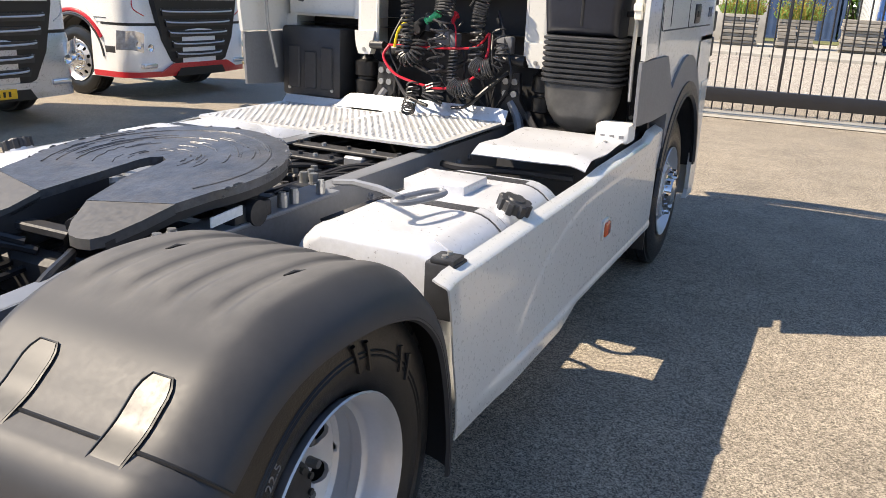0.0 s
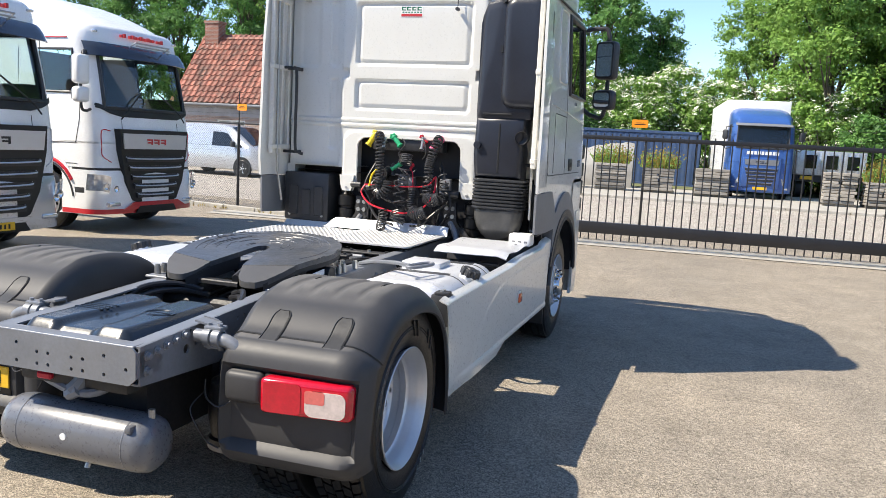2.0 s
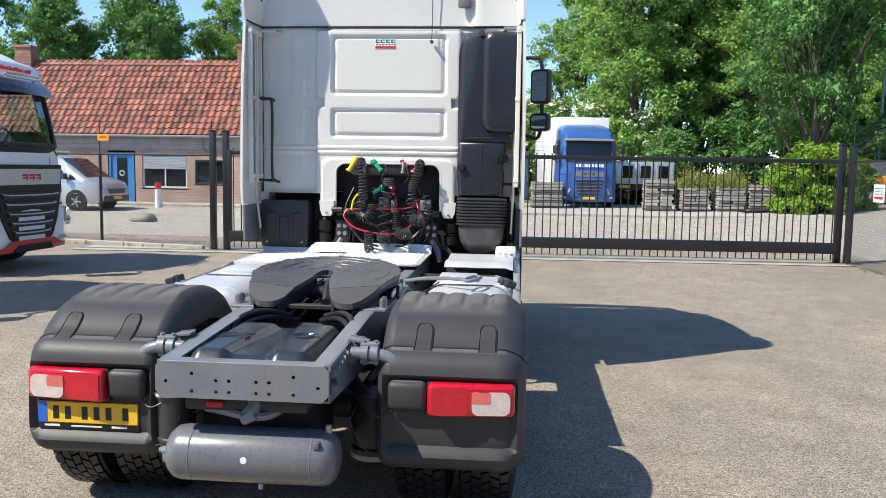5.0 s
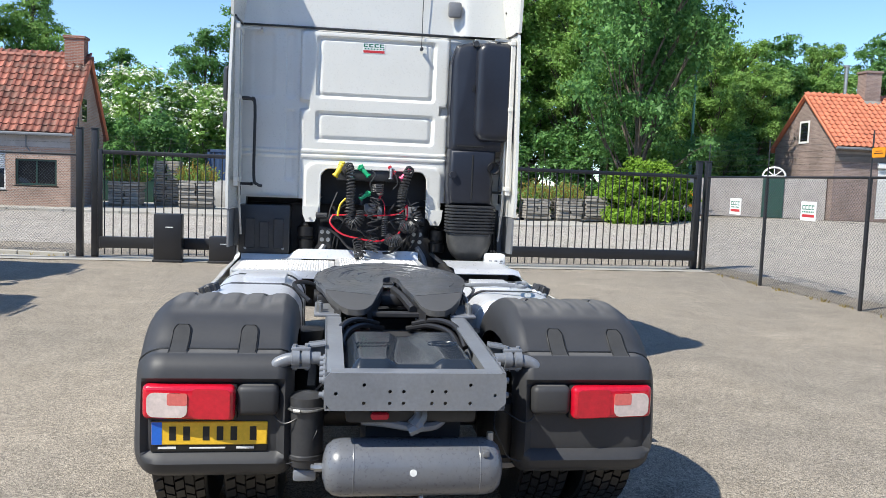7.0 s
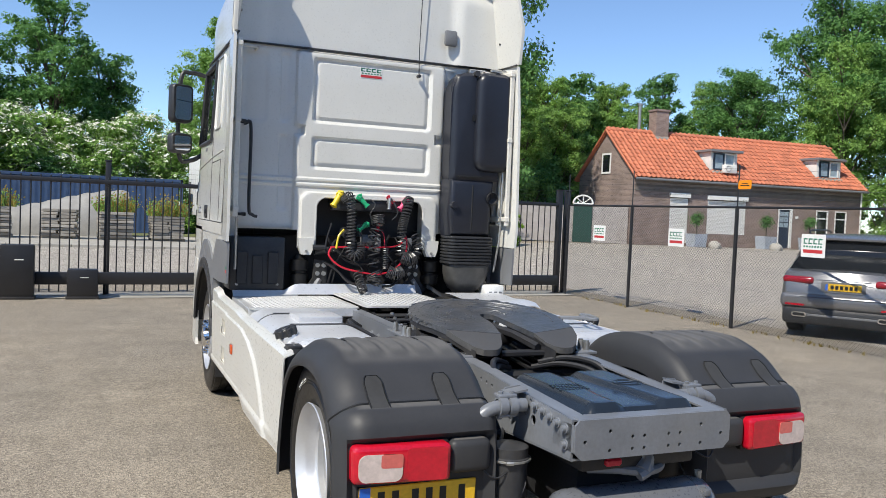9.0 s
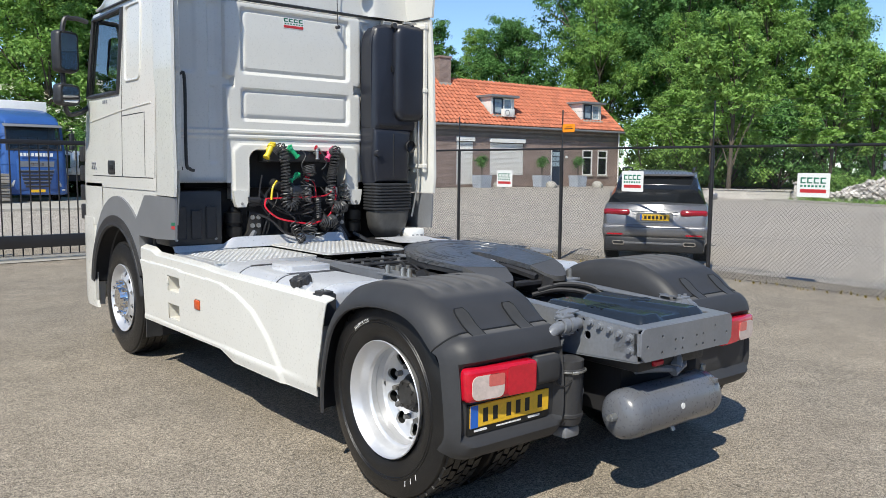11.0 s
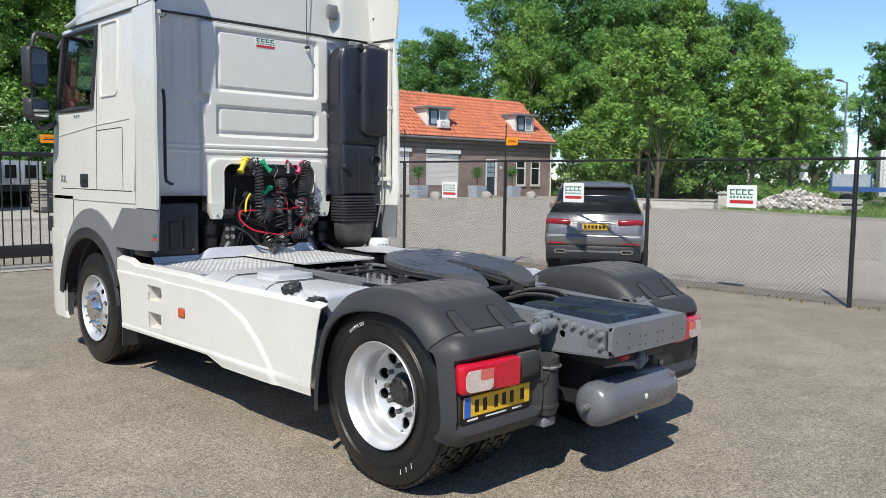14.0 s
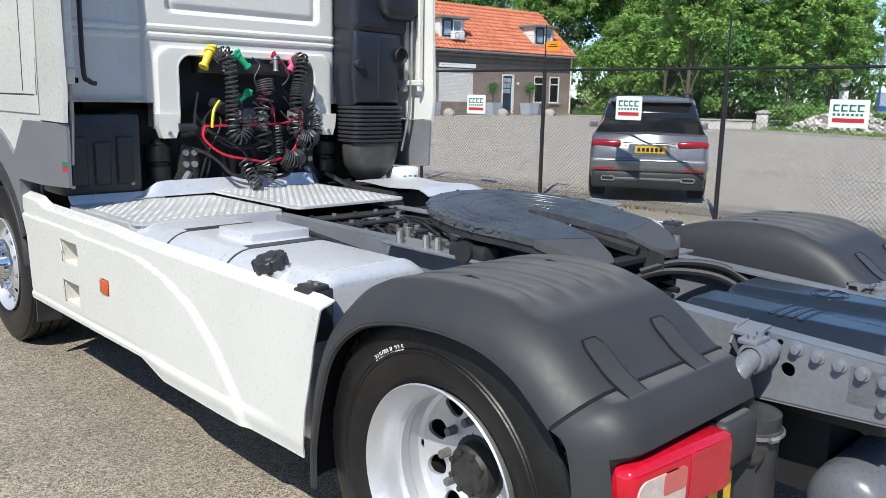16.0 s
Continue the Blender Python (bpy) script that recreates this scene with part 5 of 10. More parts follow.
part("lower_box", bm, DUCT, duct)
bm = nb()
box(bm, 0.868, 0.884, 2.516, 2.535, 1.61, 2.01, 0.004, 1)
part("groove", bm, INK, duct, "black upright groove")
bm = nb()
box(bm, 0.73, 0.97, 2.518, 2.535, 2.078, 2.092, 0.003, 1)
part("groove", bm, INK, duct, "black level groove")
bm = nb()
lathe(bm, [(2.50, 0.052), (2.512, 0.056), (2.53, 0.048), (2.545, 0.0)], (1.065, 0, 1.90), "y", 20)
part("pocket", bm, CHASSIS_DK, duct, "dark dished pocket")
bm = nb()
cyl(bm, (0.70, 2.56, 1.83), (0.70, 2.49, 1.83), 0.035, 0.03, seg=14)
part("clip", bm, DUCT, duct)
bm = nb()
surf(bm, lambda u, v: (*rrect(0.885, 2.63, 0.41, 0.22, 0.07, 4)[u], v), list(range(20)), [1.29, 1.56], wrap=True)
bel = part("bellows", bm, BLACKPL, duct, "ribbed rubber bellows")
for k in range(9):
    bm = nb()
    sweep(bm, [(x, y, 1.545 - k * 0.028) for x, y in rrect(0.885, 2.63, 0.43, 0.24, 0.07, 4)], 0.0115, 6, closed=True)
    part("ring", bm, BLACKPL, bel)
bm = nb()
secs = [(0.42, 0.23, 0.0, 1.30), (0.405, 0.23, 0.0, 1.22), (0.365, 0.23, 0.01, 1.15), (0.29, 0.21, 0.02, 1.09), (0.18, 0.17, 0.03, 1.05), (0.05, 0.08, 0.04, 1.035)]
surf(bm, lambda u, k: (*[a for a in rrect(0.885, 2.63 + secs[k][2], secs[k][0], secs[k][1], min(secs[k][0], secs[k][1]) * 0.4, 4)[u]], secs[k][3]), list(range(20)), list(range(6)), wrap=True)
part("elbow", bm, ELBOW, duct, "black rubber elbow")
bm = nb()
box(bm, 0.88, 1.05, 2.70, 2.75, 3.02, 3.06, 0.006, 1)
box(bm, 1.05, 1.2, 2.6, 2.64, 3.03, 3.06, 0.006, 1)
part("hanger", bm, STEEL, duct)

# ---- space under the cab ----
bm = nb()
box(bm, -0.95, 0.95, 2.95, 3.3, 0.55, 1.95)
part("engine_bulkhead", bm, CHASSIS_DK, TRUCK, "dark engine tunnel")
bm = nb()
surf(bm, lambda u, v: (u, 2.83 + 0.12 * v, 1.86), [-0.5, 0.5], [0, 1])
surf(bm, lambda u, v: (u, 2.76 + 0.2 * v, 1.58), [-1.17, -0.45], [0, 1])
surf(bm, lambda u, v: (u, 2.76 + 0.2 * v, 1.58), [0.48, 1.17], [0, 1])
for s in (-1, 1):
    box(bm, s * 0.55 - 0.02, s * 0.55 + 0.02, 2.80, 3.0, 1.42, 1.86)
part("cab_floor_edge", bm, WHITE_IN, TRUCK)
bm = nb()
box(bm, -1.18, 1.18, 3.0, 3.05, 0.6, 1.58)
part("rear_shield", bm, CHASSIS_DK, TRUCK)


def ribbed_box(name, x0, x1, y0, y1, z0, z1, mat, lab):
    bm = nb()
    box(bm, x0, x1, y0, y1, z0, z1, 0.02)
    ridges = []
    for k in range(3):
        xa = x0 + (x1 - x0) * (0.12 + 0.28 * k)
        ridges.append((xa, xa + (x1 - x0) * 0.2, z0 + 0.05, z1 - 0.12 - 0.03 * (k % 2)))
    ob = part(name, bm, mat, TRUCK, lab)
    for a, b, c, d in ridges:
        bm = nb()
        box(bm, a, b, y0 - 0.012, y0 + 0.002, c, d, 0.008, 1)
        part("ridge", bm, mat, ob)
    for x in (x0 + 0.06, x1 - 0.06):
        bm = nb()
        cyl(bm, (x, y0 - 0.008, z0 + 0.05), (x, y0, z0 + 0.05), 0.012, seg=8)
        part("screw", bm, STEEL, ob)


ribbed_box("filter_box", -1.18, -0.73, 2.70, 3.0, 1.06, 1.50, BLACKPL, "black moulded plastic box")
ribbed_box("filter_box", 1.10, 1.19, 2.78, 3.0, 1.08, 1.52, BLACKPL, "black plastic box")
for s in (-1, 1):
    bm = nb()
    lathe(bm, [(1.10, 0.05), (1.11, 0.072), (1.19, 0.075), (1.20, 0.06), (1.215, 0.06), (1.225, 0.078), (1.31, 0.078), (1.325, 0.05), (1.36, 0.03)], (s * 0.60 + 0.01, 2.80, 0), "z", 20)
    part("air_spring", bm, RUBBER, TRUCK, "black rubber cab air spring")
    bm = nb()
    prism(bm, [(s * 0.36, 1.30), (s * 0.47, 1.32), (s * 0.48, 1.16), (s * 0.55, 1.06), (s * 0.42, 1.04), (s * 0.36, 1.14)], "xz", 2.74, 2.78)
    br = part("spring_bracket", bm, CHASSIS_DK, TRUCK)
    for dx in (0.39, 0.445):
        for dz in (1.2, 1.27):
            bm = nb()
            cyl(bm, (s * dx, 2.725, dz), (s * dx, 2.742, dz), 0.019, seg=10)
            part("bolt", bm, STEEL, br)
    bm = nb()
    sweep(bm, spline([(s * 0.42, 2.76, 1.15), (s * 0.48, 2.74, 1.05), (s * 0.5, 2.72, 0.95)], 4), 0.03, 8)
    part("stay", bm, CHASSIS, TRUCK)

# coupling panel
bm = nb()
box(bm, -0.33, 0.33, 2.74, 2.86, 1.74, 1.85, 0.015)
box(bm, -0.14, 0.08, 2.735, 2.76, 1.83, 1.86, 0.004, 1)
cp = part("coupling_panel", bm, BLACKPL, TRUCK, "black plastic coupling panel")
for x, m, zz, tilt, size in ((-0.31, YELLOWHOSE, 1.83, 0.55, 1.45), (-0.20, STEEL, 1.80, 0.0, 1.0), (-0.08, GREENCAP, 1.825, -0.75, 1.25), (0.16, STEEL, 1.81, 0.1, 1.0), (0.17, REDHOSE, 1.85, -0.8, 0.8),
                             (0.29, PINK, 1.815, 0.7, 1.4), (-0.075, GREENCAP, 1.605, 0.95, 1.1), (0.065, REDHOSE, 1.605, 0.4, 0.7), (-0.10, BLACKPL, 1.57, 0.0, 1.0)):
    # a grip with two collars, a hook at its top and a spout below
    bm = nb()
    cyl(bm, (0, -0.01, -0.035), (0, 0, 0.03), 0.015, 0.018, seg=12)
    cyl(bm, (0, 0, 0.028), (0, 0.003, 0.04), 0.024, 0.024, seg=12)
    cyl(bm, (0, -0.012, -0.045), (0, -0.01, -0.035), 0.021, 0.021, seg=12)
    sweep(bm, [(-0.022, -0.006, 0.044), (0, -0.016, 0.056), (0.022, -0.006, 0.044)], 0.008, 6)
    cyl(bm, (0, 0.0, 0.01), (0, 0.06, 0.015), 0.012, seg=10)
    bm.transform(Matrix.Translation((x, 2.685, zz)) @ Matrix.Rotation(tilt, 4, "Y") @ Matrix.Scale(size, 4))
    part("coupling", bm, m, cp)
bm = nb()
box(bm, 0.05, 0.09, 2.66, 2.75, 1.40, 1.52, 0.01)
part("socket", bm, GREYPAINT, TRUCK)
bm = nb()
box(bm, -0.07, 0.03, 2.70, 2.78, 1.44, 1.54, 0.02)
part("socket", bm, GREYPAINT, TRUCK)
bm = nb()
box(bm, 0.31, 0.41, 2.74, 2.80, 1.42, 1.52, 0.01)
part("socket", bm, GREYPAINT, TRUCK)
bm = nb()
cyl(bm, (-0.20, 2.82, 1.56), (-0.20, 2.70, 1.53), 0.04, 0.035)
part("socket", bm, BLACKPL, TRUCK)


# ---- spiral leads and hoses ----
def lead(name, mat, line, turns, rad, r, lab=""):
    bm = nb()
    sweep(bm, coil(spline(line, 6), turns, rad, 9), r, 5)
    part(name, bm, mat, TRUCK, lab)


def hose(mat, pts, r=0.009, lab=""):
    bm = nb()
    sweep(bm, spline(pts, 8), r, 6)
    part("hose", bm, mat, TRUCK, lab)


lead("spiral_lead", LEAD, [(-0.25, 2.68, 1.83), (-0.215, 2.62, 1.86), (-0.20, 2.60, 1.70), (-0.20, 2.60, 1.54), (-0.185, 2.60, 1.40), (-0.17, 2.60, 1.37)], 30, 0.036, 0.0068, "black spiral air lead")
lead("spiral_lead", LEAD, [(-0.20, 2.59, 1.50), (-0.21, 2.58, 1.40), (-0.17, 2.57, 1.36), (-0.12, 2.58, 1.40), (-0.11, 2.60, 1.47)], 14, 0.042, 0.0065, "black spiral air lead")
lead("spiral_lead", LEAD, [(0.30, 2.66, 1.82), (0.32, 2.62, 1.85), (0.275, 2.60, 1.70), (0.255, 2.60, 1.60), (0.245, 2.60, 1.37)], 26, 0.037, 0.0068, "black spiral air lead")
lead("spiral_lead", LEAD, [(0.26, 2.58, 1.36), (0.31, 2.56, 1.34), (0.36, 2.57, 1.355)], 11, 0.052, 0.0058, "black spiral air lead")
lead("spiral_lead", LEAD, [(0.374, 2.62, 1.56), (0.40, 2.60, 1.47), (0.41, 2.59, 1.42), (0.37, 2.58, 1.35)], 7, 0.036, 0.006)
lead("spiral_lead", LEAD, [(0.035, 2.62, 1.705), (0.037, 2.61, 1.67), (0.035, 2.60, 1.635)], 5, 0.055, 0.006)
lead("spiral_lead", LEAD, [(0.03, 2.60, 1.60), (0.0, 2.60, 1.50), (0.0, 2.59, 1.40), (0.0, 2.58, 1.27)], 6, 0.05, 0.0065)
lead("spiral_lead", LEAD, [(-0.004, 2.57, 1.225), (0.01, 2.56, 1.18), (-0.003, 2.55, 1.135)], 5, 0.062, 0.006)
lead("spiral_lead", LEAD, [(0.112, 2.60, 1.43), (0.11, 2.59, 1.34), (0.108, 2.58, 1.255)], 10, 0.025, 0.0058)
lead("spiral_lead", LEAD, [(0.13, 2.57, 1.24), (0.19, 2.55, 1.215), (0.25, 2.56, 1.24)], 12, 0.05, 0.0055)
lead("spiral_lead", LEAD, [(-0.137, 2.58, 1.22), (-0.125, 2.54, 1.15), (-0.12, 2.49, 1.10), (-0.11, 2.47, 1.075)], 8, 0.038, 0.0055)
hose(REDHOSE, [(-0.36, 2.66, 1.43), (-0.10, 2.63, 1.434), (0.10, 2.62, 1.44), (0.24, 2.63, 1.46), (0.31, 2.63, 1.54)], 0.007, "red air hose")
hose(REDHOSE, [(-0.35, 2.66, 1.43), (-0.375, 2.63, 1.36), (-0.28, 2.60, 1.27), (-0.12, 2.58, 1.228), (0.04, 2.57, 1.21), (0.17, 2.58, 1.245), (0.25, 2.60, 1.30), (0.31, 2.62, 1.42), (0.31, 2.64, 1.54)], 0.008, "red air hose")
hose(REDHOSE, [(0.06, 2.66, 1.60), (0.10, 2.63, 1.55), (0.112, 2.62, 1.43)], 0.0045)
hose(YELLOWHOSE, [(-0.24, 2.68, 1.58), (-0.29, 2.66, 1.52), (-0.31, 2.65, 1.42)], 0.0095, "yellow air hose")
hose(LEAD, [(-0.02, 2.66, 1.845), (0.015, 2.63, 1.80), (-0.03, 2.62, 1.72), (-0.01, 2.62, 1.66)], 0.0055)
hose(LEAD, [(0.165, 2.67, 1.86), (0.20, 2.63, 1.80), (0.215, 2.62, 1.73), (0.18, 2.64, 1.68)], 0.0055)
hose(LEAD, [(-0.02, 2.66, 1.575), (0.03, 2.62, 1.52), (-0.05, 2.60, 1.47), (0.0, 2.59, 1.40)], 0.006)
hose(CABLE, [(-0.4, 2.74, 1.30), (-0.3, 2.66, 1.24), (-0.2, 2.62, 1.14), (-0.05, 2.6, 1.10)], 0.012)
hose(CABLE, [(0.4, 2.74, 1.32), (0.3, 2.66, 1.22), (0.2, 2.62, 1.12), (0.1, 2.62, 1.10)], 0.012)
hose(CABLE, [(-0.35, 2.8, 1.5), (-0.2, 2.72, 1.32), (0.0, 2.7, 1.3), (0.25, 2.72, 1.42)], 0.014)
bm = nb()
cyl(bm, (-0.50, 2.70, 1.42), (-0.40, 2.68, 1.425), 0.026, 0.022, seg=14)
part("hose_grip", bm, CABLE, TRUCK, "black rubber grip on the hose end")
rng = random.Random(4)
for k in range(9):
    x = rng.uniform(-0.35, 0.35)
    hose(CABLE, [(x, 2.80, 1.60 + rng.uniform(-0.1, 0.1)), (x + rng.uniform(-0.15, 0.15), 2.72, 1.42), (x + rng.uniform(-0.2, 0.2), 2.70, 1.25), (x + rng.uniform(-0.2, 0.2), 2.76, 1.05)], rng.uniform(0.006, 0.012))

# ---- chassis ----
RAIL = [(3.9, 1.0, 0.72), (0.30, 0.998, 0.72), (-0.25, 0.992, 0.73), (-1.24, 0.945, 0.785)]
for s in (-1, 1):
    bm = nb()
    pr = [(y, zt) for y, zt, zb in RAIL] + [(y, zb) for y, zt, zb in RAIL[::-1]]
    hl = [circ(-0.93, 0.868, 0.022, 12), circ(-0.90, 0.945, 0.010, 8), circ(-0.86, 0.88, 0.010, 8), circ(-0.52, 0.93, 0.010, 8), circ(-0.46, 0.935, 0.010, 8), circ(-0.40, 0.94, 0.010, 8)]
    prism(bm, pr, "yz", 0.385, 0.395, holes=hl)
    rail = part("rail_web", mirror_x(bm, s), CHASSIS, TRUCK, "grey painted frame rail with bolt holes")
    for name, k in (("top_flange", 1), ("bottom_flange", 2)):
        bm = nb()
        surf(bm, lambda u, i: (u, RAIL[i][0], RAIL[i][k]), [0.31, 0.392], list(range(4)), thick=0.009)
        part(name, mirror_x(bm, s), CHASSIS, rail)
    for y, z in ((-0.951, 0.937), (-1.012, 0.9275), (-1.074, 0.918), (-1.135, 0.9085), (-1.196, 0.899), (-1.20, 0.835), (1.2, 0.9), (1.35, 0.9), (1.75, 0.9), (1.85, 0.82), (2.1, 0.9), (2.25, 0.9)):
        bm = nb()
        lathe(bm, [(0.395, 0.021), (0.401, 0.021), (0.402, 0.014), (0.417, 0.0135), (0.418, 0.0)], (0, y, z), "x", 12)
        part("bolt", mirror_x(bm, s), CHASSIS, rail)
bm = nb()
hh = [circ(x, z, 0.0085, 8) for x in (-0.226, 0.235) for z in (0.815, 0.895)]
hh += [circ(x, z, 0.0085, 8) for x in (-0.115, -0.056, 0.067, 0.126) for z in (0.815, 0.866)]
hh += [circ(-0.345, 0.857, 0.0085, 8), circ(0.345, 0.85, 0.0085, 8)]
oc = [(-0.393, 0.925), (-0.372, 0.947), (0.372, 0.947), (0.393, 0.925), (0.393, 0.815), (0.36, 0.783), (-0.36, 0.783), (-0.393, 0.815)]
prism(bm, oc, "xz", -1.266, -1.255, holes=hh)
cross = part("rear_crossmember", bm, CHASSIS, TRUCK, "grey end crossmember with drilled holes")
bm = nb()
box(bm, -0.372, 0.372, -1.257, -1.18, 0.939, 0.948, 0.003, 1)
for s in (-1, 1):
    box(bm, s * 0.392 - 0.003, s * 0.392 + 0.003, -1.257, -1.10, 0.815, 0.925)
part("crossmember_lip", bm, CHASSIS, cross)
for y in (-0.05, 0.5, 1.15, 1.9, 2.5):
    bm = nb()
    box(bm, -0.385, 0.385, y - 0.05, y + 0.05, 0.74, 0.90, 0.02, 1)
    part("inner_crossmember", bm, CHASSIS_DK, TRUCK)
bm = nb()
box(bm, -0.36, 0.36, -0.3, 2.6, 0.55, 0.62)
cyl(bm, (0, -0.2, 0.6), (0, 2.6, 0.78), 0.06)
part("propshaft", bm, CHASSIS_DK, TRUCK)
bm = nb()
cyl(bm, (-0.75, RA, 0.507), (0.75, RA, 0.507), 0.09)
part("rear_axle", bm, CHASSIS_DK, TRUCK)
bm = nb()
lathe(bm, [(-0.22, 0.05), (-0.16, 0.17), (0.0, 0.2), (0.16, 0.17), (0.22, 0.05)], (0, RA, 0.507), "y", 20)
part("differential", bm, CHASSIS_DK, TRUCK)
bm = nb()
box(bm, -0.95, 0.95, FA - 0.06, FA + 0.06, 0.42, 0.5)
part("front_axle", bm, CHASSIS_DK, TRUCK)

# moulded cover between the rails
bm = nb()


def cover_z(x, y):
    z = 0.865 + 0.07 * bump_rect(x, y, -0.305, 0.305, -1.11, -0.36, 0.07, 0.07) ** 0.8
    groove = abs(x - 0.0) - 0.03 - 0.05 * sstep(-0.45, -1.0, y)
    z -= 0.024 * (1 - sstep(0.0, 0.05, groove)) * bump_rect(x, y, -0.3, 0.3, -1.12, -0.33, 0.05, 0.05)
    return z


surf(bm, lambda u, v: (u, v, cover_z(u, v)), frange(-0.305, 0.305, 44), frange(-1.10, -0.34, 44))
cov = part("frame_cover", bm, COVER, TRUCK, "black moulded plastic cover between the frame rails")
bm = nb()
for k in range(9):
    for j in range(4):
        xa = -0.25 + k * 0.018 + (j % 2) * 0.006
        box(bm, xa, xa + 0.012, -0.80 + j * 0.032, -0.786 + j * 0.032, 0.932, 0.937)
part("moulded_print", bm, COVER, cov)["kind"] = "stuff"
bm = nb()
for r in (0.06, 0.045):
    sweep(bm, [(0.17 + r * 1.2 * math.cos(a * 0.2618), -0.72 + r * math.sin(a * 0.2618), 0.935) for a in range(24)], 0.003, 5, closed=True)
sweep(bm, [(0.12, -0.72, 0.935), (0.22, -0.72, 0.935)], 0.003, 5)
part("moulded_oval", bm, COVER, cov)
bm = nb()
cyl(bm, (-0.01, -0.66, 0.885), (-0.01, -0.66, 0.905), 0.018, seg=6)
part("bolt", bm, STEEL, cov)
bm = nb()
box(bm, -0.30, 0.30, -1.10, -0.3, 0.72, 0.85, 0.02)
part("cover_base", bm, CHASSIS_DK, cov)
cov.location = (0, -0.10, 0.05)

# air tank under the tail
bm = nb()
prof = [(-0.395, 0.0), (-0.393, 0.05), (-0.378, 0.095), (-0.35, 0.12), (-0.315, 0.128), (0.335, 0.128), (0.37, 0.12), (0.398, 0.095), (0.413, 0.05), (0.415, 0.0)]
lathe(bm, prof, (0.0, -1.12, 0.485), "x", 40)
tank = part("air_tank", bm, TANKGREY, TRUCK, "grey painted cylindrical air tank")
bm = nb()
cyl(bm, (-0.43, -1.12, 0.485), (-0.39, -1.12, 0.485), 0.02, seg=8)
cyl(bm, (-0.445, -1.12, 0.485), (-0.43, -1.12, 0.485), 0.013, seg=8)
cyl(bm, (0.36, -1.12, 0.60), (0.36, -1.12, 0.64), 0.016, seg=8)
cyl(bm, (0.05, -1.15, 0.355), (0.05, -1.16, 0.335), 0.012, seg=8)
part("drain_plug", bm, STEEL, tank)
bm = nb()
box(bm, 0.31, 0.34, -1.235, -1.17, 0.56, 0.59, 0.006)
part("pipe_boss", bm, TANKGREY, tank)
for a in (-0.26, 0.30):
    bm = nb()
    lathe(bm, [(a - 0.004, 0.1285), (a, 0.130), (a + 0.004, 0.1285)], (0, -1.12, 0.485), "x", 40)
    part("weld_seam", bm, TANKGREY, tank)
bm = nb()
cyl(bm, (-0.0, -1.246, 0.50), (-0.0, -1.249, 0.50), 0.016, seg=16)
part("round_sticker", bm, PRINTWHITE, tank, "small white round sticker")
bm = nb()
sweep(bm, spline([(-0.22, -1.05, 0.64), (-0.12, -1.1, 0.645), (0.0, -1.13, 0.635), (0.10, -1.12, 0.64), (0.16, -1.05, 0.67)], 5), 0.02, 8)
sweep(bm, spline([(0.02, -1.1, 0.72), (0.03, -1.12, 0.68), (0.0, -1.14, 0.64)], 4), 0.035, 8)
cyl(bm, (-0.02, -1.14, 0.62), (0.04, -1.14, 0.65), 0.028, seg=8)
part("tow_coupling", bm, CHASSIS, TRUCK, "grey towing eye and pipe").location = (0, -0.05, 0.05)
bm = nb()
box(bm, -0.19, -0.11, -1.20, -1.12, 0.722, 0.754, 0.008, 1)
part("red_valve", bm, REDHOSE, TRUCK)
bm = nb()
box(bm, -0.30, 0.28, -1.18, -0.75, 0.70, 0.785, 0.02)
box(bm, -0.20, 0.24, -1.0, -0.5, 0.42, 0.70)
part("tail_bracket", bm, CHASSIS_DK, TRUCK)

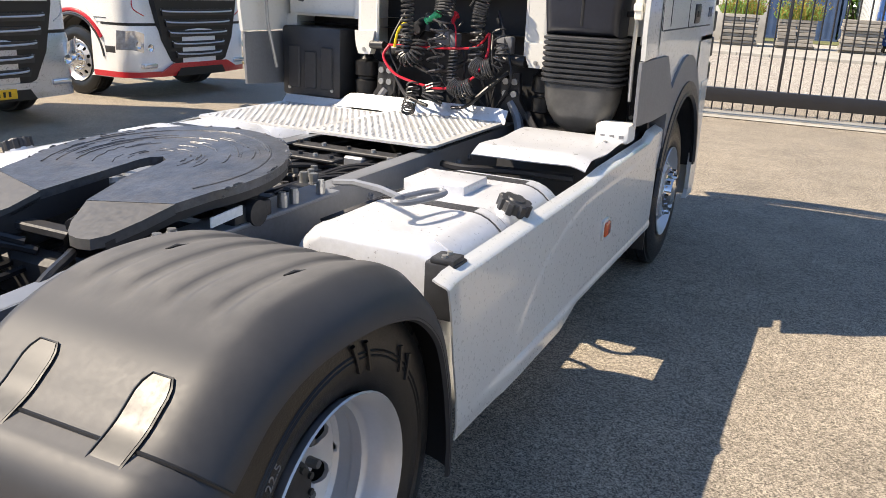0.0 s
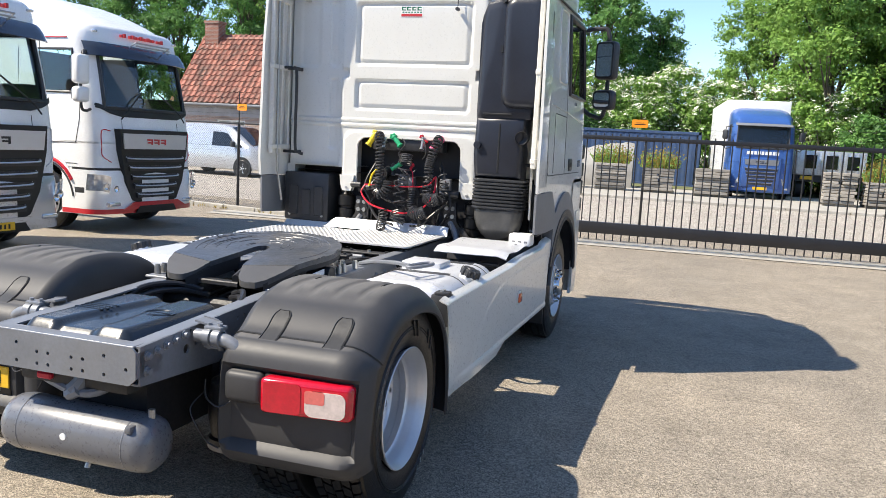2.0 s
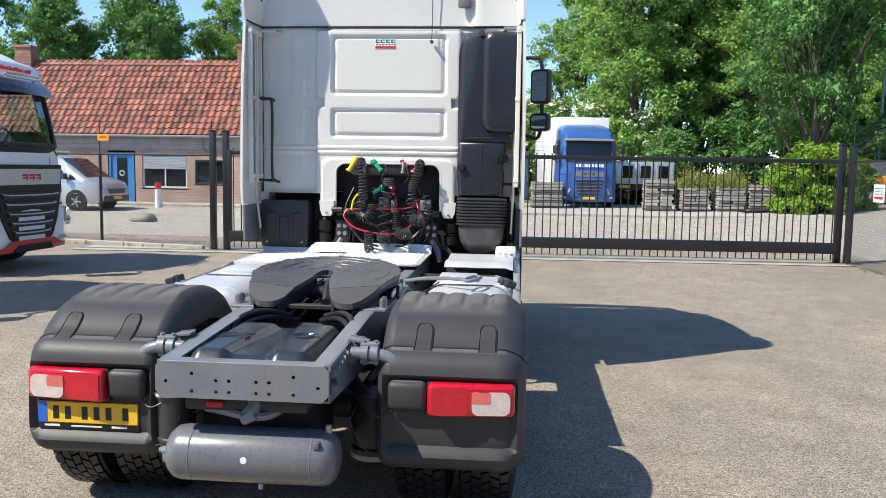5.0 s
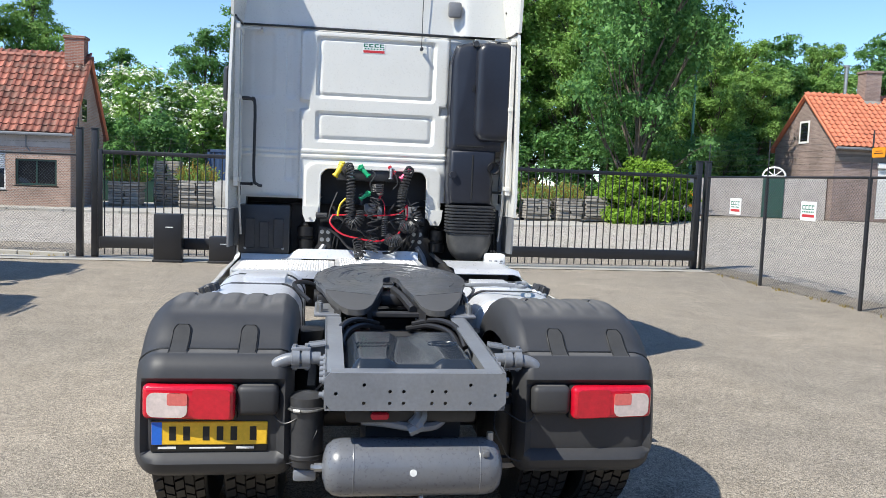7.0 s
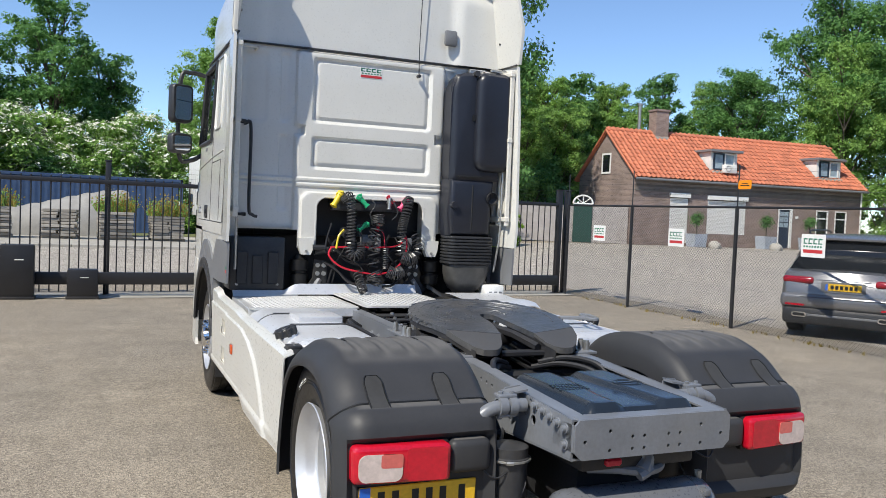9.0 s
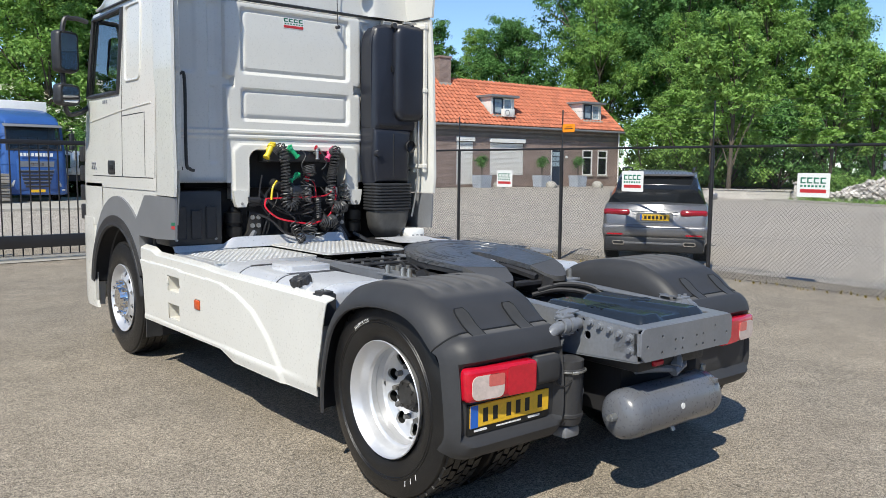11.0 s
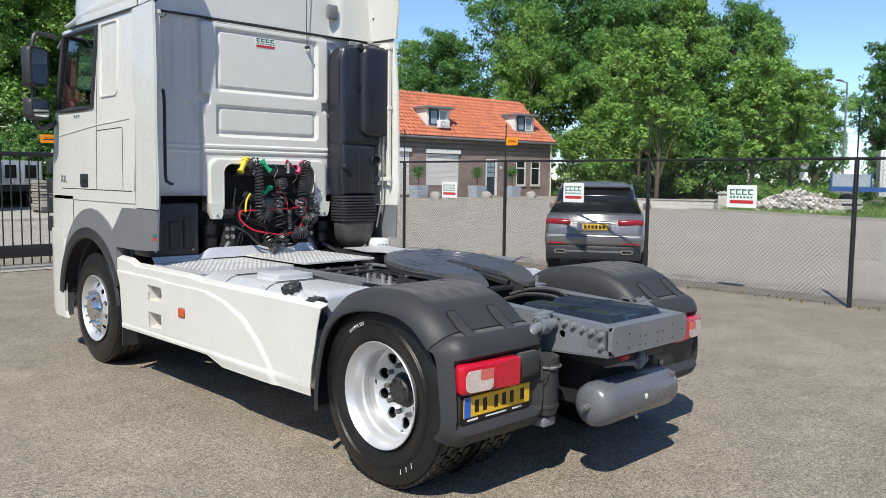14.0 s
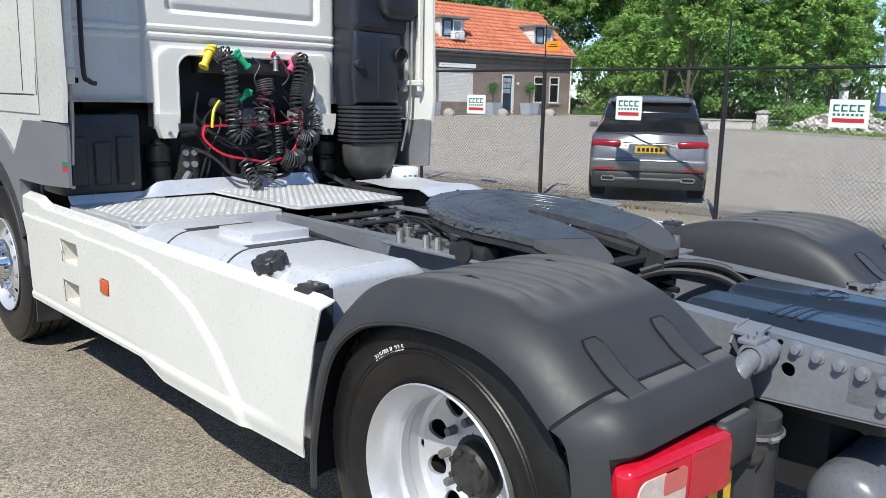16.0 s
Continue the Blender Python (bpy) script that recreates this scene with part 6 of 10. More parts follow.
# air dryer canister and hoses, near side; mirrored pot on the other
for s in (-1, 1):
    bm = nb()
    if s < 0:
        lathe(bm, [(0.40, 0.0), (0.40, 0.05), (0.415, 0.075), (0.45, 0.082), (0.455, 0.088), (0.47, 0.088), (0.475, 0.082), (0.68, 0.084), (0.685, 0.092), (0.70, 0.092), (0.705, 0.085), (0.745, 0.085), (0.755, 0.06), (0.765, 0.0)], (-0.475, -0.87, 0), "z", 28)
        pot = part("suspension_pot", bm, POTGREY, TRUCK, "dark grey air dryer canister with a clamp band")
        bm = nb()
        sweep(bm, [(-0.475 + 0.094 * math.cos(a * 0.2618), -0.87 + 0.094 * math.sin(a * 0.2618), 0.692) for a in range(24)], 0.006, 5, closed=True)
        cyl(bm, (-0.53, -0.955, 0.692), (-0.50, -0.965, 0.692), 0.009, seg=6)
        part("clamp_band", bm, STEEL, pot, "bright steel clamp band")
        bm = nb()
        box(bm, -0.53, -0.42, -0.92, -0.80, 0.34, 0.40, 0.015, 2)
        part("foot_bracket", bm, CHASSIS, pot)
    else:
        lathe(bm, [(0.36, 0.0), (0.36, 0.10), (0.385, 0.118), (0.41, 0.118), (0.42, 0.105), (0.50, 0.12), (0.60, 0.122), (0.68, 0.11), (0.70, 0.06), (0.72, 0.0)], (0.50, -0.70, 0), "z", 28)
        pot = part("suspension_pot", bm, RUBBER, TRUCK, "black rubber air suspension bellows")
        bm = nb()
        lathe(bm, [(0.355, 0.0), (0.355, 0.11), (0.362, 0.122), (0.385, 0.122), (0.39, 0.11)], (0.50, -0.70, 0), "z", 28)
        part("base_ring", bm, STONE, pot, "pale corroded base ring")
    bm = nb()
    sweep(bm, spline([(s * 0.44, -0.84, 0.66), (s * 0.42, -0.93, 0.60), (s * 0.46, -0.94, 0.52), (s * 0.5, -0.92, 0.45), (s * 0.56, -0.92, 0.43)], 6), 0.0035, 6)
    sweep(bm, spline([(s * 0.42, -0.82, 0.70), (s * 0.50, -0.93, 0.66), (s * 0.58, -0.94, 0.63), (s * 0.65, -0.90, 0.69)], 6), 0.004, 6)
    part("hose", bm, CABLE, TRUCK)
    # bracket off the rail, clamp and tube that carry the mudguard
    bm = nb()
    prism(bm, [(s * 0.395, 0.995), (s * 0.47, 0.985), (s * 0.50, 0.94), (s * 0.395, 0.84)], "xz", -0.80, -0.793)
    prism(bm, [(s * 0.395, 0.99), (s * 0.49, 0.975), (s * 0.49, 0.967), (s * 0.395, 0.98)], "xz", -0.87, -0.793)
    part("arm_gusset", bm, CHASSIS, TRUCK, "folded grey steel bracket")
    bm = nb()
    tube = spline([(s * 0.415, -0.885, 0.925), (s * 0.50, -0.885, 0.925), (s * 0.575, -0.885, 0.915), (s * 0.625, -0.88, 0.885), (s * 0.65, -0.86, 0.83), (s * 0.655, -0.82, 0.77)], 6)
    sweep(bm, tube, 0.030, 14)
    part("mudguard_arm", bm, CHASSIS, TRUCK, "grey tubular mudguard arm")
    bm = nb()
    for dx in (-0.024, 0.024):
        lathe(bm, [(dx - 0.02, 0.031), (dx - 0.018, 0.041), (dx + 0.018, 0.041), (dx + 0.02, 0.031)], (s * 0.505, -0.885, 0.925), "x", 20)
    box(bm, s * 0.505 - 0.045, s * 0.505 + 0.045, -0.90, -0.84, 0.958, 0.976, 0.006, 2)
    box(bm, s * 0.505 - 0.045, s * 0.505 + 0.045, -0.90, -0.84, 0.876, 0.892, 0.006, 2)
    clamp = part("clamp_block", bm, CHASSIS, TRUCK)
    for dx in (-0.028, 0.028):
        for z in (0.972, 0.866):
            bm = nb()
            cyl(bm, (s * 0.505 + dx, -0.875, z), (s * 0.505 + dx, -0.875, z + 0.016), 0.011, seg=6)
            part("bolt", bm, CHASSIS, clamp)
    for k in range(6):
        z = 0.50 + k * 0.035
        bm = nb()
        sweep(bm, spline([(s * 0.36, -0.6, z + 0.1), (s * 0.50, -0.68 - 0.02 * k, z), (s * 0.60, -0.6, z - 0.1)], 4), 0.009, 6)
        part("hose", bm, CABLE, TRUCK)
    # dark inner wall behind the mudguards
    bm = nb()
    box(bm, s * 0.46 - 0.02, s * 0.46 + 0.02, -0.6, 0.4, 0.4, 0.72)
    cyl(bm, (s * 0.5, 0.25, 0.4), (s * 0.5, 0.25, 0.85), 0.1, seg=14)
    part("spring_mount", bm, CHASSIS_DK, TRUCK)

# ---- mudguards ----
MG = spline([(0, 0.335, 0.33), (0, 0.335, 0.52), (0, 0.31, 0.72), (0, 0.23, 0.90), (0, 0.08, 1.035), (0, -0.10, 1.10), (0, -0.30, 1.125), (0, -0.50, 1.115), (0, -0.66, 1.06), (0, -0.785, 0.965),
             (0, -0.862, 0.88), (0, -0.895, 0.76), (0, -0.905, 0.60), (0, -0.895, 0.47), (0, -0.84, 0.375)], 8)
MGN = len(MG)


def mg_normal(i):
    d = MG[min(i + 1, MGN - 1)] - MG[max(i - 1, 0)]
    return Vector((0, d.z, -d.y)).normalized()


MG_SEC = [(0.535, 0.17), (0.537, 0.10), (0.547, 0.05), (0.572, 0.015), (0.60, 0.0)] + [(0.60 + 0.53 * k / 48, 0.0) for k in range(1, 48)] + \
         [(1.155, 0.003), (1.19, 0.018), (1.22, 0.040), (1.243, 0.066), (1.256, 0.088), (1.26, 0.108), (1.248, 0.114)]


def mg_point(i, k, off=0.0):
    """A place on the mudguard's skin: i along the arch, k across."""
    p, n = MG[i], mg_normal(i)
    x, ins = MG_SEC[k]
    front = sstep(0.20, 0.32, p.y) * (1 if p.y > 0 else 0)
    if front > 0 and x < 1.1:
        x = x + (1.12 - x) * front * sstep(0.95, 0.55, p.z) * 0.92
    ins = ins * (1 - 0.25 * sstep(0.75, 0.4, p.z))
    low = sstep(-0.6, -0.78, p.y)
    rib = 0.0
    if -0.58 < p.y < 0.24 and p.z > 0.87:
        w = sstep(-0.58, -0.46, p.y) * (1 - sstep(0.08, 0.24, p.y))
        if 0.57 < x < 1.17:
            d = abs((x - 0.64 + 0.06) % 0.12 - 0.06)
            rib += 0.010 * w * (1 - sstep(0.022, 0.058, d))
    if p.y < -0.70:
        full = 0.04 * (1 - 0.75 * sstep(1.20, 1.25, x)) * sstep(0.985, 0.86, p.z) * (1 - 0.5 * sstep(0.42, 0.37, p.z))
        field = sstep(0.82, 0.80, p.z) * sstep(0.46, 0.485, p.z) * sstep(0.585, 0.605, x) * sstep(1.215, 1.195, x)
        off += full * (1 - field) - 0.012 * field
    q = p - n * ins + n * (rib + off)
    return Vector((x, q.y, q.z))


def mg_side(sx):
    holder = new("mudguard")
    holder.parent = TRUCK
    holder["label"] = "black plastic rear mudguard"
    seam = min(range(MGN), key=lambda i: abs(MG[i].y + 0.812) + (0 if MG[i].z > 0.85 else 9))
    rows_a, rows_b = list(range(0, seam + 1)), list(range(seam, MGN))
    ks = list(range(len(MG_SEC)))
    bm = nb()
    surf(bm, lambda i, k: mg_point(i, k), rows_a, ks)
    surf(bm, lambda i, k: mg_point(i, k, -0.008), rows_a, ks)
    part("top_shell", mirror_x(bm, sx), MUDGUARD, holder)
    bm = nb()
    surf(bm, lambda i, k: mg_point(i, k, -0.004 + 0.012 * min(1, (i - seam) / 3)), rows_b, ks)
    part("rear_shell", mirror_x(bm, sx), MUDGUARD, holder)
    bm = nb()
    sweep(bm, [mg_point(seam, k, -0.001) for k in ks[2:-1]], 0.0045, 5)
    part("joint", mirror_x(bm, sx), INK, holder)
    # rubber straps over the joint
    for xc in (0.755, 1.068):
        bm = nb()
        ids = [i for i in range(MGN) if -0.876 < MG[i].y < -0.685 and MG[i].z > 0.835]
        kk = min(ks[4:-6], key=lambda k: abs(MG_SEC[k][0] - xc))

        def fn(a, b):
            p = mg_point(ids[a], kk, 0.005)
            e = (0.55, 0.86, 1.0)[min(2, a, len(ids) - 1 - a)]
            return (xc + 0.037 * b * e, p.y, p.z)
        surf(bm, fn, list(range(len(ids))), [-1, -0.85, 0, 0.85, 1], thick=0.008)
        part("strap", mirror_x(bm, sx), STRAP, holder, "black rubber fixing strap")
        bm = nb()
        lp = [(ids[a], -1) for a in range(len(ids))] + [(ids[a], 1) for a in range(len(ids) - 1, -1, -1)]
        sweep(bm, [(xc + 0.042 * b * (0.62, 0.9, 1.0)[min(2, i - ids[0], ids[-1] - i)], mg_point(i, kk, 0.004).y, mg_point(i, kk, 0.004).z) for i, b in lp], 0.003, 4, closed=True)
        part("strap_edge", mirror_x(bm, sx), INK, holder)
    # worn slots in the top
    i0 = min(range(MGN), key=lambda i: abs(MG[i].y + 0.28) + (0 if MG[i].z > 0.9 else 9))
    for xc in (0.72, 1.08):
        p = MG[i0]
        bm = nb()
        sweep(bm, [(xc - 0.018, p.y - 0.03, p.z + 0.002), (xc - 0.004, p.y - 0.004, p.z + 0.006), (xc + 0.004, p.y + 0.008, p.z + 0.005), (xc + 0.01, p.y + 0.03, p.z + 0.004)], [0.002, 0.006, 0.004, 0.002], 5)
        part("slot", mirror_x(bm, sx), INK, holder)
    bm = nb()
    box(bm, 0.60, 0.79, -0.955, -0.87, 0.665, 0.808, 0.03, 3)
    part("lamp_filler", mirror_x(bm, sx), MUDGUARD, holder)
    # tail lamp
    bm = nb()
    box(bm, 0.793, 1.208, -0.978, -0.88, 0.648, 0.808, 0.025, 3)
    for v in bm.verts:
        v.co.y += 0.10 * max(0, v.co.x - 0.80)
    lamp = part("tail_lamp", mirror_x(bm, sx), REDLAMP, holder, "red tail lamp with clear reversing panes")
    bm = nb()
    prism(bm, rrect(1.095, 0.718, 0.18, 0.112, 0.032, 5), "xz", -0.9825, -0.95)
    for v in bm.verts:
        v.co.y += 0.10 * max(0, v.co.x - 0.80)
    part("clear_lens", mirror_x(bm, sx), CLEARLAMP, lamp, "white reversing lens")
    bm = nb()
    prism(bm, rrect(1.049, 0.746, 0.09, 0.056, 0.010, 3), "xz", -0.9833, -0.95)
    for v in bm.verts:
        v.co.y += 0.10 * max(0, v.co.x - 0.80)
    part("pale_lens", mirror_x(bm, sx), PINKLAMP, lamp)
    bm = nb()
    prism(bm, rrect(0.90, 0.728, 0.17, 0.135, 0.02, 4), "xz", -0.9802, -0.965)
    for v in bm.verts:
        v.co.y += 0.10 * max(0, v.co.x - 0.80)
    part("red_lens", mirror_x(bm, sx), REDLAMP, lamp)
    bm = nb()
    box(bm, 0.783, 1.218, -0.93, -0.87, 0.638, 0.812, 0.02, 2)
    for v in bm.verts:
        v.co.y += 0.10 * max(0, v.co.x - 0.80)
    part("lamp_seal", mirror_x(bm, sx), INK, lamp)


for s in (-1, 1):
    mg_side(s)

# number plate under the left lamp
bm = nb()
box(bm, -1.175, -0.645, -0.905, -0.875, 0.483, 0.633, 0.01, 2)
holder = part("plate_holder", bm, INK, TRUCK, "black plate holder")
bm = nb()
box(bm, -1.17, -0.65, -0.9105, -0.904, 0.521, 0.630, 0.004, 1)
plate = part("number_plate", bm, YELLOW, TRUCK, "yellow number plate with dark bars and a blue end")
bm = nb()
box(bm, -1.168, -1.122, -0.912, -0.9104, 0.523, 0.628)
part("blue_band", bm, PLATEBLUE, plate)
bars("plate_bar", [(-1.09 + k * 0.062 + (0.025 if k > 1 else 0) + (0.025 if k > 4 else 0), -1.06 + k * 0.062 + (0.025 if k > 1 else 0) + (0.025 if k > 4 else 0), 0.543, 0.608) for k in range(6)], -0.9105, plate, INK)
bars("holder_print", [(-1.14, -1.06, 0.501, 0.512), (-1.0, -0.84, 0.502, 0.509), (-0.79, -0.71, 0.501, 0.512)], -0.905, holder, PRINTWHITE)

# ---- fifth wheel ----
fw = new("fifth_wheel")
fw.parent = TRUCK
fw["label"] = "greasy round fifth wheel coupling plate"
fw.location = (0, -0.085, 0)
C = Vector((0.0, 0.465))
R5 = 0.467
TILT5 = 0.095


def tilt_z(y):
    return 1.108 + TILT5 * y


def tilted(bm):
    for v in bm.verts:
        v.co.z += tilt_z(v.co.y) - 0.06 * sstep(0.13, -0.12, v.co.y)
    return bm


outer = []
for k in range(41):
    a = radians(-24 + 228 * k / 40)
    outer.append((C.x + R5 * math.cos(a), C.y + R5 * math.sin(a)))
slot = [(-0.105, 0.06), (-0.06, 0.26), (-0.05, 0.43), (-0.035, 0.475), (0.0, 0.495), (0.035, 0.475), (0.05, 0.43), (0.06, 0.26), (0.105, 0.06)]
main = outer + [(-0.40, 0.13)] + slot + [(0.40, 0.13)]
bm = nb()
prism(bm, main, "xy", -0.03, 0.0)
part("top_plate", tilted(bm), GREASE, fw, "dark greased steel plate")
for s in (-1, 1):
    bm = nb()
    hn = [(s * 0.105, 0.06), (s * 0.138, -0.03), (s * 0.165, -0.065), (s * 0.19, -0.085), (s * 0.23, -0.092), (s * 0.275, -0.085), (s * 0.315, -0.05), (s * 0.37, 0.03), (s * 0.40, 0.13)]
    prism(bm, hn, "xy", -0.035, -0.002)
    part("ramp", tilted(bm), RAMP, fw, "worn dusty steel lead-in ramp")
bm = nb()
rim5 = outer + [(-0.40, 0.13), (-0.37, 0.03), (-0.315, -0.07)]
rim5 = [(0.315, -0.07), (0.37, 0.03), (0.40, 0.13)] + rim5
surf(bm, lambda i, z: (rim5[i][0] * 0.985, C.y + (rim5[i][1] - C.y) * 0.985, z), list(range(len(rim5))), [-0.06, -0.02])
for s in (-1, 1):
    sl = [(s * 0.06, 0.30), (s * 0.105, 0.06), (s * 0.138, -0.03), (s * 0.165, -0.085)]
    surf(bm, lambda i, z: (sl[i][0], sl[i][1], z), [0, 1, 2, 3], [-0.10, -0.02])
part("skirt", tilted(bm), CHASSIS_DK, fw)
bm = nb()
for r, w in ((0.40, 0.004),):
    pts = [(C.x + r * math.cos(radians(a)), C.y + r * math.sin(radians(a)), tilt_z(C.y + r * math.sin(radians(a))) - 0.001) for a in range(-30, 211, 10)]
    sweep(bm, pts, w, 5)
part("wear_ring", bm, GREASE, fw)
rng = random.Random(31)
bm = nb()
for k in range(60):
    r, a0, da = rng.uniform(0.1, 0.44), rng.uniform(-20, 190), rng.uniform(8, 40)
    arc5 = [(C.x + (r + rng.uniform(-0.004, 0.004)) * math.cos(radians(a0 + da * q / 5)), C.y + (r + rng.uniform(-0.004, 0.004)) * math.sin(radians(a0 + da * q / 5))) for q in range(6)]
    if all(abs(x) > 0.09 or y > 0.53 for x, y in arc5) and all(y > 0.15 for x, y in arc5):
        sweep(bm, [(x, y, tilt_z(y)) for x, y in arc5], rng.uniform(0.0012, 0.003), 5)
part("grease_ridge", bm, GREASE, fw)["kind"] = "stuff"
bm = nb()
for k in range(150):
    a = radians(rng.uniform(-24, 204))
    r = R5 - rng.uniform(-0.004, 0.012)
    x, y = C.x + r * math.cos(a), C.y + r * math.sin(a)
    bmesh.ops.create_icosphere(bm, subdivisions=1, radius=1.0, matrix=Matrix.Translation((x, y, tilt_z(y) - rng.uniform(0.0, 0.028))) @ Matrix.Rotation(a, 4, "Z") @ Matrix.Diagonal((rng.uniform(0.003, 0.008), rng.uniform(0.008, 0.028), rng.uniform(0.003, 0.010), 1)))
part("grease_clot", bm, GREASE, fw)["kind"] = "stuff"
bm = nb()
box(bm, -0.10, 0.10, 0.28, 0.62, 1.0, 1.07, 0.02)
sweep(bm, [(0.02, 0.42, 1.085), (0.06, 0.20, 1.07), (0.10, 0.0, 1.03)], 0.025, 6)
part("lock_jaw", bm, CHASSIS_DK, fw)
for s in (-1, 1):
    bm = nb()
    box(bm, s * 0.40 - 0.05, s * 0.40 + 0.05, 0.34, 0.54, 0.985, 1.06, 0.015)
    cyl(bm, (s * 0.34, 0.44, 1.03), (s * 0.47, 0.44, 1.03), 0.045, seg=16)
    part("bearing_block", bm, CHASSIS_DK, fw)
    bm = nb()
    box(bm, s * 0.385 - 0.075, s * 0.385 + 0.075, -0.05, 0.95, 0.99, 1.005, 0.003, 1)
    part("mount_plate", bm, CHASSIS, fw)
    for y in (0.02, 0.08, 0.62, 0.69, 0.86):
        bm = nb()
        cyl(bm, (s * 0.43, y, 1.005), (s * 0.43, y, 1.05), 0.018, seg=10)
        cyl(bm, (s * 0.43, y, 1.03), (s * 0.43, y, 1.06), 0.014, seg=10)
        part("stud", bm, STEEL, fw)
    if s > 0:
        bm = nb()
        prism(bm, [(0.22, 1.03), (0.37, 1.04), (0.37, 1.072), (0.22, 1.062)], "yz", s * 0.452, s * 0.458)
        part("label_strip", bm, PRINTWHITE, fw, "white worn label strip")
bm = nb()
box(bm, -0.35, 0.35, -0.02, 0.04, 0.985, 1.015, 0.006, 1)
part("tie_bar", bm, CHASSIS_DK, fw)
# release handle: flat bar out over the tank, ending in a long loop
bm = nb()
sweep(bm, [(0.40, 1.00, 1.02), (0.56, 0.90, 1.06), (0.74, 0.78, 1.085), (0.875, 0.69, 1.09)], 0.013, 6)
lu, lv = Vector((0.25, 0.968)), Vector((0.968, -0.25))
loop5 = []
for k in range(24):
    a = 2 * math.pi * k / 24
    c, d = math.copysign(abs(math.cos(a)) ** 0.6, math.cos(a)), math.copysign(abs(math.sin(a)) ** 0.8, math.sin(a))
    q = Vector((0.915, 0.745)) + lu * 0.12 * c + lv * 0.036 * d
    loop5.append((q.x, q.y, 1.09))
sweep(bm, loop5, 0.011, 8, closed=True)
part("release_handle", bm, CHASSIS, fw, "grey steel release handle with a loop")

# pipes, valves and clutter between the rails
for k, (x, z) in enumerate(((-0.28, 0.93), (-0.22, 0.94), (-0.15, 0.93), (0.18, 0.94), (0.25, 0.93), (0.30, 0.95))):
    bm = nb()
    sweep(bm, spline([(x, 2.6, z - 0.02), (x + 0.03 * (-1) ** k, 2.0, z), (x - 0.02, 1.5, z + 0.01), (x + 0.02, 1.0, z), (x, 0.4, z - 0.05), (x * 0.8, -0.2, z - 0.08)], 4), 0.013, 6)
    part("air_pipe", bm, CABLE, TRUCK)
rng = random.Random(8)
for k in range(34):
    x, y = rng.uniform(-0.30, 0.30), rng.uniform(0.92, 1.72)
    w, d, h = rng.uniform(0.02, 0.07), rng.uniform(0.02, 0.07), rng.uniform(0.01, 0.06)
    bm = nb()
    box(bm, x - w, x + w, y - d, y + d, 0.88, 0.91 + h, 0.01, 1)
    valve = part("valve", bm, (CHASSIS_DK, CHASSIS, CHASSIS_DK, HUB, CHASSIS_DK)[k % 5], TRUCK)
    if k % 2:
        bm = nb()
        cyl(bm, (x, y, 0.905 + h), (x, y, 0.93 + h), 0.016, seg=8)
        part("fitting", bm, (STEEL, CHASSIS_DK)[k % 4 // 2], valve)
for k in range(12):
    x, y = rng.uniform(-0.28, 0.28), rng.uniform(1.0, 1.5)
    a = rng.uniform(-0.5, 0.5)
    bm = nb()
    sweep(bm, spline([(x - 0.10 + a * 0.1, y - 0.22, 0.925), (x, y, 0.965), (x + 0.08 - a * 0.1, y + 0.16, 0.955), (x + 0.12, y + 0.30, 0.93)], 5), rng.uniform(0.008, 0.013), 6)
    part("pipe", bm, CABLE, TRUCK)
# drilled plates that bridge the rails in front of the walkway
for y0, y1, x0, x1 in ((1.60, 1.70, -0.36, 0.36), (1.36, 1.46, -0.34, 0.10)):
    bm = nb()
    box(bm, x0, x1, y0, y1, 0.975, 0.990, 0.004, 1)
    plate_b = part("bridge_plate", bm, CHASSIS_DK, TRUCK, "dark drilled steel plate")
    for k in range(5):
        bm = nb()
        x = x0 + (x1 - x0) * (k + 0.5) / 5
        cyl(bm, (x, (y0 + y1) / 2, 0.99), (x, (y0 + y1) / 2, 1.004), 0.013, seg=6)
        part("bolt", bm, STEEL if k % 2 else CHASSIS_DK, plate_b)
bm = nb()
box(bm, -0.36, 0.36, 0.90, 1.80, 0.82, 0.87)
part("valve_tray", bm, CHASSIS_DK, TRUCK)
for s in (-1, 1):
    bm = nb()
    box(bm, s * 0.19 - 0.05, s * 0.19 + 0.05, 0.98, 1.08, 0.93, 0.955, 0.006, 1)
    for dx in (-0.02, 0.03):
        cyl(bm, (s * 0.19 + dx, 1.03, 0.95), (s * 0.19 + dx, 1.03, 1.01), 0.018, seg=10)
    part("air_bottle", bm, STEEL, TRUCK)
    bm = nb()
    sweep(bm, spline([(s * 0.10, -0.1, 0.95), (s * 0.22, -0.2, 0.99), (s * 0.31, -0.36, 0.98), (s * 0.34, -0.50, 0.90)], 5), 0.016, 8)
    sweep(bm, spline([(s * 0.07, -0.08, 0.92), (s * 0.19, -0.18, 0.955), (s * 0.285, -0.35, 0.945), (s * 0.32, -0.50, 0.87)], 5), 0.016, 8)
    part("tail_hose", bm, CABLE, TRUCK)

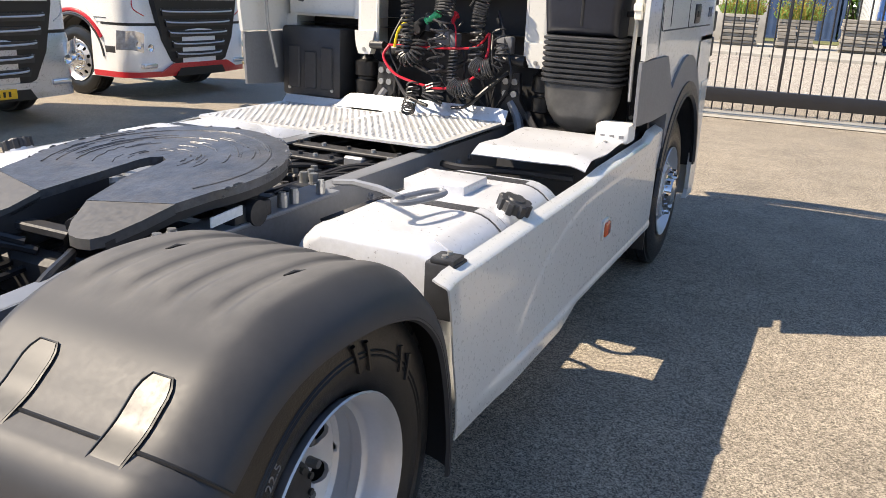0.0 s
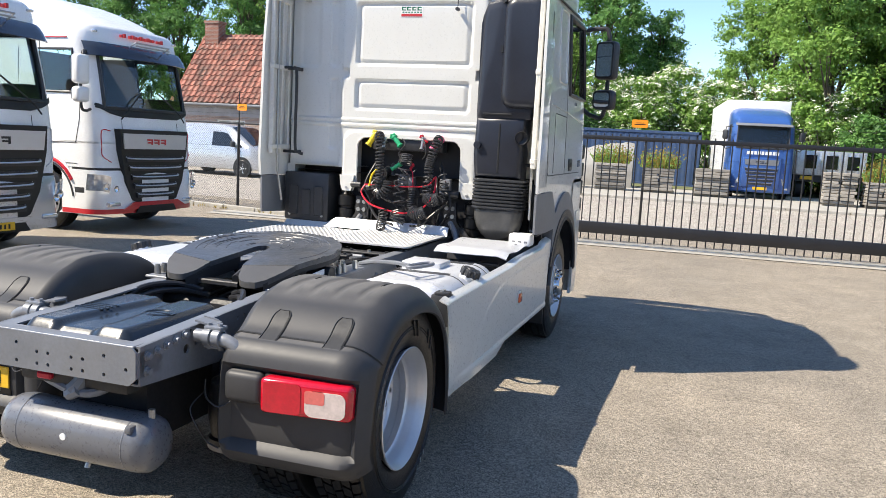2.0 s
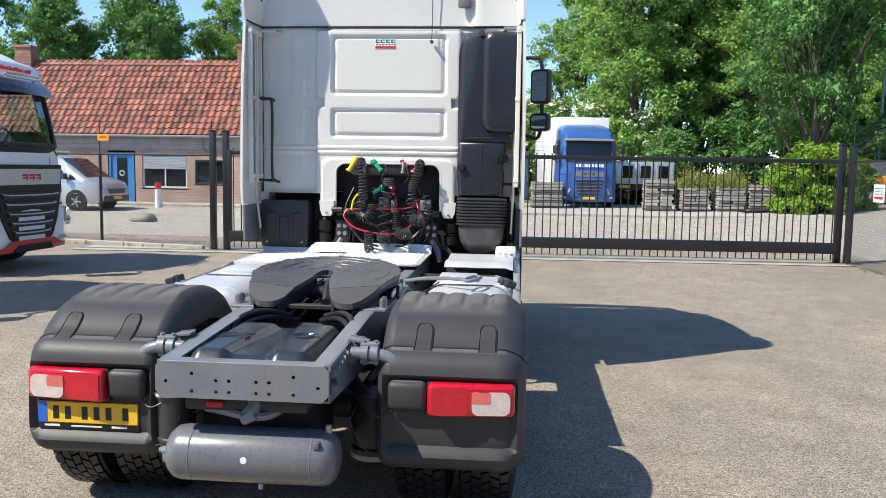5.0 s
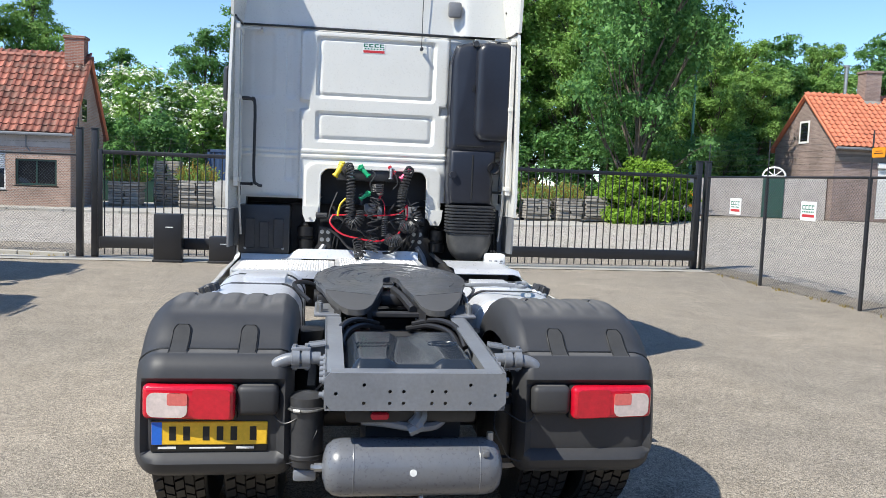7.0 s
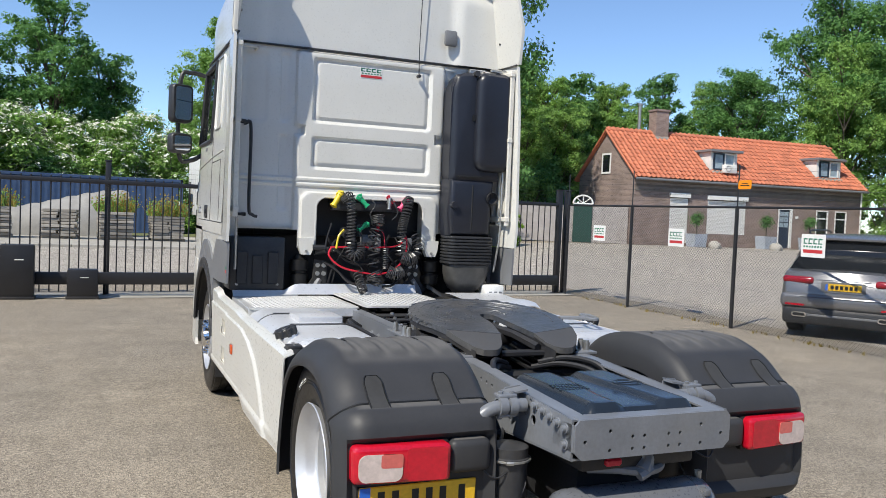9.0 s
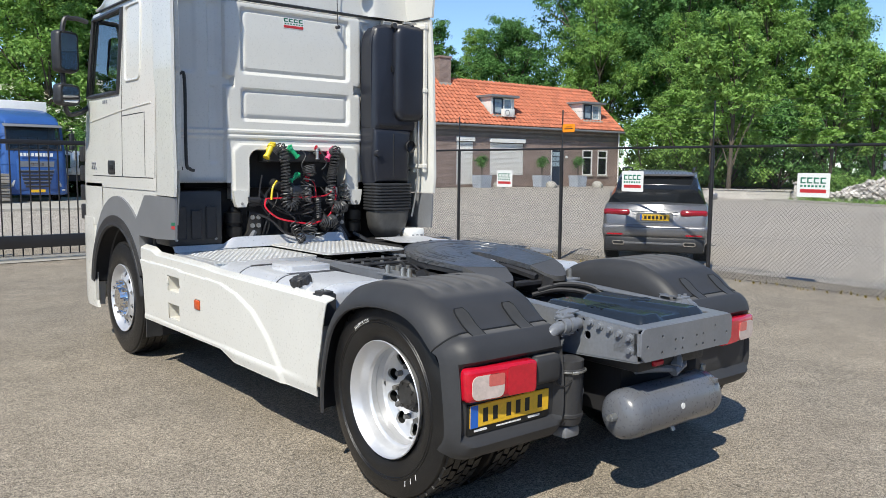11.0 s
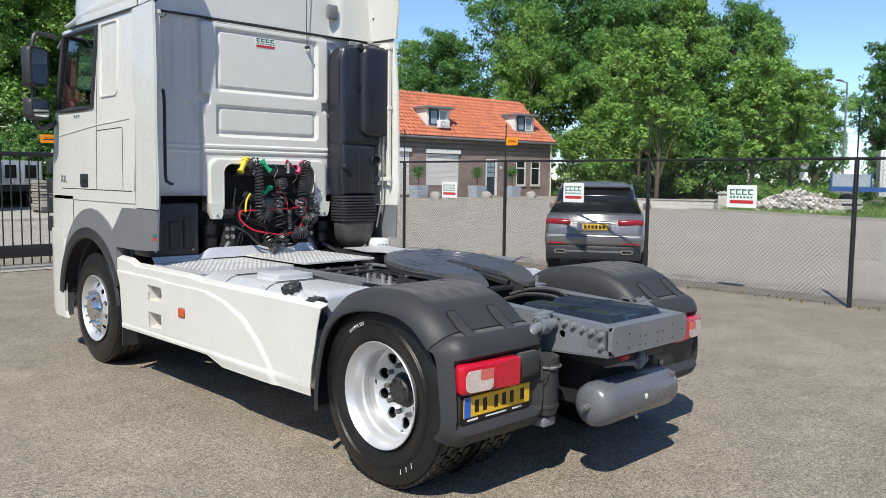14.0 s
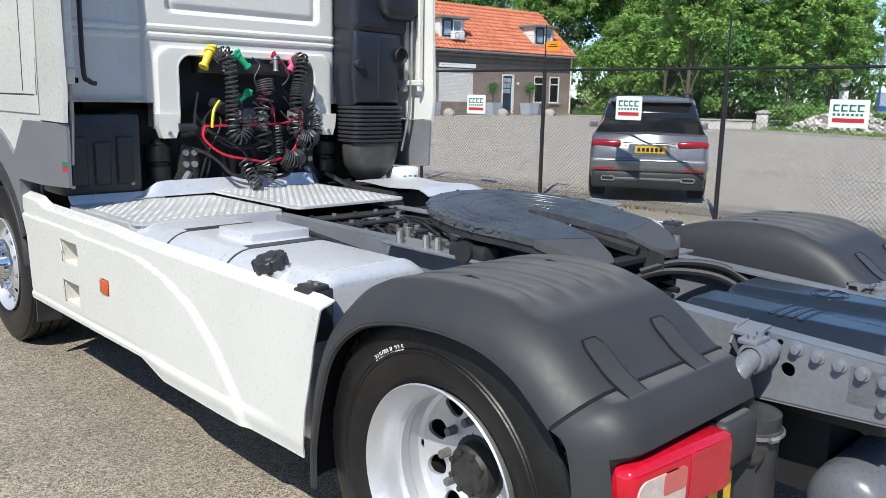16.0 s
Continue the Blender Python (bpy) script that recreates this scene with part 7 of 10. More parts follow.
# ---- chequer plate walkway ----
def walkway(x0, x1, y0, y1, z, name_label):
    w = new("walkway_plate")
    w.parent = TRUCK
    w["label"] = name_label
    bm = nb()
    prism(bm, rrect((x0 + x1) / 2, (y0 + y1) / 2, x1 - x0, y1 - y0, 0.05, 4), "xy", z - 0.012, z)
    part("sheet", bm, ALU_PLATE, w)
    spots = []
    yy, n = y0 + 0.06, 0
    while yy < y1 - 0.04:
        xx = x0 + 0.05 + (0.021 if n % 2 else 0)
        while xx < x1 - 0.04:
            spots.append((xx, yy))
            xx += 0.042
        yy += 0.034
        n += 1
    ring = [(math.cos(k * math.pi / 4), math.sin(k * math.pi / 4)) for k in range(8)]
    rims, holes = nb(), nb()
    for x, y in spots:
        rows = [[rims.verts.new((x + c * r, y + q * r, z + h)) for c, q in ring] for r, h in ((0.0145, -0.001), (0.0105, 0.004), (0.0085, 0.003))]
        for a, b in zip(rows, rows[1:]):
            for k in range(8):
                rims.faces.new((a[k], a[(k + 1) % 8], b[(k + 1) % 8], b[k]))
        holes.faces.new([holes.verts.new((x + c * 0.0072, y + q * 0.0072, z + 0.0012)) for c, q in ring])
    part("tread_pattern", rims, ALU_PLATE, w)["kind"] = "stuff"
    part("tread_hole", holes, GREYPAINT, w)["kind"] = "stuff"
    return w


walkway(-1.15, -0.33, 1.83, 2.66, 1.018, "pressed aluminium grip plate walkway over the tank")
walkway(-0.325, 0.43, 1.72, 2.66, 1.042, "pressed aluminium grip plate walkway over the frame")
bm = nb()
surf(bm, lambda u, v: (u, 2.655 + 0.05 * v, 1.012 + 0.045 * v), frange(-1.15, -0.62, 8), frange(0, 1, 3), thick=0.006)
part("walkway_lip", bm, ALU, TRUCK, "low bent aluminium lip in front of the walkway")
bm = nb()
surf(bm, lambda u, v: (u, 2.65 + 0.045 * v, 1.03 + 0.085 * v * sstep(-0.80, -0.62, u) * (1 - 0.12 * sstep(0.36, 0.44, u))), frange(-0.80, 0.43, 24), frange(0, 1, 3), thick=0.006)
part("walkway_lip", bm, ALU, TRUCK, "tall bent aluminium lip in front of the walkway")
edge_l = [(-1.155, 2.66), (-1.155, 1.90), (-1.12, 1.845), (-1.05, 1.825), (-0.36, 1.825)]
bm = nb()
surf(bm, lambda i, z: (*edge_l[i], z), list(range(5)), [0.955, 1.012], thick=0.004)
part("walkway_apron", bm, ALU, TRUCK, "bent aluminium apron under the walkway edge")
for x in (-0.9, -0.35, 0.36):
    bm = nb()
    box(bm, x - 0.02, x + 0.02, 1.86, 2.6, 0.95, 1.004)
    part("walkway_bearer", bm, CHASSIS_DK, TRUCK)

# ---- fuel tanks ----
def fuel_tank(s, y0, y1, straps):
    """Extruded tank with a crowned top and pressed ends, held by rubber-lined straps."""
    xc, w, zc, h = 0.875, 0.64, 0.69, 0.62
    pr = rrect(xc, zc, w, h, 0.15, 8)

    def skin(i, g, y):
        x = xc + (pr[i][0] - xc) * g
        crown = 0.022 * (1 - min(1, abs((x - xc) / (w / 2))) ** 2) if pr[i][1] > zc else 0
        return (x, y, zc + (pr[i][1] - zc) * g + crown)
    ys = [y0, y0 + 0.006, y0 + 0.018, y0 + 0.04, y0 + 0.07] + frange(y0 + 0.12, y1 - 0.12, 3) + [y1 - 0.07, y1 - 0.04, y1 - 0.018, y1 - 0.006, y1]
    sc = [0.86, 0.915, 0.955, 0.985, 1.0] + [1.0] * 4 + [1.0, 0.985, 0.955, 0.915, 0.86]
    bm = nb()
    g = surf(bm, lambda i, k: skin(i, sc[k], ys[k]), list(range(len(pr))), list(range(len(ys))), wrap=True)
    bm.faces.new([r[0] for r in g])
    bm.faces.new([r[-1] for r in g][::-1])
    tk = part("fuel_tank", mirror_x(bm, s), ALU, TRUCK, "brushed aluminium fuel tank", 50)
    for y in straps:
        bm = nb()
        surf(bm, lambda i, v: skin(i, 1.008, y + 0.034 * v), list(range(len(pr))), [-1, 1], wrap=True, thick=0.004)
        part("strap_rubber", mirror_x(bm, s), BLACKPL, tk, "black rubber strap lining")
        bm = nb()
        surf(bm, lambda i, v: skin(i, 1.016, y + 0.026 * v), [i for i in range(len(pr)) if pr[i][0] > xc + 0.10 and pr[i][1] > 0.8], [-1, 1], thick=0.004)
        part("tank_strap", mirror_x(bm, s), ALU, tk, "bright metal strap end")
        bm = nb()
        surf(bm, lambda i, v: skin(i, 1.016, y + 0.026 * v), [i for i in range(len(pr)) if pr[i][0] < xc + 0.10 and pr[i][1] > 0.8], [-1, 1], thick=0.004)
        part("tank_strap", mirror_x(bm, s), CHASSIS_DK, tk)
    # rolled weld bead along the rear end
    bm = nb()
    sweep(bm, [skin(i, 1.001, y0 + 0.075) for i in range(len(pr))], 0.004, 5, closed=True)
    part("weld_seam", mirror_x(bm, s), ALU, tk)
    return tk


fuel_tank(1, 0.39, 1.50, (0.86, 1.38))
fuel_tank(-1, 0.39, 1.92, (1.02, 1.55))
for s, y in ((1, 0.985), (-1, 0.68)):
    cap = new("tank_cap")
    cap.parent = TRUCK
    bm = nb()
    p0, p1 = Vector((s * 1.115, y, 0.945)), Vector((s * 1.135, y, 1.005))
    cyl(bm, p0, p1, 0.066, 0.060, seg=24)
    part("filler_neck", bm, ALU, cap)
    p2 = p1 + (p1 - p0).normalized() * 0.042
    d, u, v = basis(p2 - p1)
    ring = []
    for k in range(48):
        a = 2 * math.pi * k / 48
        ring.append((u * math.cos(a) + v * math.sin(a)) * (0.062 + 0.0045 * (1 if k % 6 < 3 else -1)))
    bm = nb()
    rows = [[bm.verts.new(c + r * f) for r in ring] for c, f in ((p1 - d * 0.004, 0.98), (p1 + d * 0.002, 1.0), (p2 - d * 0.004, 1.0), (p2, 0.94))]
    for a, b in zip(rows, rows[1:]):
        for k in range(48):
            bm.faces.new((a[k], a[(k + 1) % 48], b[(k + 1) % 48], b[k]))
    bm.faces.new(rows[-1])
    lid = part("cap", bm, BLACKPL, cap, "black ribbed filler cap")
    bm = nb()
    cyl(bm, p2, p2 + d * 0.006, 0.034, 0.030, seg=20)
    part("lock_cover", bm, BLACKPL, lid)
for s, x0, x1, y0, y1 in ((1, 0.655, 0.92, 1.02, 1.25), (-1, 0.68, 0.97, 1.10, 1.38)):
    bm = nb()
    box(bm, s * x0, s * x1, y0, y1, 0.97, 1.052, 0.006, 2)
    part("sensor_cover", bm, ALU, TRUCK, "silver box cover on the tank")

# battery and silencer cover on the right side
bm = nb()
surf(bm, lambda u, v: (0.63 + 0.55 * u, 1.735 + 0.73 * v + 0.03 * sstep(0.45, 1.0, u) * (1 - v), 1.062 - 0.02 * sstep(0.88, 1.0, u) - 0.03 * sstep(0.12, 0.0, v) + 0.006 * math.sin(v * 9)), frange(0, 1, 16), frange(0, 1, 16), thick=0.006)
part("side_cover", bm, ALU, TRUCK, "sheet aluminium side cover")
for x, y in ((0.7, 1.85), (1.1, 1.86), (1.12, 2.3), (0.68, 2.35)):
    bm = nb()
    cyl(bm, (x, y, 1.055), (x, y, 1.068), 0.012, seg=8)
    part("rivet", bm, STEEL, TRUCK)
# box drawn out forward and up to block a sun patch on the ground
bm = nb()
box(bm, 0.62, 1.15, 2.06, 3.05, 0.45, 1.03, 0.03)
part("silencer_box", bm, CHASSIS_DK, TRUCK)
bm = nb()
box(bm, 1.02, 1.20, 2.46, 2.62, 1.03, 1.13, 0.015)
bt = part("terminal_box", bm, PRINTWHITE, TRUCK, "small pale terminal box")
bars("slot", [(1.05 + k * 0.05, 1.075 + k * 0.05, 1.06, 1.075) for k in range(3)], 2.46, bt, GREYPAINT, 0.003)
for line, r in (([(0.98, 2.55, 1.0), (0.9, 2.5, 1.02), (0.7, 2.55, 1.0), (0.55, 2.7, 1.1)], 0.02),
                ([(0.45, 1.80, 0.95), (0.6, 1.72, 0.96), (0.8, 1.80, 0.96), (1.1, 1.86, 0.95)], 0.018),
                ([(0.42, 1.55, 0.92), (0.55, 1.45, 0.99), (0.66, 1.2, 1.0), (0.62, 0.9, 0.98), (0.45, 0.75, 0.9)], 0.016),
                ([(-0.42, 1.55, 0.92), (-0.55, 1.35, 0.99), (-0.62, 1.1, 1.0), (-0.5, 0.8, 0.93)], 0.016)):
    bm = nb()
    sweep(bm, spline(line, 5), r, 6)
    part("cable", bm, CABLE, TRUCK)

# ---- side skirts ----
def skirt(s):
    sk = new("side_skirt")
    sk.parent = TRUCK
    sk["label"] = "white side skirt panel with a moulded curve"
    low = [(0.33, 0.395), (1.38, 0.395), (1.60, 0.45), (3.10, 0.44)]
    high = [(0.28, 0.985), (1.70, 0.99), (1.95, 1.005), (2.85, 1.01), (2.95, 1.04), (3.25, 1.05)]

    def fn(u, v):
        y0 = lerp_table([(0, 0.35), (0.3, 0.33), (0.7, 0.27), (1, 0.205)], v)
        y1 = lerp_table([(0, 3.08), (0.6, 3.12), (1, 3.25)], v)
        y = y0 + (y1 - y0) * u
        zb, zt = lerp_table(low, y), lerp_table(high, y)
        z = zb + (zt - zb) * v
        x = 1.236 - 0.008 * sstep(0.10, 0.0, v)
        # moulded step: thick forward field with a sweeping edge
        edge = lerp_table([(0.38, 0.70), (0.5, 0.78), (0.65, 0.93), (0.78, 1.12), (0.86, 1.36), (0.905, 1.62), (0.925, 3.3)], z)
        x += (0.014 if s < 0 else 0.003) * sstep(edge - 0.012, edge + 0.02, y) * sstep(0.93, 0.912, z)
        x += 0.012 * sstep(0.485, 0.465, z) * sstep(0.4, 0.9, y)
        x -= 0.05 * sstep(0.94, 1.0, v) ** 2
        x += 0.012 * sstep(0.03, 0.0, u) * sstep(0.5, 1.0, v)
        return (x, y, z)
    steps = [(2.33, 2.57, 0.735, 0.855), (2.33, 2.57, 0.52, 0.64)]

    def skip(u0, u1, v0, v1):
        if s > 0:
            return False
        p = Vector(fn((u0 + u1) / 2, (v0 + v1) / 2))
        return any(a < p.y < b and c < p.z < d for a, b, c, d in steps)
    bm = nb()
    surf(bm, fn, frange(0, 1, 120), frange(0, 1, 60), skip=skip, thick=0.006)
    part("panel", mirror_x(bm, s), WHITE, sk)
    if s < 0:
        for a, b, c, d in steps:
            bm = nb()
            box(bm, 1.10, 1.235, a - 0.01, b + 0.01, c - 0.02, c + 0.005, 0.004, 1)
            box(bm, 1.10, 1.11, a, b, c, d)
            box(bm, 1.10, 1.24, a - 0.012, a + 0.004, c, d)
            box(bm, 1.10, 1.24, b - 0.004, b + 0.012, c, d)
            box(bm, 1.10, 1.24, a, b, d - 0.004, d + 0.008)
            part("step_pocket", mirror_x(bm, s), WHITE_IN, sk, "recessed foot step")
    bm = nb()
    box(bm, 1.243, 1.262, 1.945, 2.035, 0.667, 0.737, 0.01, 2)
    part("side_marker", mirror_x(bm, s), AMBER, sk, "orange side marker lamp")
    bm = nb()
    box(bm, 1.238, 1.250, 1.93, 2.05, 0.652, 0.752, 0.012, 2)
    part("marker_base", mirror_x(bm, s), WHITE, sk)
    bm = nb()
    box(bm, 1.10, 1.205, 0.34, 0.44, 0.80, 0.985, 0.01)
    box(bm, 1.12, 1.2, 0.34, 0.42, 0.98, 1.0, 0.005)
    br = part("skirt_bracket", mirror_x(bm, s), BLACKPL, sk, "black skirt bracket")
    bm = nb()
    for y in (0.36, 0.40):
        cyl(bm, (1.16, y, 1.0), (1.16, y, 1.008), 0.01, seg=8)
    part("bolt", mirror_x(bm, s), STEEL, br)
    bm = nb()
    box(bm, 0.9, 1.2, 3.2, 3.22, 0.25, 0.6)
    part("mud_flap", mirror_x(bm, s), BLACKPL, TRUCK)


for s in (-1, 1):
    skirt(s)

# ---- houses ----
def pantile(bm, w=0.30, l=0.36):
    xs = [0, 0.06, 0.12, 0.18, 0.24, 0.30]
    zs = [0.045, 0.014, 0.0, 0.016, 0.07, 0.052]
    g = []
    for y, dz in ((0.0, 0.04), (l, 0.0)):
        g.append([bm.verts.new((x * w / 0.30, y, z + dz)) for x, z in zip(xs, zs)])
    g.append([bm.verts.new((x * w / 0.30, 0.0, z + 0.01)) for x, z in zip(xs, zs)])
    for i in range(5):
        bm.faces.new((g[0][i], g[0][i + 1], g[1][i + 1], g[1][i]))
        bm.faces.new((g[2][i], g[2][i + 1], g[0][i + 1], g[0][i]))


def tiled_slope(roof, L, y0, z0, y1, z1, mat, singles=300, holes=()):
    """Rows of pantiles on a slope from the eaves (y0, z0) to the ridge (y1, z1), over x 0..L."""
    slope = math.hypot(y1 - y0, z1 - z0)
    ang = math.atan2(z1 - z0, y1 - y0)
    pitch = 0.33
    rows, cols = int(slope / pitch) + 1, int(L / 0.285)
    base = nb()
    pantile(base)
    me = None
    rest = nb()
    count = 0
    rr = random.Random(3)
    for r in range(rows):
        s = r * pitch
        y, z = y0 + (y1 - y0) * s / slope, z0 + (z1 - z0) * s / slope
        for c in range(cols):
            x = c * L / cols
            if any(a < x + 0.1 < b and q < s < t for a, b, q, t in holes):
                continue
            m = Matrix.Translation((x, y, z + 0.02)) @ Euler((ang + rr.uniform(-0.02, 0.02), 0, rr.uniform(-0.02, 0.02))).to_matrix().to_4x4()
            if count < singles:
                if me is None:
                    ob = part("roof_tile", base, mat, roof)
                    me = ob.data
                else:
                    ob = new("roof_tile", me)
                    ob.parent = roof
                ob.matrix_local = m
            else:
                k = len(rest.verts)
                vs = [rest.verts.new(m @ v.co) for v in me.vertices]
                for p in me.polygons:
                    rest.faces.new([vs[i] for i in p.vertices])
            count += 1
    ob = part("roof_tiles_rest", rest, mat, roof)
    ob["kind"] = "stuff"


def opening_window(house, x, z, w, h, y, glass=DARKGLASS, trim=WHITEWOOD, bars_n=1, sill=True, transom=False):
    wn_ = new("window")
    wn_.parent = house
    bm = nb()
    prism(bm, [(x, z), (x + w, z), (x + w, z + h), (x, z + h)], "xz", y - 0.04, y + 0.05,
          holes=[[(x + 0.07, z + 0.07), (x + w - 0.07, z + 0.07), (x + w - 0.07, z + h - 0.07), (x + 0.07, z + h - 0.07)]])
    for k in range(bars_n):
        xm = x + w * (k + 1) / (bars_n + 1)
        box(bm, xm - 0.025, xm + 0.025, y - 0.03, y + 0.03, z + 0.06, z + h - 0.06)
    if transom:
        box(bm, x + 0.06, x + w - 0.06, y - 0.035, y + 0.03, z + h * 0.68, z + h * 0.68 + 0.07)
    part("window_frame", bm, trim, wn_)
    bm = nb()
    box(bm, x + 0.05, x + w - 0.05, y + 0.01, y + 0.025, z + 0.05, z + h - 0.05)
    part("pane", bm, glass, wn_)
    if sill:
        bm = nb()
        box(bm, x - 0.06, x + w + 0.06, y - 0.10, y + 0.02, z - 0.07, z, 0.01, 1)
        part("sill", bm, CONCRETE, wn_)
    return wn_


def chimney(house, x, y, z0, z1, w=0.75, d=0.6, mat=BW_RED):
    bm = nb()
    box(bm, x - w / 2, x + w / 2, y - d / 2, y + d / 2, z0, z1 - 0.12)
    c = part("chimney", bm, mat, house, "brick chimney stack")
    bm = nb()
    box(bm, x - w / 2 - 0.05, x + w / 2 + 0.05, y - d / 2 - 0.05, y + d / 2 + 0.05, z1 - 0.12, z1, 0.015, 1)
    part("chimney_cap", bm, mat, c)
    bm = nb()
    box(bm, x - w / 2 - 0.03, x + w / 2 + 0.03, y - d / 2 - 0.06, y + d / 2 + 0.06, z0 + 0.05, z0 + 0.22, 0.01, 1)
    part("lead_flashing", bm, CONCRETE, c)


def walls(house, L, D, he, hr, mat, holes):
    """Front wall with openings, back wall and two gables; x along the front, y into the house."""
    bm = nb()
    prism(bm, [(0, 0), (L, 0), (L, he), (0, he)], "xz", 0.0, 0.28, holes=holes)
    part("front_wall", bm, mat, house)
    bm = nb()
    box(bm, 0, L, D - 0.28, D, 0, he)
    part("rear_wall", bm, mat, house)
    for x in (0.0, L - 0.28):
        bm = nb()
        prism(bm, [(0.285, 0), (D - 0.285, 0), (D - 0.003, he - 0.02), (D / 2, hr - 0.06), (0.003, he - 0.02)], "yz", x + 0.002, x + 0.278)
        part("gable_wall", bm, mat, house)
    bm = nb()
    box(bm, 0.3, L - 0.3, 0.6, D - 0.3, 0.02, 0.06)
    part("inner_floor", bm, DARKIN, house)


def rect(x, z, w, h):
    return [(x, z), (x + w, z), (x + w, z + h), (x, z + h)]


def roof_for(house, L, D, he, hr, mat, over=0.25, holes=(), mirror_back=True, verge=None):
    roof = new("roof")
    roof.parent = house
    sl = (hr - he) / (D / 2)
    tiled = new("front_slope")
    tiled.parent = house
    tiled_slope(tiled, L + 2 * 0.12, -over, he - over * sl, D / 2, hr, mat, holes=holes)
    tiled.location = (-0.12, 0, 0.03)
    bm = nb()
    surf(bm, lambda u, v: (u, v, hr - abs(v - D / 2) * sl - 0.02), [-0.1, L + 0.1], [-over, D / 2, D + over], thick=0.06)
    part("roof_deck", bm, mat, roof)
    x = -0.12
    bm = nb()
    while x < L + 0.12:
        cyl(bm, (x, D / 2, hr + 0.03), (x + 0.37, D / 2, hr + 0.03), 0.115, 0.105, seg=8)
        x += 0.36
    part("ridge_tiles", bm, mat, roof)["kind"] = "stuff"
    bm = nb()
    sweep(bm, [(-0.15, -over - 0.06, he - over * sl - 0.02), (L + 0.15, -over - 0.06, he - over * sl - 0.02)], 0.065, 8)
    part("gutter", bm, GREYPAINT, roof, "dark grey gutter")
    for xx in (-0.12, L + 0.12):
        bm = nb()
        for y0, y1 in ((-over, D / 2), (D + over, D / 2)):
            sweep(bm, [(xx, y0, hr - abs(y0 - D / 2) * sl + 0.02), (xx, y1, hr + 0.03)], 0.07, 6)
        part("verge", bm, verge or mat, roof)
    return roof


# red-roofed old house beyond the left fence
HZ = 0.08
H1 = thing("old_house", "low brick house with an old red pantile roof", "house", at=pose(-21.45, 28.4, HZ))
L1h, D1h = 11.2, 4.6
walls(H1, L1h, D1h, 3.1, 6.0, BW_PALE, [rect(5.45, 0.05, 1.1, 2.12), rect(6.9, 0.7, 1.95, 1.5), rect(2.2, 0.7, 1.5, 1.5), rect(9.2, 0.9, 1.5, 1.0)])
bm = nb()
box(bm, 0.02, L1h - 0.02, -0.004, 0.0, 2.35, 3.05)
part("upper_band", bm, RENDER, H1, "grey rendered band under the eaves")
roof_for(H1, L1h, D1h, 3.15, 6.05, TILE_RED, 0.22, verge=TILE_ORANGE)
chimney(H1, 0.5, 2.3, 5.5, 6.9)
chimney(H1, L1h - 0.45, 2.3, 5.5, 6.95)
bm = nb()
box(bm, 5.5, 6.5, 0.05, 0.10, 0.05, 2.15, 0.01, 1)
dr = part("front_door", bm, BLUEWOOD, H1, "blue front door with a glazed middle")
bm = nb()
box(bm, 5.78, 6.22, 0.035, 0.055, 0.5, 1.95)
part("door_glass", bm, DARKGLASS, dr)
bm = nb()
prism(bm, rect(5.4, 0.05, 1.2, 2.2), "xz", 0.0, 0.14, holes=[rect(5.52, 0.06, 0.96, 2.08)])
part("door_surround", bm, BLUEWOOD, dr)
bm = nb()
sweep(bm, [(6.0 + 0.1 * math.sin(a * 0.2618), 0.02, 1.3 + 0.1 * math.cos(a * 0.2618)) for a in range(24)], 0.02, 5, closed=True)
part("door_wreath", bm, WHITEWOOD, dr)
w1 = opening_window(H1, 6.9, 0.7, 1.95, 1.5, 0.10)
for k in range(9):
    bm = nb()
    box(bm, 6.95, 8.82, 0.02, 0.05, 1.50 + k * 0.075, 1.565 + k * 0.075, 0.01, 1)
    part("shutter_slat", bm, SILVERVAN, w1, "blue-white slat of a half lowered shutter")
opening_window(H1, 2.2, 0.7, 1.5, 1.5, 0.10)
opening_window(H1, 9.2, 0.9, 1.5, 1.0, 0.10, trim=DARKGREEN)
bm = nb()
sweep(bm, [(9.6, -0.05, 3.0), (9.6, -0.05, 2.4), (9.75, -0.05, 2.2)], 0.03, 6)
part("rain_pipe", bm, GREYPAINT, H1)
bm = nb()
box(bm, L1h - 0.02, L1h + 0.01, 1.5, 2.1, 3.5, 4.4)
part("gable_window", bm, DARKGLASS, H1)

# brown brick house with orange tiles and dormers
H2 = thing("brick_house", "brown brick house with an orange tiled roof and two dormers", "house", at=pose(22.62, 29.9, 0.62, 0, 0, -3.0))
L2, D2, HE, HR = 14.95, 5.6, 3.55, 5.95
sl2 = (HR - HE) / (D2 / 2)
walls(H2, L2, D2, HE, HR, BW_BROWN, [rect(2.15, 0.15, 1.15, 2.35), rect(4.48, 0.68, 2.5, 1.8), rect(9.2, 0.05, 0.8, 2.1), rect(11.76, 0.66, 0.86, 1.54), rect(13.1, 0.66, 0.86, 1.54)])
roof_for(H2, L2, D2, HE + 0.05, HR, TILE_ORANGE, 0.3, holes=[(4.9, 6.8, 0.95, 2.3), (12.1, 14.0, 0.95, 2.3)])
chimney(H2, 3.15, 2.8, 5.6, 7.3, 0.8, 0.7, BW_BROWN)
bm = nb()
cyl(bm, (2.1, 3.1, 5.5), (2.1, 3.1, 7.5), 0.09)
cyl(bm, (2.1, 3.1, 7.5), (2.1, 3.1, 7.6), 0.14)
part("flue_pipe", bm, STEEL, H2, "steel flue pipe")
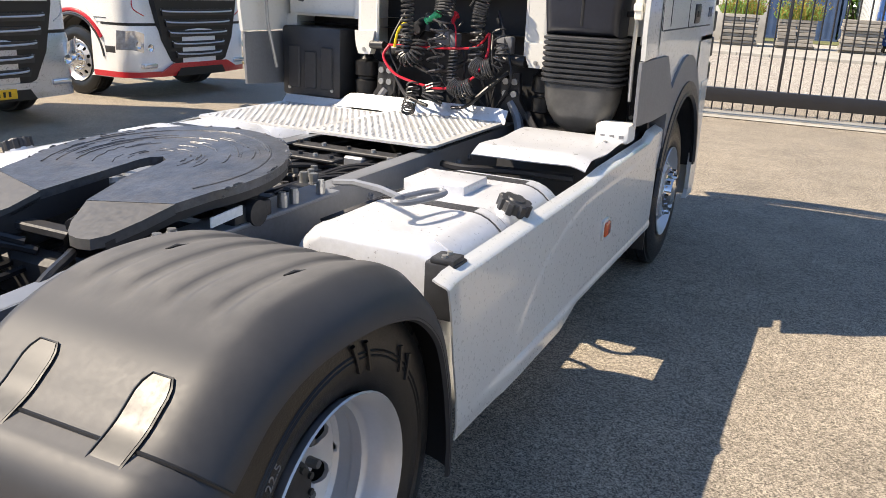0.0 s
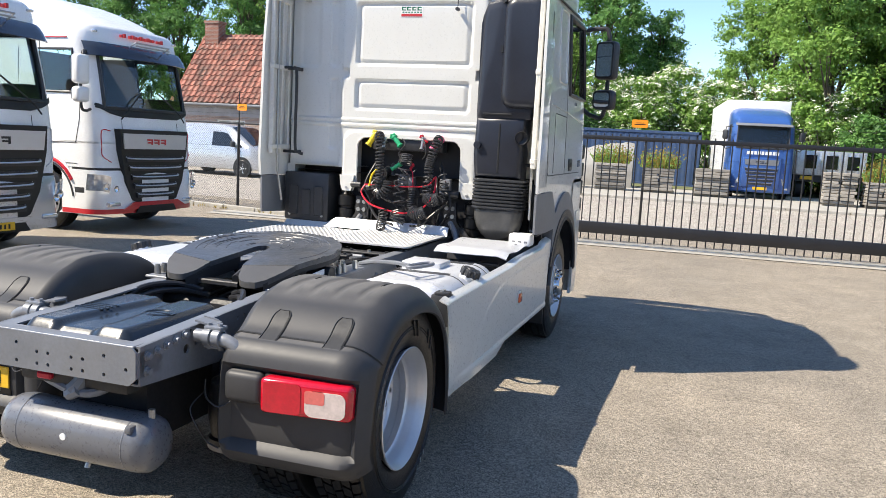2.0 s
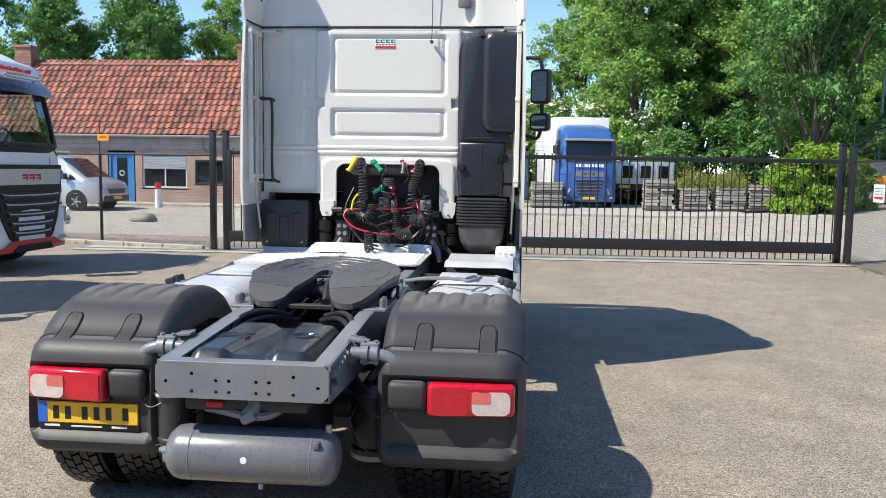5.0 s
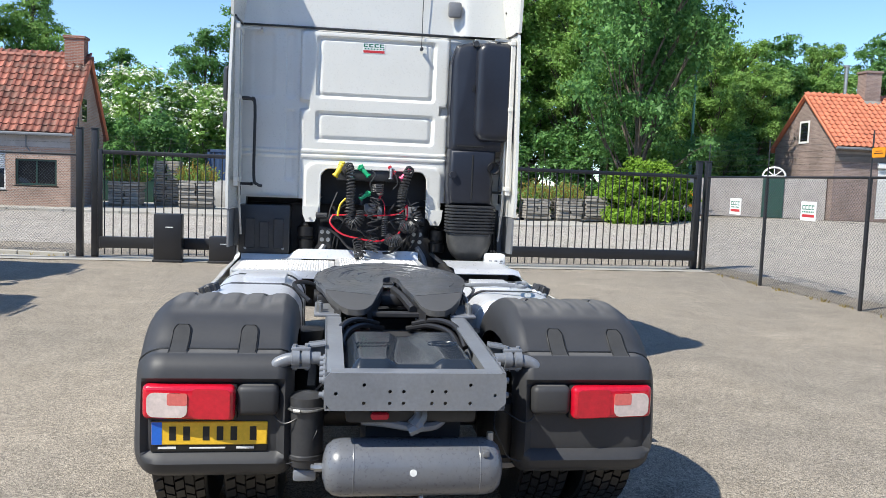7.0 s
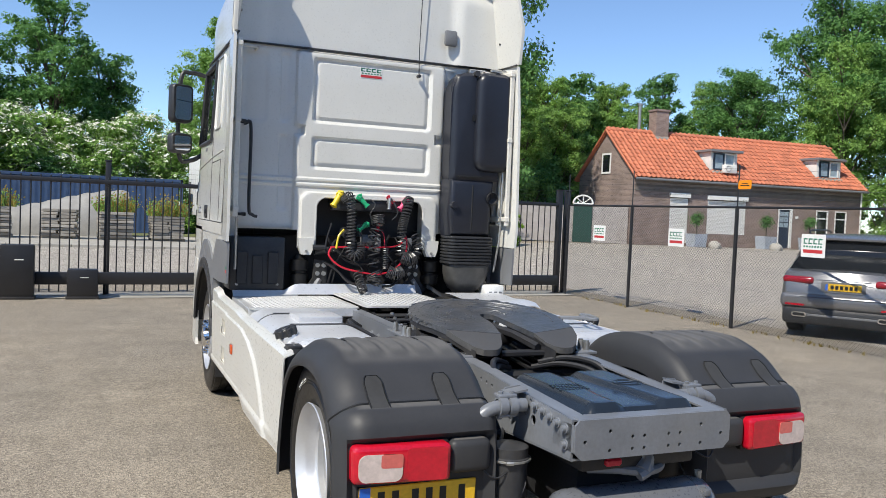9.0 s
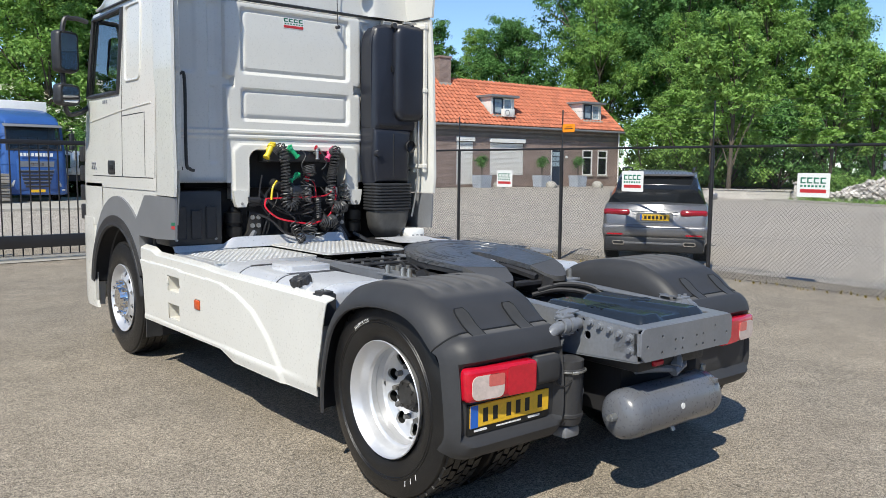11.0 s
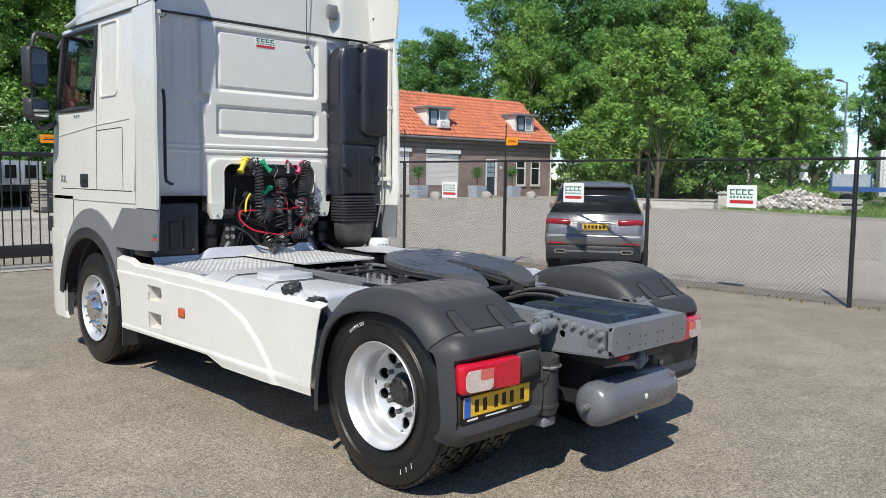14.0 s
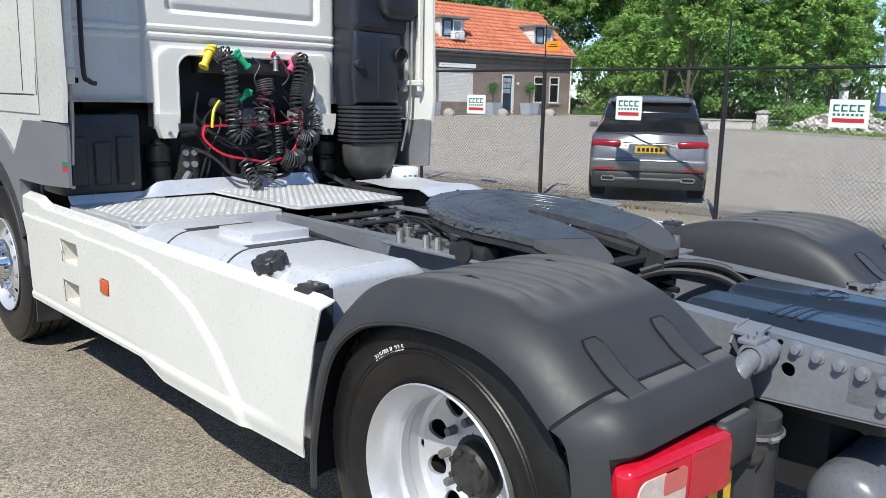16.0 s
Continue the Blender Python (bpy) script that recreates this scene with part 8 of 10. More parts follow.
for x in (4.88, 12.07):
    dm = new("dormer")
    dm.parent = H2
    y0 = 0.45
    zb = HE + 0.05 + y0 * sl2
    w, h = 1.7, 1.02
    bm = nb()
    for xx in (x, x + w - 0.12):
        prism(bm, [(y0, zb - 0.05), (y0 + h / sl2 + 0.1, zb + h), (y0, zb + h)], "yz", xx, xx + 0.12)
    box(bm, x + 0.122, x + w - 0.122, y0 + 0.002, y0 + 0.10, zb - 0.12, zb + 0.12)
    part("cheek", bm, WHITEWOOD, dm, "white boarded dormer")
    bm = nb()
    box(bm, x - 0.18, x + w + 0.18, y0 - 0.28, y0 + h / sl2 + 0.2, zb + h, zb + h + 0.13, 0.015, 1)
    part("flat_roof", bm, GREYPAINT, dm, "dark flat dormer roof")
    bm = nb()
    box(bm, x + 0.12, x + w - 0.12, y0 + 0.02, y0 + 0.06, zb + 0.1, zb + h)
    part("dormer_front", bm, WHITEWOOD, dm)
    opening_window(dm, x + 0.17, zb + 0.10, 0.66, h - 0.14, y0 - 0.02, glass=CURTAINED, trim=NAVYWOOD, bars_n=0, sill=False)
    opening_window(dm, x + 0.86, zb + 0.10, 0.66, h - 0.14, y0 - 0.02, glass=CURTAINED, trim=WHITEWOOD, bars_n=0, sill=False)
    bm = nb()
    box(bm, x + 0.02, x + w - 0.02, y0 - 0.22, y0 - 0.07, zb - 0.10, zb + 0.03, 0.02, 1)
    part("lead_apron", bm, CONCRETE, dm, "pale lead apron under the dormer")
bm = nb()
box(bm, 5.45, 6.25, 0.0, 0.26, 3.92, 4.36, 0.03)
ac = part("air_conditioner", bm, WHITEWOOD, H2, "white outdoor unit on the roof edge")
bm = nb()
sweep(bm, [(5.7 + 0.15 * math.cos(a * 0.3142), -0.01, 4.14 + 0.15 * math.sin(a * 0.3142)) for a in range(20)], 0.012, 4, closed=True)
part("fan_guard", bm, GREYPAINT, ac)
for x, z, w, h in ((2.15, 0.15, 1.15, 2.35), (4.48, 0.68, 2.5, 1.8)):
    sh = new("shutter")
    sh.parent = H2
    bm = nb()
    n = int(h / 0.07)
    for k in range(n):
        box(bm, x + 0.02, x + w - 0.02, 0.02, 0.05, z + k * 0.07, z + k * 0.07 + 0.062, 0.008, 1)
    part("slats", bm, WHITEWOOD, sh, "closed white roller shutter")["kind"] = "stuff"
    bm = nb()
    box(bm, x - 0.05, x + w + 0.05, -0.12, 0.06, z + h - 0.02, z + h + 0.22, 0.02, 1)
    part("shutter_box", bm, WHITEWOOD, sh)
bm = nb()
box(bm, 9.22, 9.98, 0.06, 0.12, 0.05, 2.13)
dr = part("front_door", bm, NAVYWOOD, H2, "navy panelled door with a glazed top")
bm = nb()
prism(bm, rect(9.14, 0.05, 0.98, 2.19), "xz", -0.01, 0.14, holes=[rect(9.23, 0.06, 0.74, 2.08)])
part("door_surround", bm, WHITEWOOD, dr)
bm = nb()
for i in range(2):
    for j in range(3):
        box(bm, 9.3 + i * 0.31, 9.57 + i * 0.31, 0.045, 0.06, 1.18 + j * 0.3, 1.43 + j * 0.3)
part("door_panes", bm, CURTAINED, dr)
for x in (11.76, 13.1):
    opening_window(H2, x, 0.66, 0.86, 1.54, 0.02, bars_n=0, transom=True)
for k in range(6):
    bm = nb()
    box(bm, 0.02, L2 - 0.02, -0.03 - 0.002 * (k % 2), -0.004, 2.73 + k * 0.118, 2.84 + k * 0.118, 0.006, 1)
    part("board", bm, CLADDING, H2, "dark weathered cladding board")
bm = nb()
box(bm, 10.32, 10.52, -0.02, 0.0, 1.68, 1.82)
part("wall_plaque", bm, WHITEWOOD, H2)
bm = nb()
cyl(bm, (14.88, -0.1, 0), (14.88, -0.1, 3.4), 0.045, seg=8)
part("rain_pipe", bm, WHITEWOOD, H2)
bm = nb()
box(bm, -0.012, 0.002, 2.4, 3.2, 3.7, 4.7)
part("gable_window", bm, DARKGLASS, H2)
bm = nb()
prism(bm, [(2.35, 3.65), (3.25, 3.65), (3.25, 4.75), (2.35, 4.75)], "yz", -0.03, 0.0, holes=[[(2.45, 3.75), (3.15, 3.75), (3.15, 4.65), (2.45, 4.65)]])
part("gable_window_frame", bm, WHITEWOOD, H2)

# planters along its front
def planter(x, y):
    p = thing("planter", "square zinc-grey planter with a clipped round bush", "planter", "planters before the house")
    p.matrix_world = H2.matrix_world @ pose(x, y, 0.0)
    bm = nb()
    g = surf(bm, lambda i, z: (*[c * (0.34 + 0.08 * z) for c in ((-1, -1), (1, -1), (1, 1), (-1, 1))[i]], z), [0, 1, 2, 3], [0.0, 0.66], wrap=True)
    bm.faces.new([r[1] for r in g])
    part("tub", bm, ZINC, p)
    bm = nb()
    cyl(bm, (0, 0, 0.6), (0, 0, 1.3), 0.035, seg=8)
    part("stem", bm, BARK, p)
    return p


PLANTERS = [planter(x, -0.9) for x in (3.2, 7.6, 10.5)]
for x in (3.4, 7.2, 10.9):
    st = thing("boulder", "pale rounded road stone by the kerb", "stone", "stones along the kerb")
    st.matrix_world = H2.matrix_world @ pose(x, -2.1, 0.0)
    bm = nb()
    bmesh.ops.create_icosphere(bm, subdivisions=2, radius=0.35)
    for v in bm.verts:
        v.co.z = max(-0.02, v.co.z * 0.8 + 0.1)
        v.co += Vector((noise.noise(v.co * 3), noise.noise(v.co * 3 + Vector((5, 0, 0))), 0)) * 0.08
    part("stone", bm, CONCRETE, st)

# garden wall with the green door
GW = thing("garden_wall", "grey garden wall with a green arched door", "wall", kind="structure", at=H2.matrix_world @ pose(-0.02, 0.35, 0, 0, 0, 161.0))
bm = nb()
prism(bm, [(0.05, 0), (6.4, 0), (6.4, 1.75), (4.0, 1.8), (0.05, 2.0)], "xz", -0.22, 0.0)
part("brick_wall", bm, RENDER, GW)
bm = nb()
box(bm, 1.9, 2.85, 0.0, 0.06, 0.0, 1.9, 0.01, 1)
gd = part("garden_door", bm, DARKGREEN, GW, "dark green wooden door")
bm = nb()
arc = [(2.375 + 0.5 * math.cos(radians(a)), 0.03, 1.95 + 0.42 * math.sin(radians(a))) for a in range(0, 181, 15)]
sweep(bm, arc, 0.045, 6)
for a in (45, 90, 135):
    sweep(bm, [(2.375, 0.03, 1.97), (2.375 + 0.48 * math.cos(radians(a)), 0.03, 1.95 + 0.4 * math.sin(radians(a)))], 0.025, 5)
sweep(bm, [(1.87, 0.03, 1.95), (2.88, 0.03, 1.95)], 0.035, 6)
part("fanlight", bm, WHITEWOOD, gd, "white arched fanlight")
bm = nb()
box(bm, 5.75, 6.15, 0.02, 0.24, 0.35, 1.15, 0.04)
part("letter_box", bm, ORANGE_SIGN, GW, "orange post box")

# ---- parked tractor units ----
def nose_panel(parent, name, mat, i0, i1, zs, out, label="", thick=0.0, lift=None):
    """A panel that follows the rounded nose between two outline points, a little proud of it."""
    bm = nb()

    def fn(i, z):
        x, y = cab_outline(z, -out)[i]
        return (x, y, z)
    surf(bm, fn, list(range(i0, i1 + 1)), zs, thick=thick)
    if lift:
        for v in bm.verts:
            if v.co.z < 2.1:
                v.co.z += lift[0] * sstep(lift[1], lift[2], abs(v.co.x))
    return part(name, bm, mat, parent, label)


def square_roof(t, paint, trim):
    """Tall square roof: upright brow over the windscreen and a smooth cap that rises to the rear."""
    npt = len(cab_outline(2.0))
    rows = [(3.06, 0.0), (3.2, 0.004), (3.32, 0.014), (3.41, 0.04), (3.46, 0.075), (3.49, 0.13), (3.5, 0.24)]
    bm = nb()
    g = surf(bm, lambda i, k: (*cab_outline(3.06 + 0.30 * (rows[k][0] - 3.06), rows[k][1])[i], rows[k][0]), list(range(npt)), list(range(len(rows))))
    bm.faces.new([g[i][-1] for i in range(npt)] if len(g) == npt else g[-1])
    part("roof_brow", bm, paint, t, "upright white roof brow")
    secs = [(2.78, 4.0, 1.10), (3.0, 4.0, 1.10), (3.3, 3.95, 1.08), (3.6, 3.86, 1.05), (3.9, 3.75, 1.0), (4.15, 3.65, 0.95), (4.35, 3.56, 0.88), (4.47, 3.49, 0.8)]
    bm = nb()

    def fn(i, u):
        y, zt, hw = secs[i]
        a = math.pi * u
        c, s_ = math.cos(a), math.sin(a)
        return (-hw * math.copysign(abs(c) ** 0.45, c), y + 0.10 * (s_ ** 2), 3.46 + (zt - 3.46) * s_ ** 0.5)
    surf(bm, fn, list(range(len(secs))), frange(0, 1, 24))
    part("roof_cap", bm, paint, t, "smooth roof cap rising to the rear")
    # smoked visor from corner to corner
    o = cab_outline(3.05)[9:-9]
    bm = nb()
    surf(bm, lambda i, w: (o[i][0] * (1.02 + 0.05 * w), o[i][1] + 0.02 + 0.24 * w * (0.55 + 0.45 * (1 - abs(o[i][0]) / 1.2)), 3.17 - 0.09 * w - 0.14 * w * w), list(range(len(o))), [0, 0.3, 0.65, 1.0], thick=0.018)
    part("sun_visor", bm, VISOR, t, "smoked dark blue sun visor")
    bm = nb()
    for k in range(17):
        x = -0.50 + k * 0.0625
        if k in (3, 14):
            continue
        xx = -x
        yo = 4.86 - 0.10 * (x / 0.9) ** 2
        box(bm, x, x + 0.042, yo - 0.03, yo + 0.012, 3.30, 3.345 + 0.018 * (k % 3 == 0))
    part("print_bars", bm, PRINTRED, t)
    bm = nb()
    sweep(bm, [(-0.42, 4.9, 3.14), (-0.42, 5.04, 3.22), (0.42, 5.04, 3.22), (0.42, 4.9, 3.14)], 0.014, 6)
    sweep(bm, [(-0.42, 5.045, 3.17), (0.42, 5.045, 3.17)], 0.012, 6)
    part("visor_rack", bm, STEEL, t, "small tubular rack on the visor")
    for s in (-1, 1):
        bm = nb()
        box(bm, s * 0.98 - 0.05, s * 0.98 + 0.05, 4.66, 4.705, 3.33, 3.37, 0.012)
        part("marker_lamp", bm, LAMPCLEAR, t)


def tapered_grille(t, trim):
    bm = nb()
    prism(bm, [(-0.86, 1.76), (0.86, 1.76), (0.84, 1.40), (0.72, 0.86), (0.56, 0.55), (0.44, 0.50), (-0.44, 0.50), (-0.56, 0.55), (-0.72, 0.86), (-0.84, 1.40)], "xz", 4.98, 5.115)
    part("grille", bm, INK, t, "black tapered grille")
    bm = nb()
    prism(bm, [(-0.78, 1.43), (0.78, 1.43), (0.81, 1.69), (-0.81, 1.69)], "xz", 5.115, 5.135)
    bp = part("badge_panel", bm, RIM, t, "brushed silver badge panel")
    bm = nb()
    for x in (-0.17, 0.0, 0.17):
        box(bm, x - 0.07, x - 0.035, 5.135, 5.141, 1.505, 1.605)
        box(bm, x - 0.035, x + 0.07, 5.135, 5.141, 1.575, 1.605)
        box(bm, x - 0.035, x + 0.06, 5.135, 5.141, 1.53, 1.555)
    part("badge_shape", bm, PRINTRED if trim is REDPAINT else CHASSIS_DK, bp)
    for k in range(5):
        z = 1.27 - k * 0.155
        w = 0.72 - 0.062 * k
        bm = nb()
        sweep(bm, spline([(-w, 5.10, z + 0.035), (-w + 0.06, 5.15, z), (0, 5.16, z - 0.012), (w - 0.06, 5.15, z), (w, 5.10, z + 0.035)], 4), 0.013, 6)
        part("grille_slat", bm, RIM, t, "thin silver slat edge")
        bm = nb()
        prism(bm, [(-w - 0.02, z + 0.03), (w + 0.02, z + 0.03), (w, z - 0.06), (-w, z - 0.06)], "xz", 5.10, 5.142)
        part("grille_bar", bm, BLACKPL, t)


def parked_tractor(m, lab, trim, lower, plate=False):
    t = thing("parked_truck", lab, "truck", "parked trucks", at=m)
    cab_shell(t, COOLWHITE, close_back=True)
    square_roof(t, COOLWHITE, trim)
    n = len(cab_outline(2.0))
    nose_panel(t, "lower_nose", COOLWHITE, 5, n - 6, [1.1, 1.3, 1.53], 0.0, "white panel under the windscreen")
    nose_panel(t, "windscreen_band", INK, 10, n - 11, [1.96, 2.04, 2.13], 0.004, "black lower edge of the windscreen",
               lift=(0.14, 0.75, 1.2))
    tapered_grille(t, trim)
    # bumper
    bm = nb()
    o = cab_outline(1.0)[5:-5]
    surf(bm, lambda i, z: (o[i][0] * 1.006, o[i][1] + 0.03 - (0.06 if z < 0.36 else 0) - (0.03 if z > 1.0 else 0), z), list(range(len(o))), [0.32, 0.38, 0.62, 0.98, 1.06])
    part("bumper", bm, lower, t)
    bm = nb()
    surf(bm, lambda i, z: (o[i][0] * 1.012, o[i][1] + 0.042, z), list(range(len(o))), [0.33, 0.41])
    part("bumper_trim", bm, trim, t, "coloured bumper edge stripe")
    bm = nb()
    prism(bm, [(-0.80, 0.40), (0.80, 0.40), (0.56, 0.52), (-0.56, 0.52)], "xz", 5.12, 5.152)
    part("bumper_trim", bm, trim, t)
    bm = nb()
    prism(bm, [(-0.52, 0.33), (0.52, 0.33), (0.44, 0.45), (-0.44, 0.45)], "xz", 5.13, 5.157)
    part("bumper_intake", bm, INK, t)
    if plate:
        bm = nb()
        box(bm, -0.26, 0.26, 5.157, 5.172, 0.36, 0.47, 0.004, 1)
        pl = part("number_plate", bm, YELLOW, t, "yellow number plate with dark bars")
        bars("plate_bar", [(-0.18 + k * 0.066, -0.15 + k * 0.066, 0.385, 0.445) for k in range(6)], 5.1735, pl, INK)
    nose_panel(t, "bumper_gap", INK, 6, n - 7, [1.065, 1.10], 0.004)
    for s in (-1, 1):
        i0, i1 = (8, 13) if s < 0 else (n - 14, n - 9)
        hl = nose_panel(t, "headlamp", LAMPCLEAR, i0, i1, [0.63, 0.76, 0.90], 0.095, "clear headlamp",
                        lift=(0.10, 0.8, 1.22))
        bm = nb()
        for k, (x, y, z) in enumerate(((0.98, 5.11, 0.76), (1.12, 5.03, 0.80))):
            lathe(bm, [(0.0, 0.0), (0.02, 0.05), (0.035, 0.056)], (s * x, y, z), "y", 16)
        part("reflector", bm, CHROME, hl)
        bm = nb()
        box(bm, 0.80, 1.06, 4.98, 5.08, 0.46, 0.53, 0.02)
        part("fog_lamp", mirror_x(bm, s), LAMPCLEAR, t)
        bm = nb()
        sweep(bm, [(s * 0.80, 5.08, 1.92), (s * 0.66, 5.09, 2.06), (s * 0.22, 4.99, 2.40)], 0.013, 5)
        part("wiper", bm, INK, t)
        cab_lower(t, lower, lower, s, rear=2.75, stripe=trim)
        front_wheel(t, s, FA, 1.05)
        bm = nb()
        box(bm, 0.95, 1.236, 4.42, 4.78, 0.36, 0.62, 0.02)
        part("entry_step", mirror_x(bm, s), lower, t)
        bm = nb()
        box(bm, 1.0, 1.243, 4.46, 4.72, 0.66, 0.78, 0.015)
        part("step_recess", mirror_x(bm, s), CHASSIS_DK, t)
        bm = nb()
        box(bm, 1.226, 1.245, 3.3, 3.46, 1.66, 1.76, 0.012)
        part("door_handle", mirror_x(bm, s), BLACKPL, t)
        for lp in ([(3.25, 3.05), (3.25, 1.5)], [(4.62, 3.0), (4.60, 1.9), (4.52, 1.5)], [(4.55, 1.50), (2.8, 1.50)], [(4.55, 1.16), (2.8, 1.16)]):
            bm = nb()
            sweep(bm, [(side_x(y, z, 0.0) + 0.002, y, z) for y, z in lp], 0.006, 5)
            part("panel_gap", mirror_x(bm, s), CHASSIS_DK, t)
        bm = nb()
        sweep(bm, [(1.192, 2.8, 3.22), (1.192, 4.3, 3.22)], 0.012, 6)
        part("roof_stripe", mirror_x(bm, s), trim, t)
        o1, o2 = cab_outline(1.7, -0.006), cab_outline(1.3, -0.006)
        ia = (lambda k: k) if s < 0 else (lambda k: n - 1 - k)
        bm = nb()
        sweep(bm, spline([(*o1[ia(13)], 1.72), (*o1[ia(11)], 1.72), (*o1[ia(11)], 1.45), (*o2[ia(11)], 1.30), (*o2[ia(13)], 1.20)], 4), 0.009, 6)
        part("front_stripe", bm, trim, t)
        bm = nb()
        sweep(bm, [(*cab_outline(z, -0.003)[ia(14)], z) for z in (1.12, 1.3, 1.6, 1.9)], 0.005, 5)
        part("panel_gap", bm, CHASSIS_DK, t)
    # mirrors on the near side; those of the far side are folded in
    for nm, z0, z1 in (("mirror", 2.45, 2.92), ("wide_mirror", 2.16, 2.41)):
        bm = nb()
        box(bm, 1.34, 1.60, 4.78, 4.96, z0, z1, 0.06, 3)
        h = part(nm, bm, COOLWHITE, t, "white mirror housing")
        bm = nb()
        prism(bm, rrect(1.47, (z0 + z1) / 2, 0.21, z1 - z0 - 0.06, 0.04), "xz", 4.776, 4.782)
        part("glass", bm, MIRROR, h, "mirror glass")
    bm = nb()
    sweep(bm, spline([(1.2, 4.80, 2.06), (1.36, 4.86, 2.03), (1.46, 4.87, 2.10), (1.47, 4.87, 2.5), (1.40, 4.86, 2.95), (1.18, 4.7, 2.98)], 5), 0.024, 8)
    part("mirror_arm", bm, BLACKPL, t)
    bm = nb()
    box(bm, -1.0, 1.0, 4.3, 4.85, 1.75, 2.06, 0.06)
    part("dashboard", bm, DARKIN, t)
    bm = nb()
    sweep(bm, [(-0.45 + 0.2 * math.cos(a * 0.3927), 4.25 + 0.08 * math.sin(a * 0.3927), 2.2 + 0.17 * math.sin(a * 0.3927)) for a in range(16)], 0.016, 6, closed=True)
    part("steering_wheel", bm, DARKIN, t)
    for k in range(3):
        bm = nb()
        box(bm, 0.98, 1.04, 4.80, 4.806, 2.33 + k * 0.11, 2.41 + k * 0.11)
        part("window_sticker", bm, PRINTWHITE, t)
    for s in (-1, 1):
        bm = nb()
        box(bm, s * 0.4 - 0.04, s * 0.4 + 0.04, -1.1, 3.9, 0.70, 0.97)
        part("chassis_rail", bm, CHASSIS_DK, t)
        rear_wheel(t, s, RA, 1.07)
    bm = nb()
    box(bm, -0.9, 0.9, 2.9, 3.0, 0.6, 1.5)
    part("engine_wall", bm, CHASSIS_DK, t)
    return t


parked_tractor(pose(-11.98, 8.42, 0.0, 0, 0, -92.5), "white tractor unit with red trim parked nose out", REDPAINT, COOLWHITE)
parked_tractor(pose(-11.45, 4.55, 0.0, 0, 0, -93), "white and silver tractor unit parked nose out", SILVERVAN, SILVERVAN, plate=True)


# ---- blue lorry with a white box ----
LORRY = thing("blue_lorry", "blue lorry with a white box body", "truck", at=pose(3.95, 36.2, 0.10, 0, 0, 184.5))
cab_shell(LORRY, BLUETRUCK, close_back=True)
for s in (-1, 1):
    cab_lower(LORRY, BLUETRUCK, BLUETRUCK, s, rear=2.75)
    mirrors(LORRY, s, BLACKPL, y=4.75, x=1.46, z=2.18)
    front_wheel(LORRY, s, FA, 1.05)
cab_front(LORRY, BLUETRUCK, grille=BLUETRUCK, slat=CHASSIS)
cab_roof(LORRY, BLUETRUCK, [(2.78, 3.8), (3.3, 3.75), (3.8, 3.6), (4.2, 3.5), (4.5, 3.4), (4.7, 3.25), (4.76, 3.1)])
bm = nb()
for k in range(9):
    x = -0.62 + k * 0.14
    box(bm, x, x + 0.1, 5.085, 5.10, 1.85, 1.98)
part("print_bars", bm, PRINTWHITE, LORRY)
bm = nb()
box(bm, -0.27, 0.27, 5.15, 5.16, 0.45, 0.56)
part("number_plate", bm, YELLOW, LORRY)
bm = nb()
box(bm, -1.3, 1.3, -5.5, 2.5, 1.05, 4.15, 0.04)
bx = part("box_body", bm, PRINTWHITE, LORRY, "plain white box body")
for k in range(14):
    bm = nb()
    box(bm, -1.312, -1.3, -5.2 + k * 0.56, -5.17 + k * 0.56, 1.2, 4.0)
    part("box_rib", mirror_x(bm, -1), SILVERVAN, bx)
bm = nb()
box(bm, -0.5, 0.5, -5.0, 3.0, 0.6, 1.0)
part("chassis", bm, CHASSIS_DK, LORRY)
for s in (-1, 1):
    rear_wheel(LORRY, s, -2.5, 1.07)

# ---- silver ribbed trailer beside it ----
TRL = thing("flat_trailer", "silver ribbed trailer body on a dark chassis", "trailer", at=pose(7.3, 36.2, 0.12, 0, 0, 8))
bm = nb()
box(bm, -1.25, 1.7, 0, 6, 1.05, 2.15, 0.03)
part("body", bm, SILVERVAN, TRL)
for k in range(12):
    bm = nb()
    box(bm, -1.2 + k * 0.25, -1.1 + k * 0.25, -0.03, 0.0, 1.1, 2.1, 0.01, 1)
    part("rib", bm, SILVERVAN, TRL)
for k in range(3):
    bm = nb()
    box(bm, -0.9 + k * 0.9, -0.4 + k * 0.9, -0.032, -0.02, 1.35, 1.95)
    part("dark_panel", bm, DARKGLASS, TRL)
bm = nb()
box(bm, -1.2, 1.6, 0.1, 6, 0.75, 1.05)
cyl(bm, (-1.1, 0.8, 0.45), (-0.7, 0.8, 0.45), 0.45)
cyl(bm, (1.1, 0.8, 0.45), (1.5, 0.8, 0.45), 0.45)
part("chassis", bm, CHASSIS_DK, TRL)
bm = nb()
box(bm, -1.05, -0.5, -0.06, -0.03, 0.85, 1.0)
part("plate", bm, YELLOW, TRL)


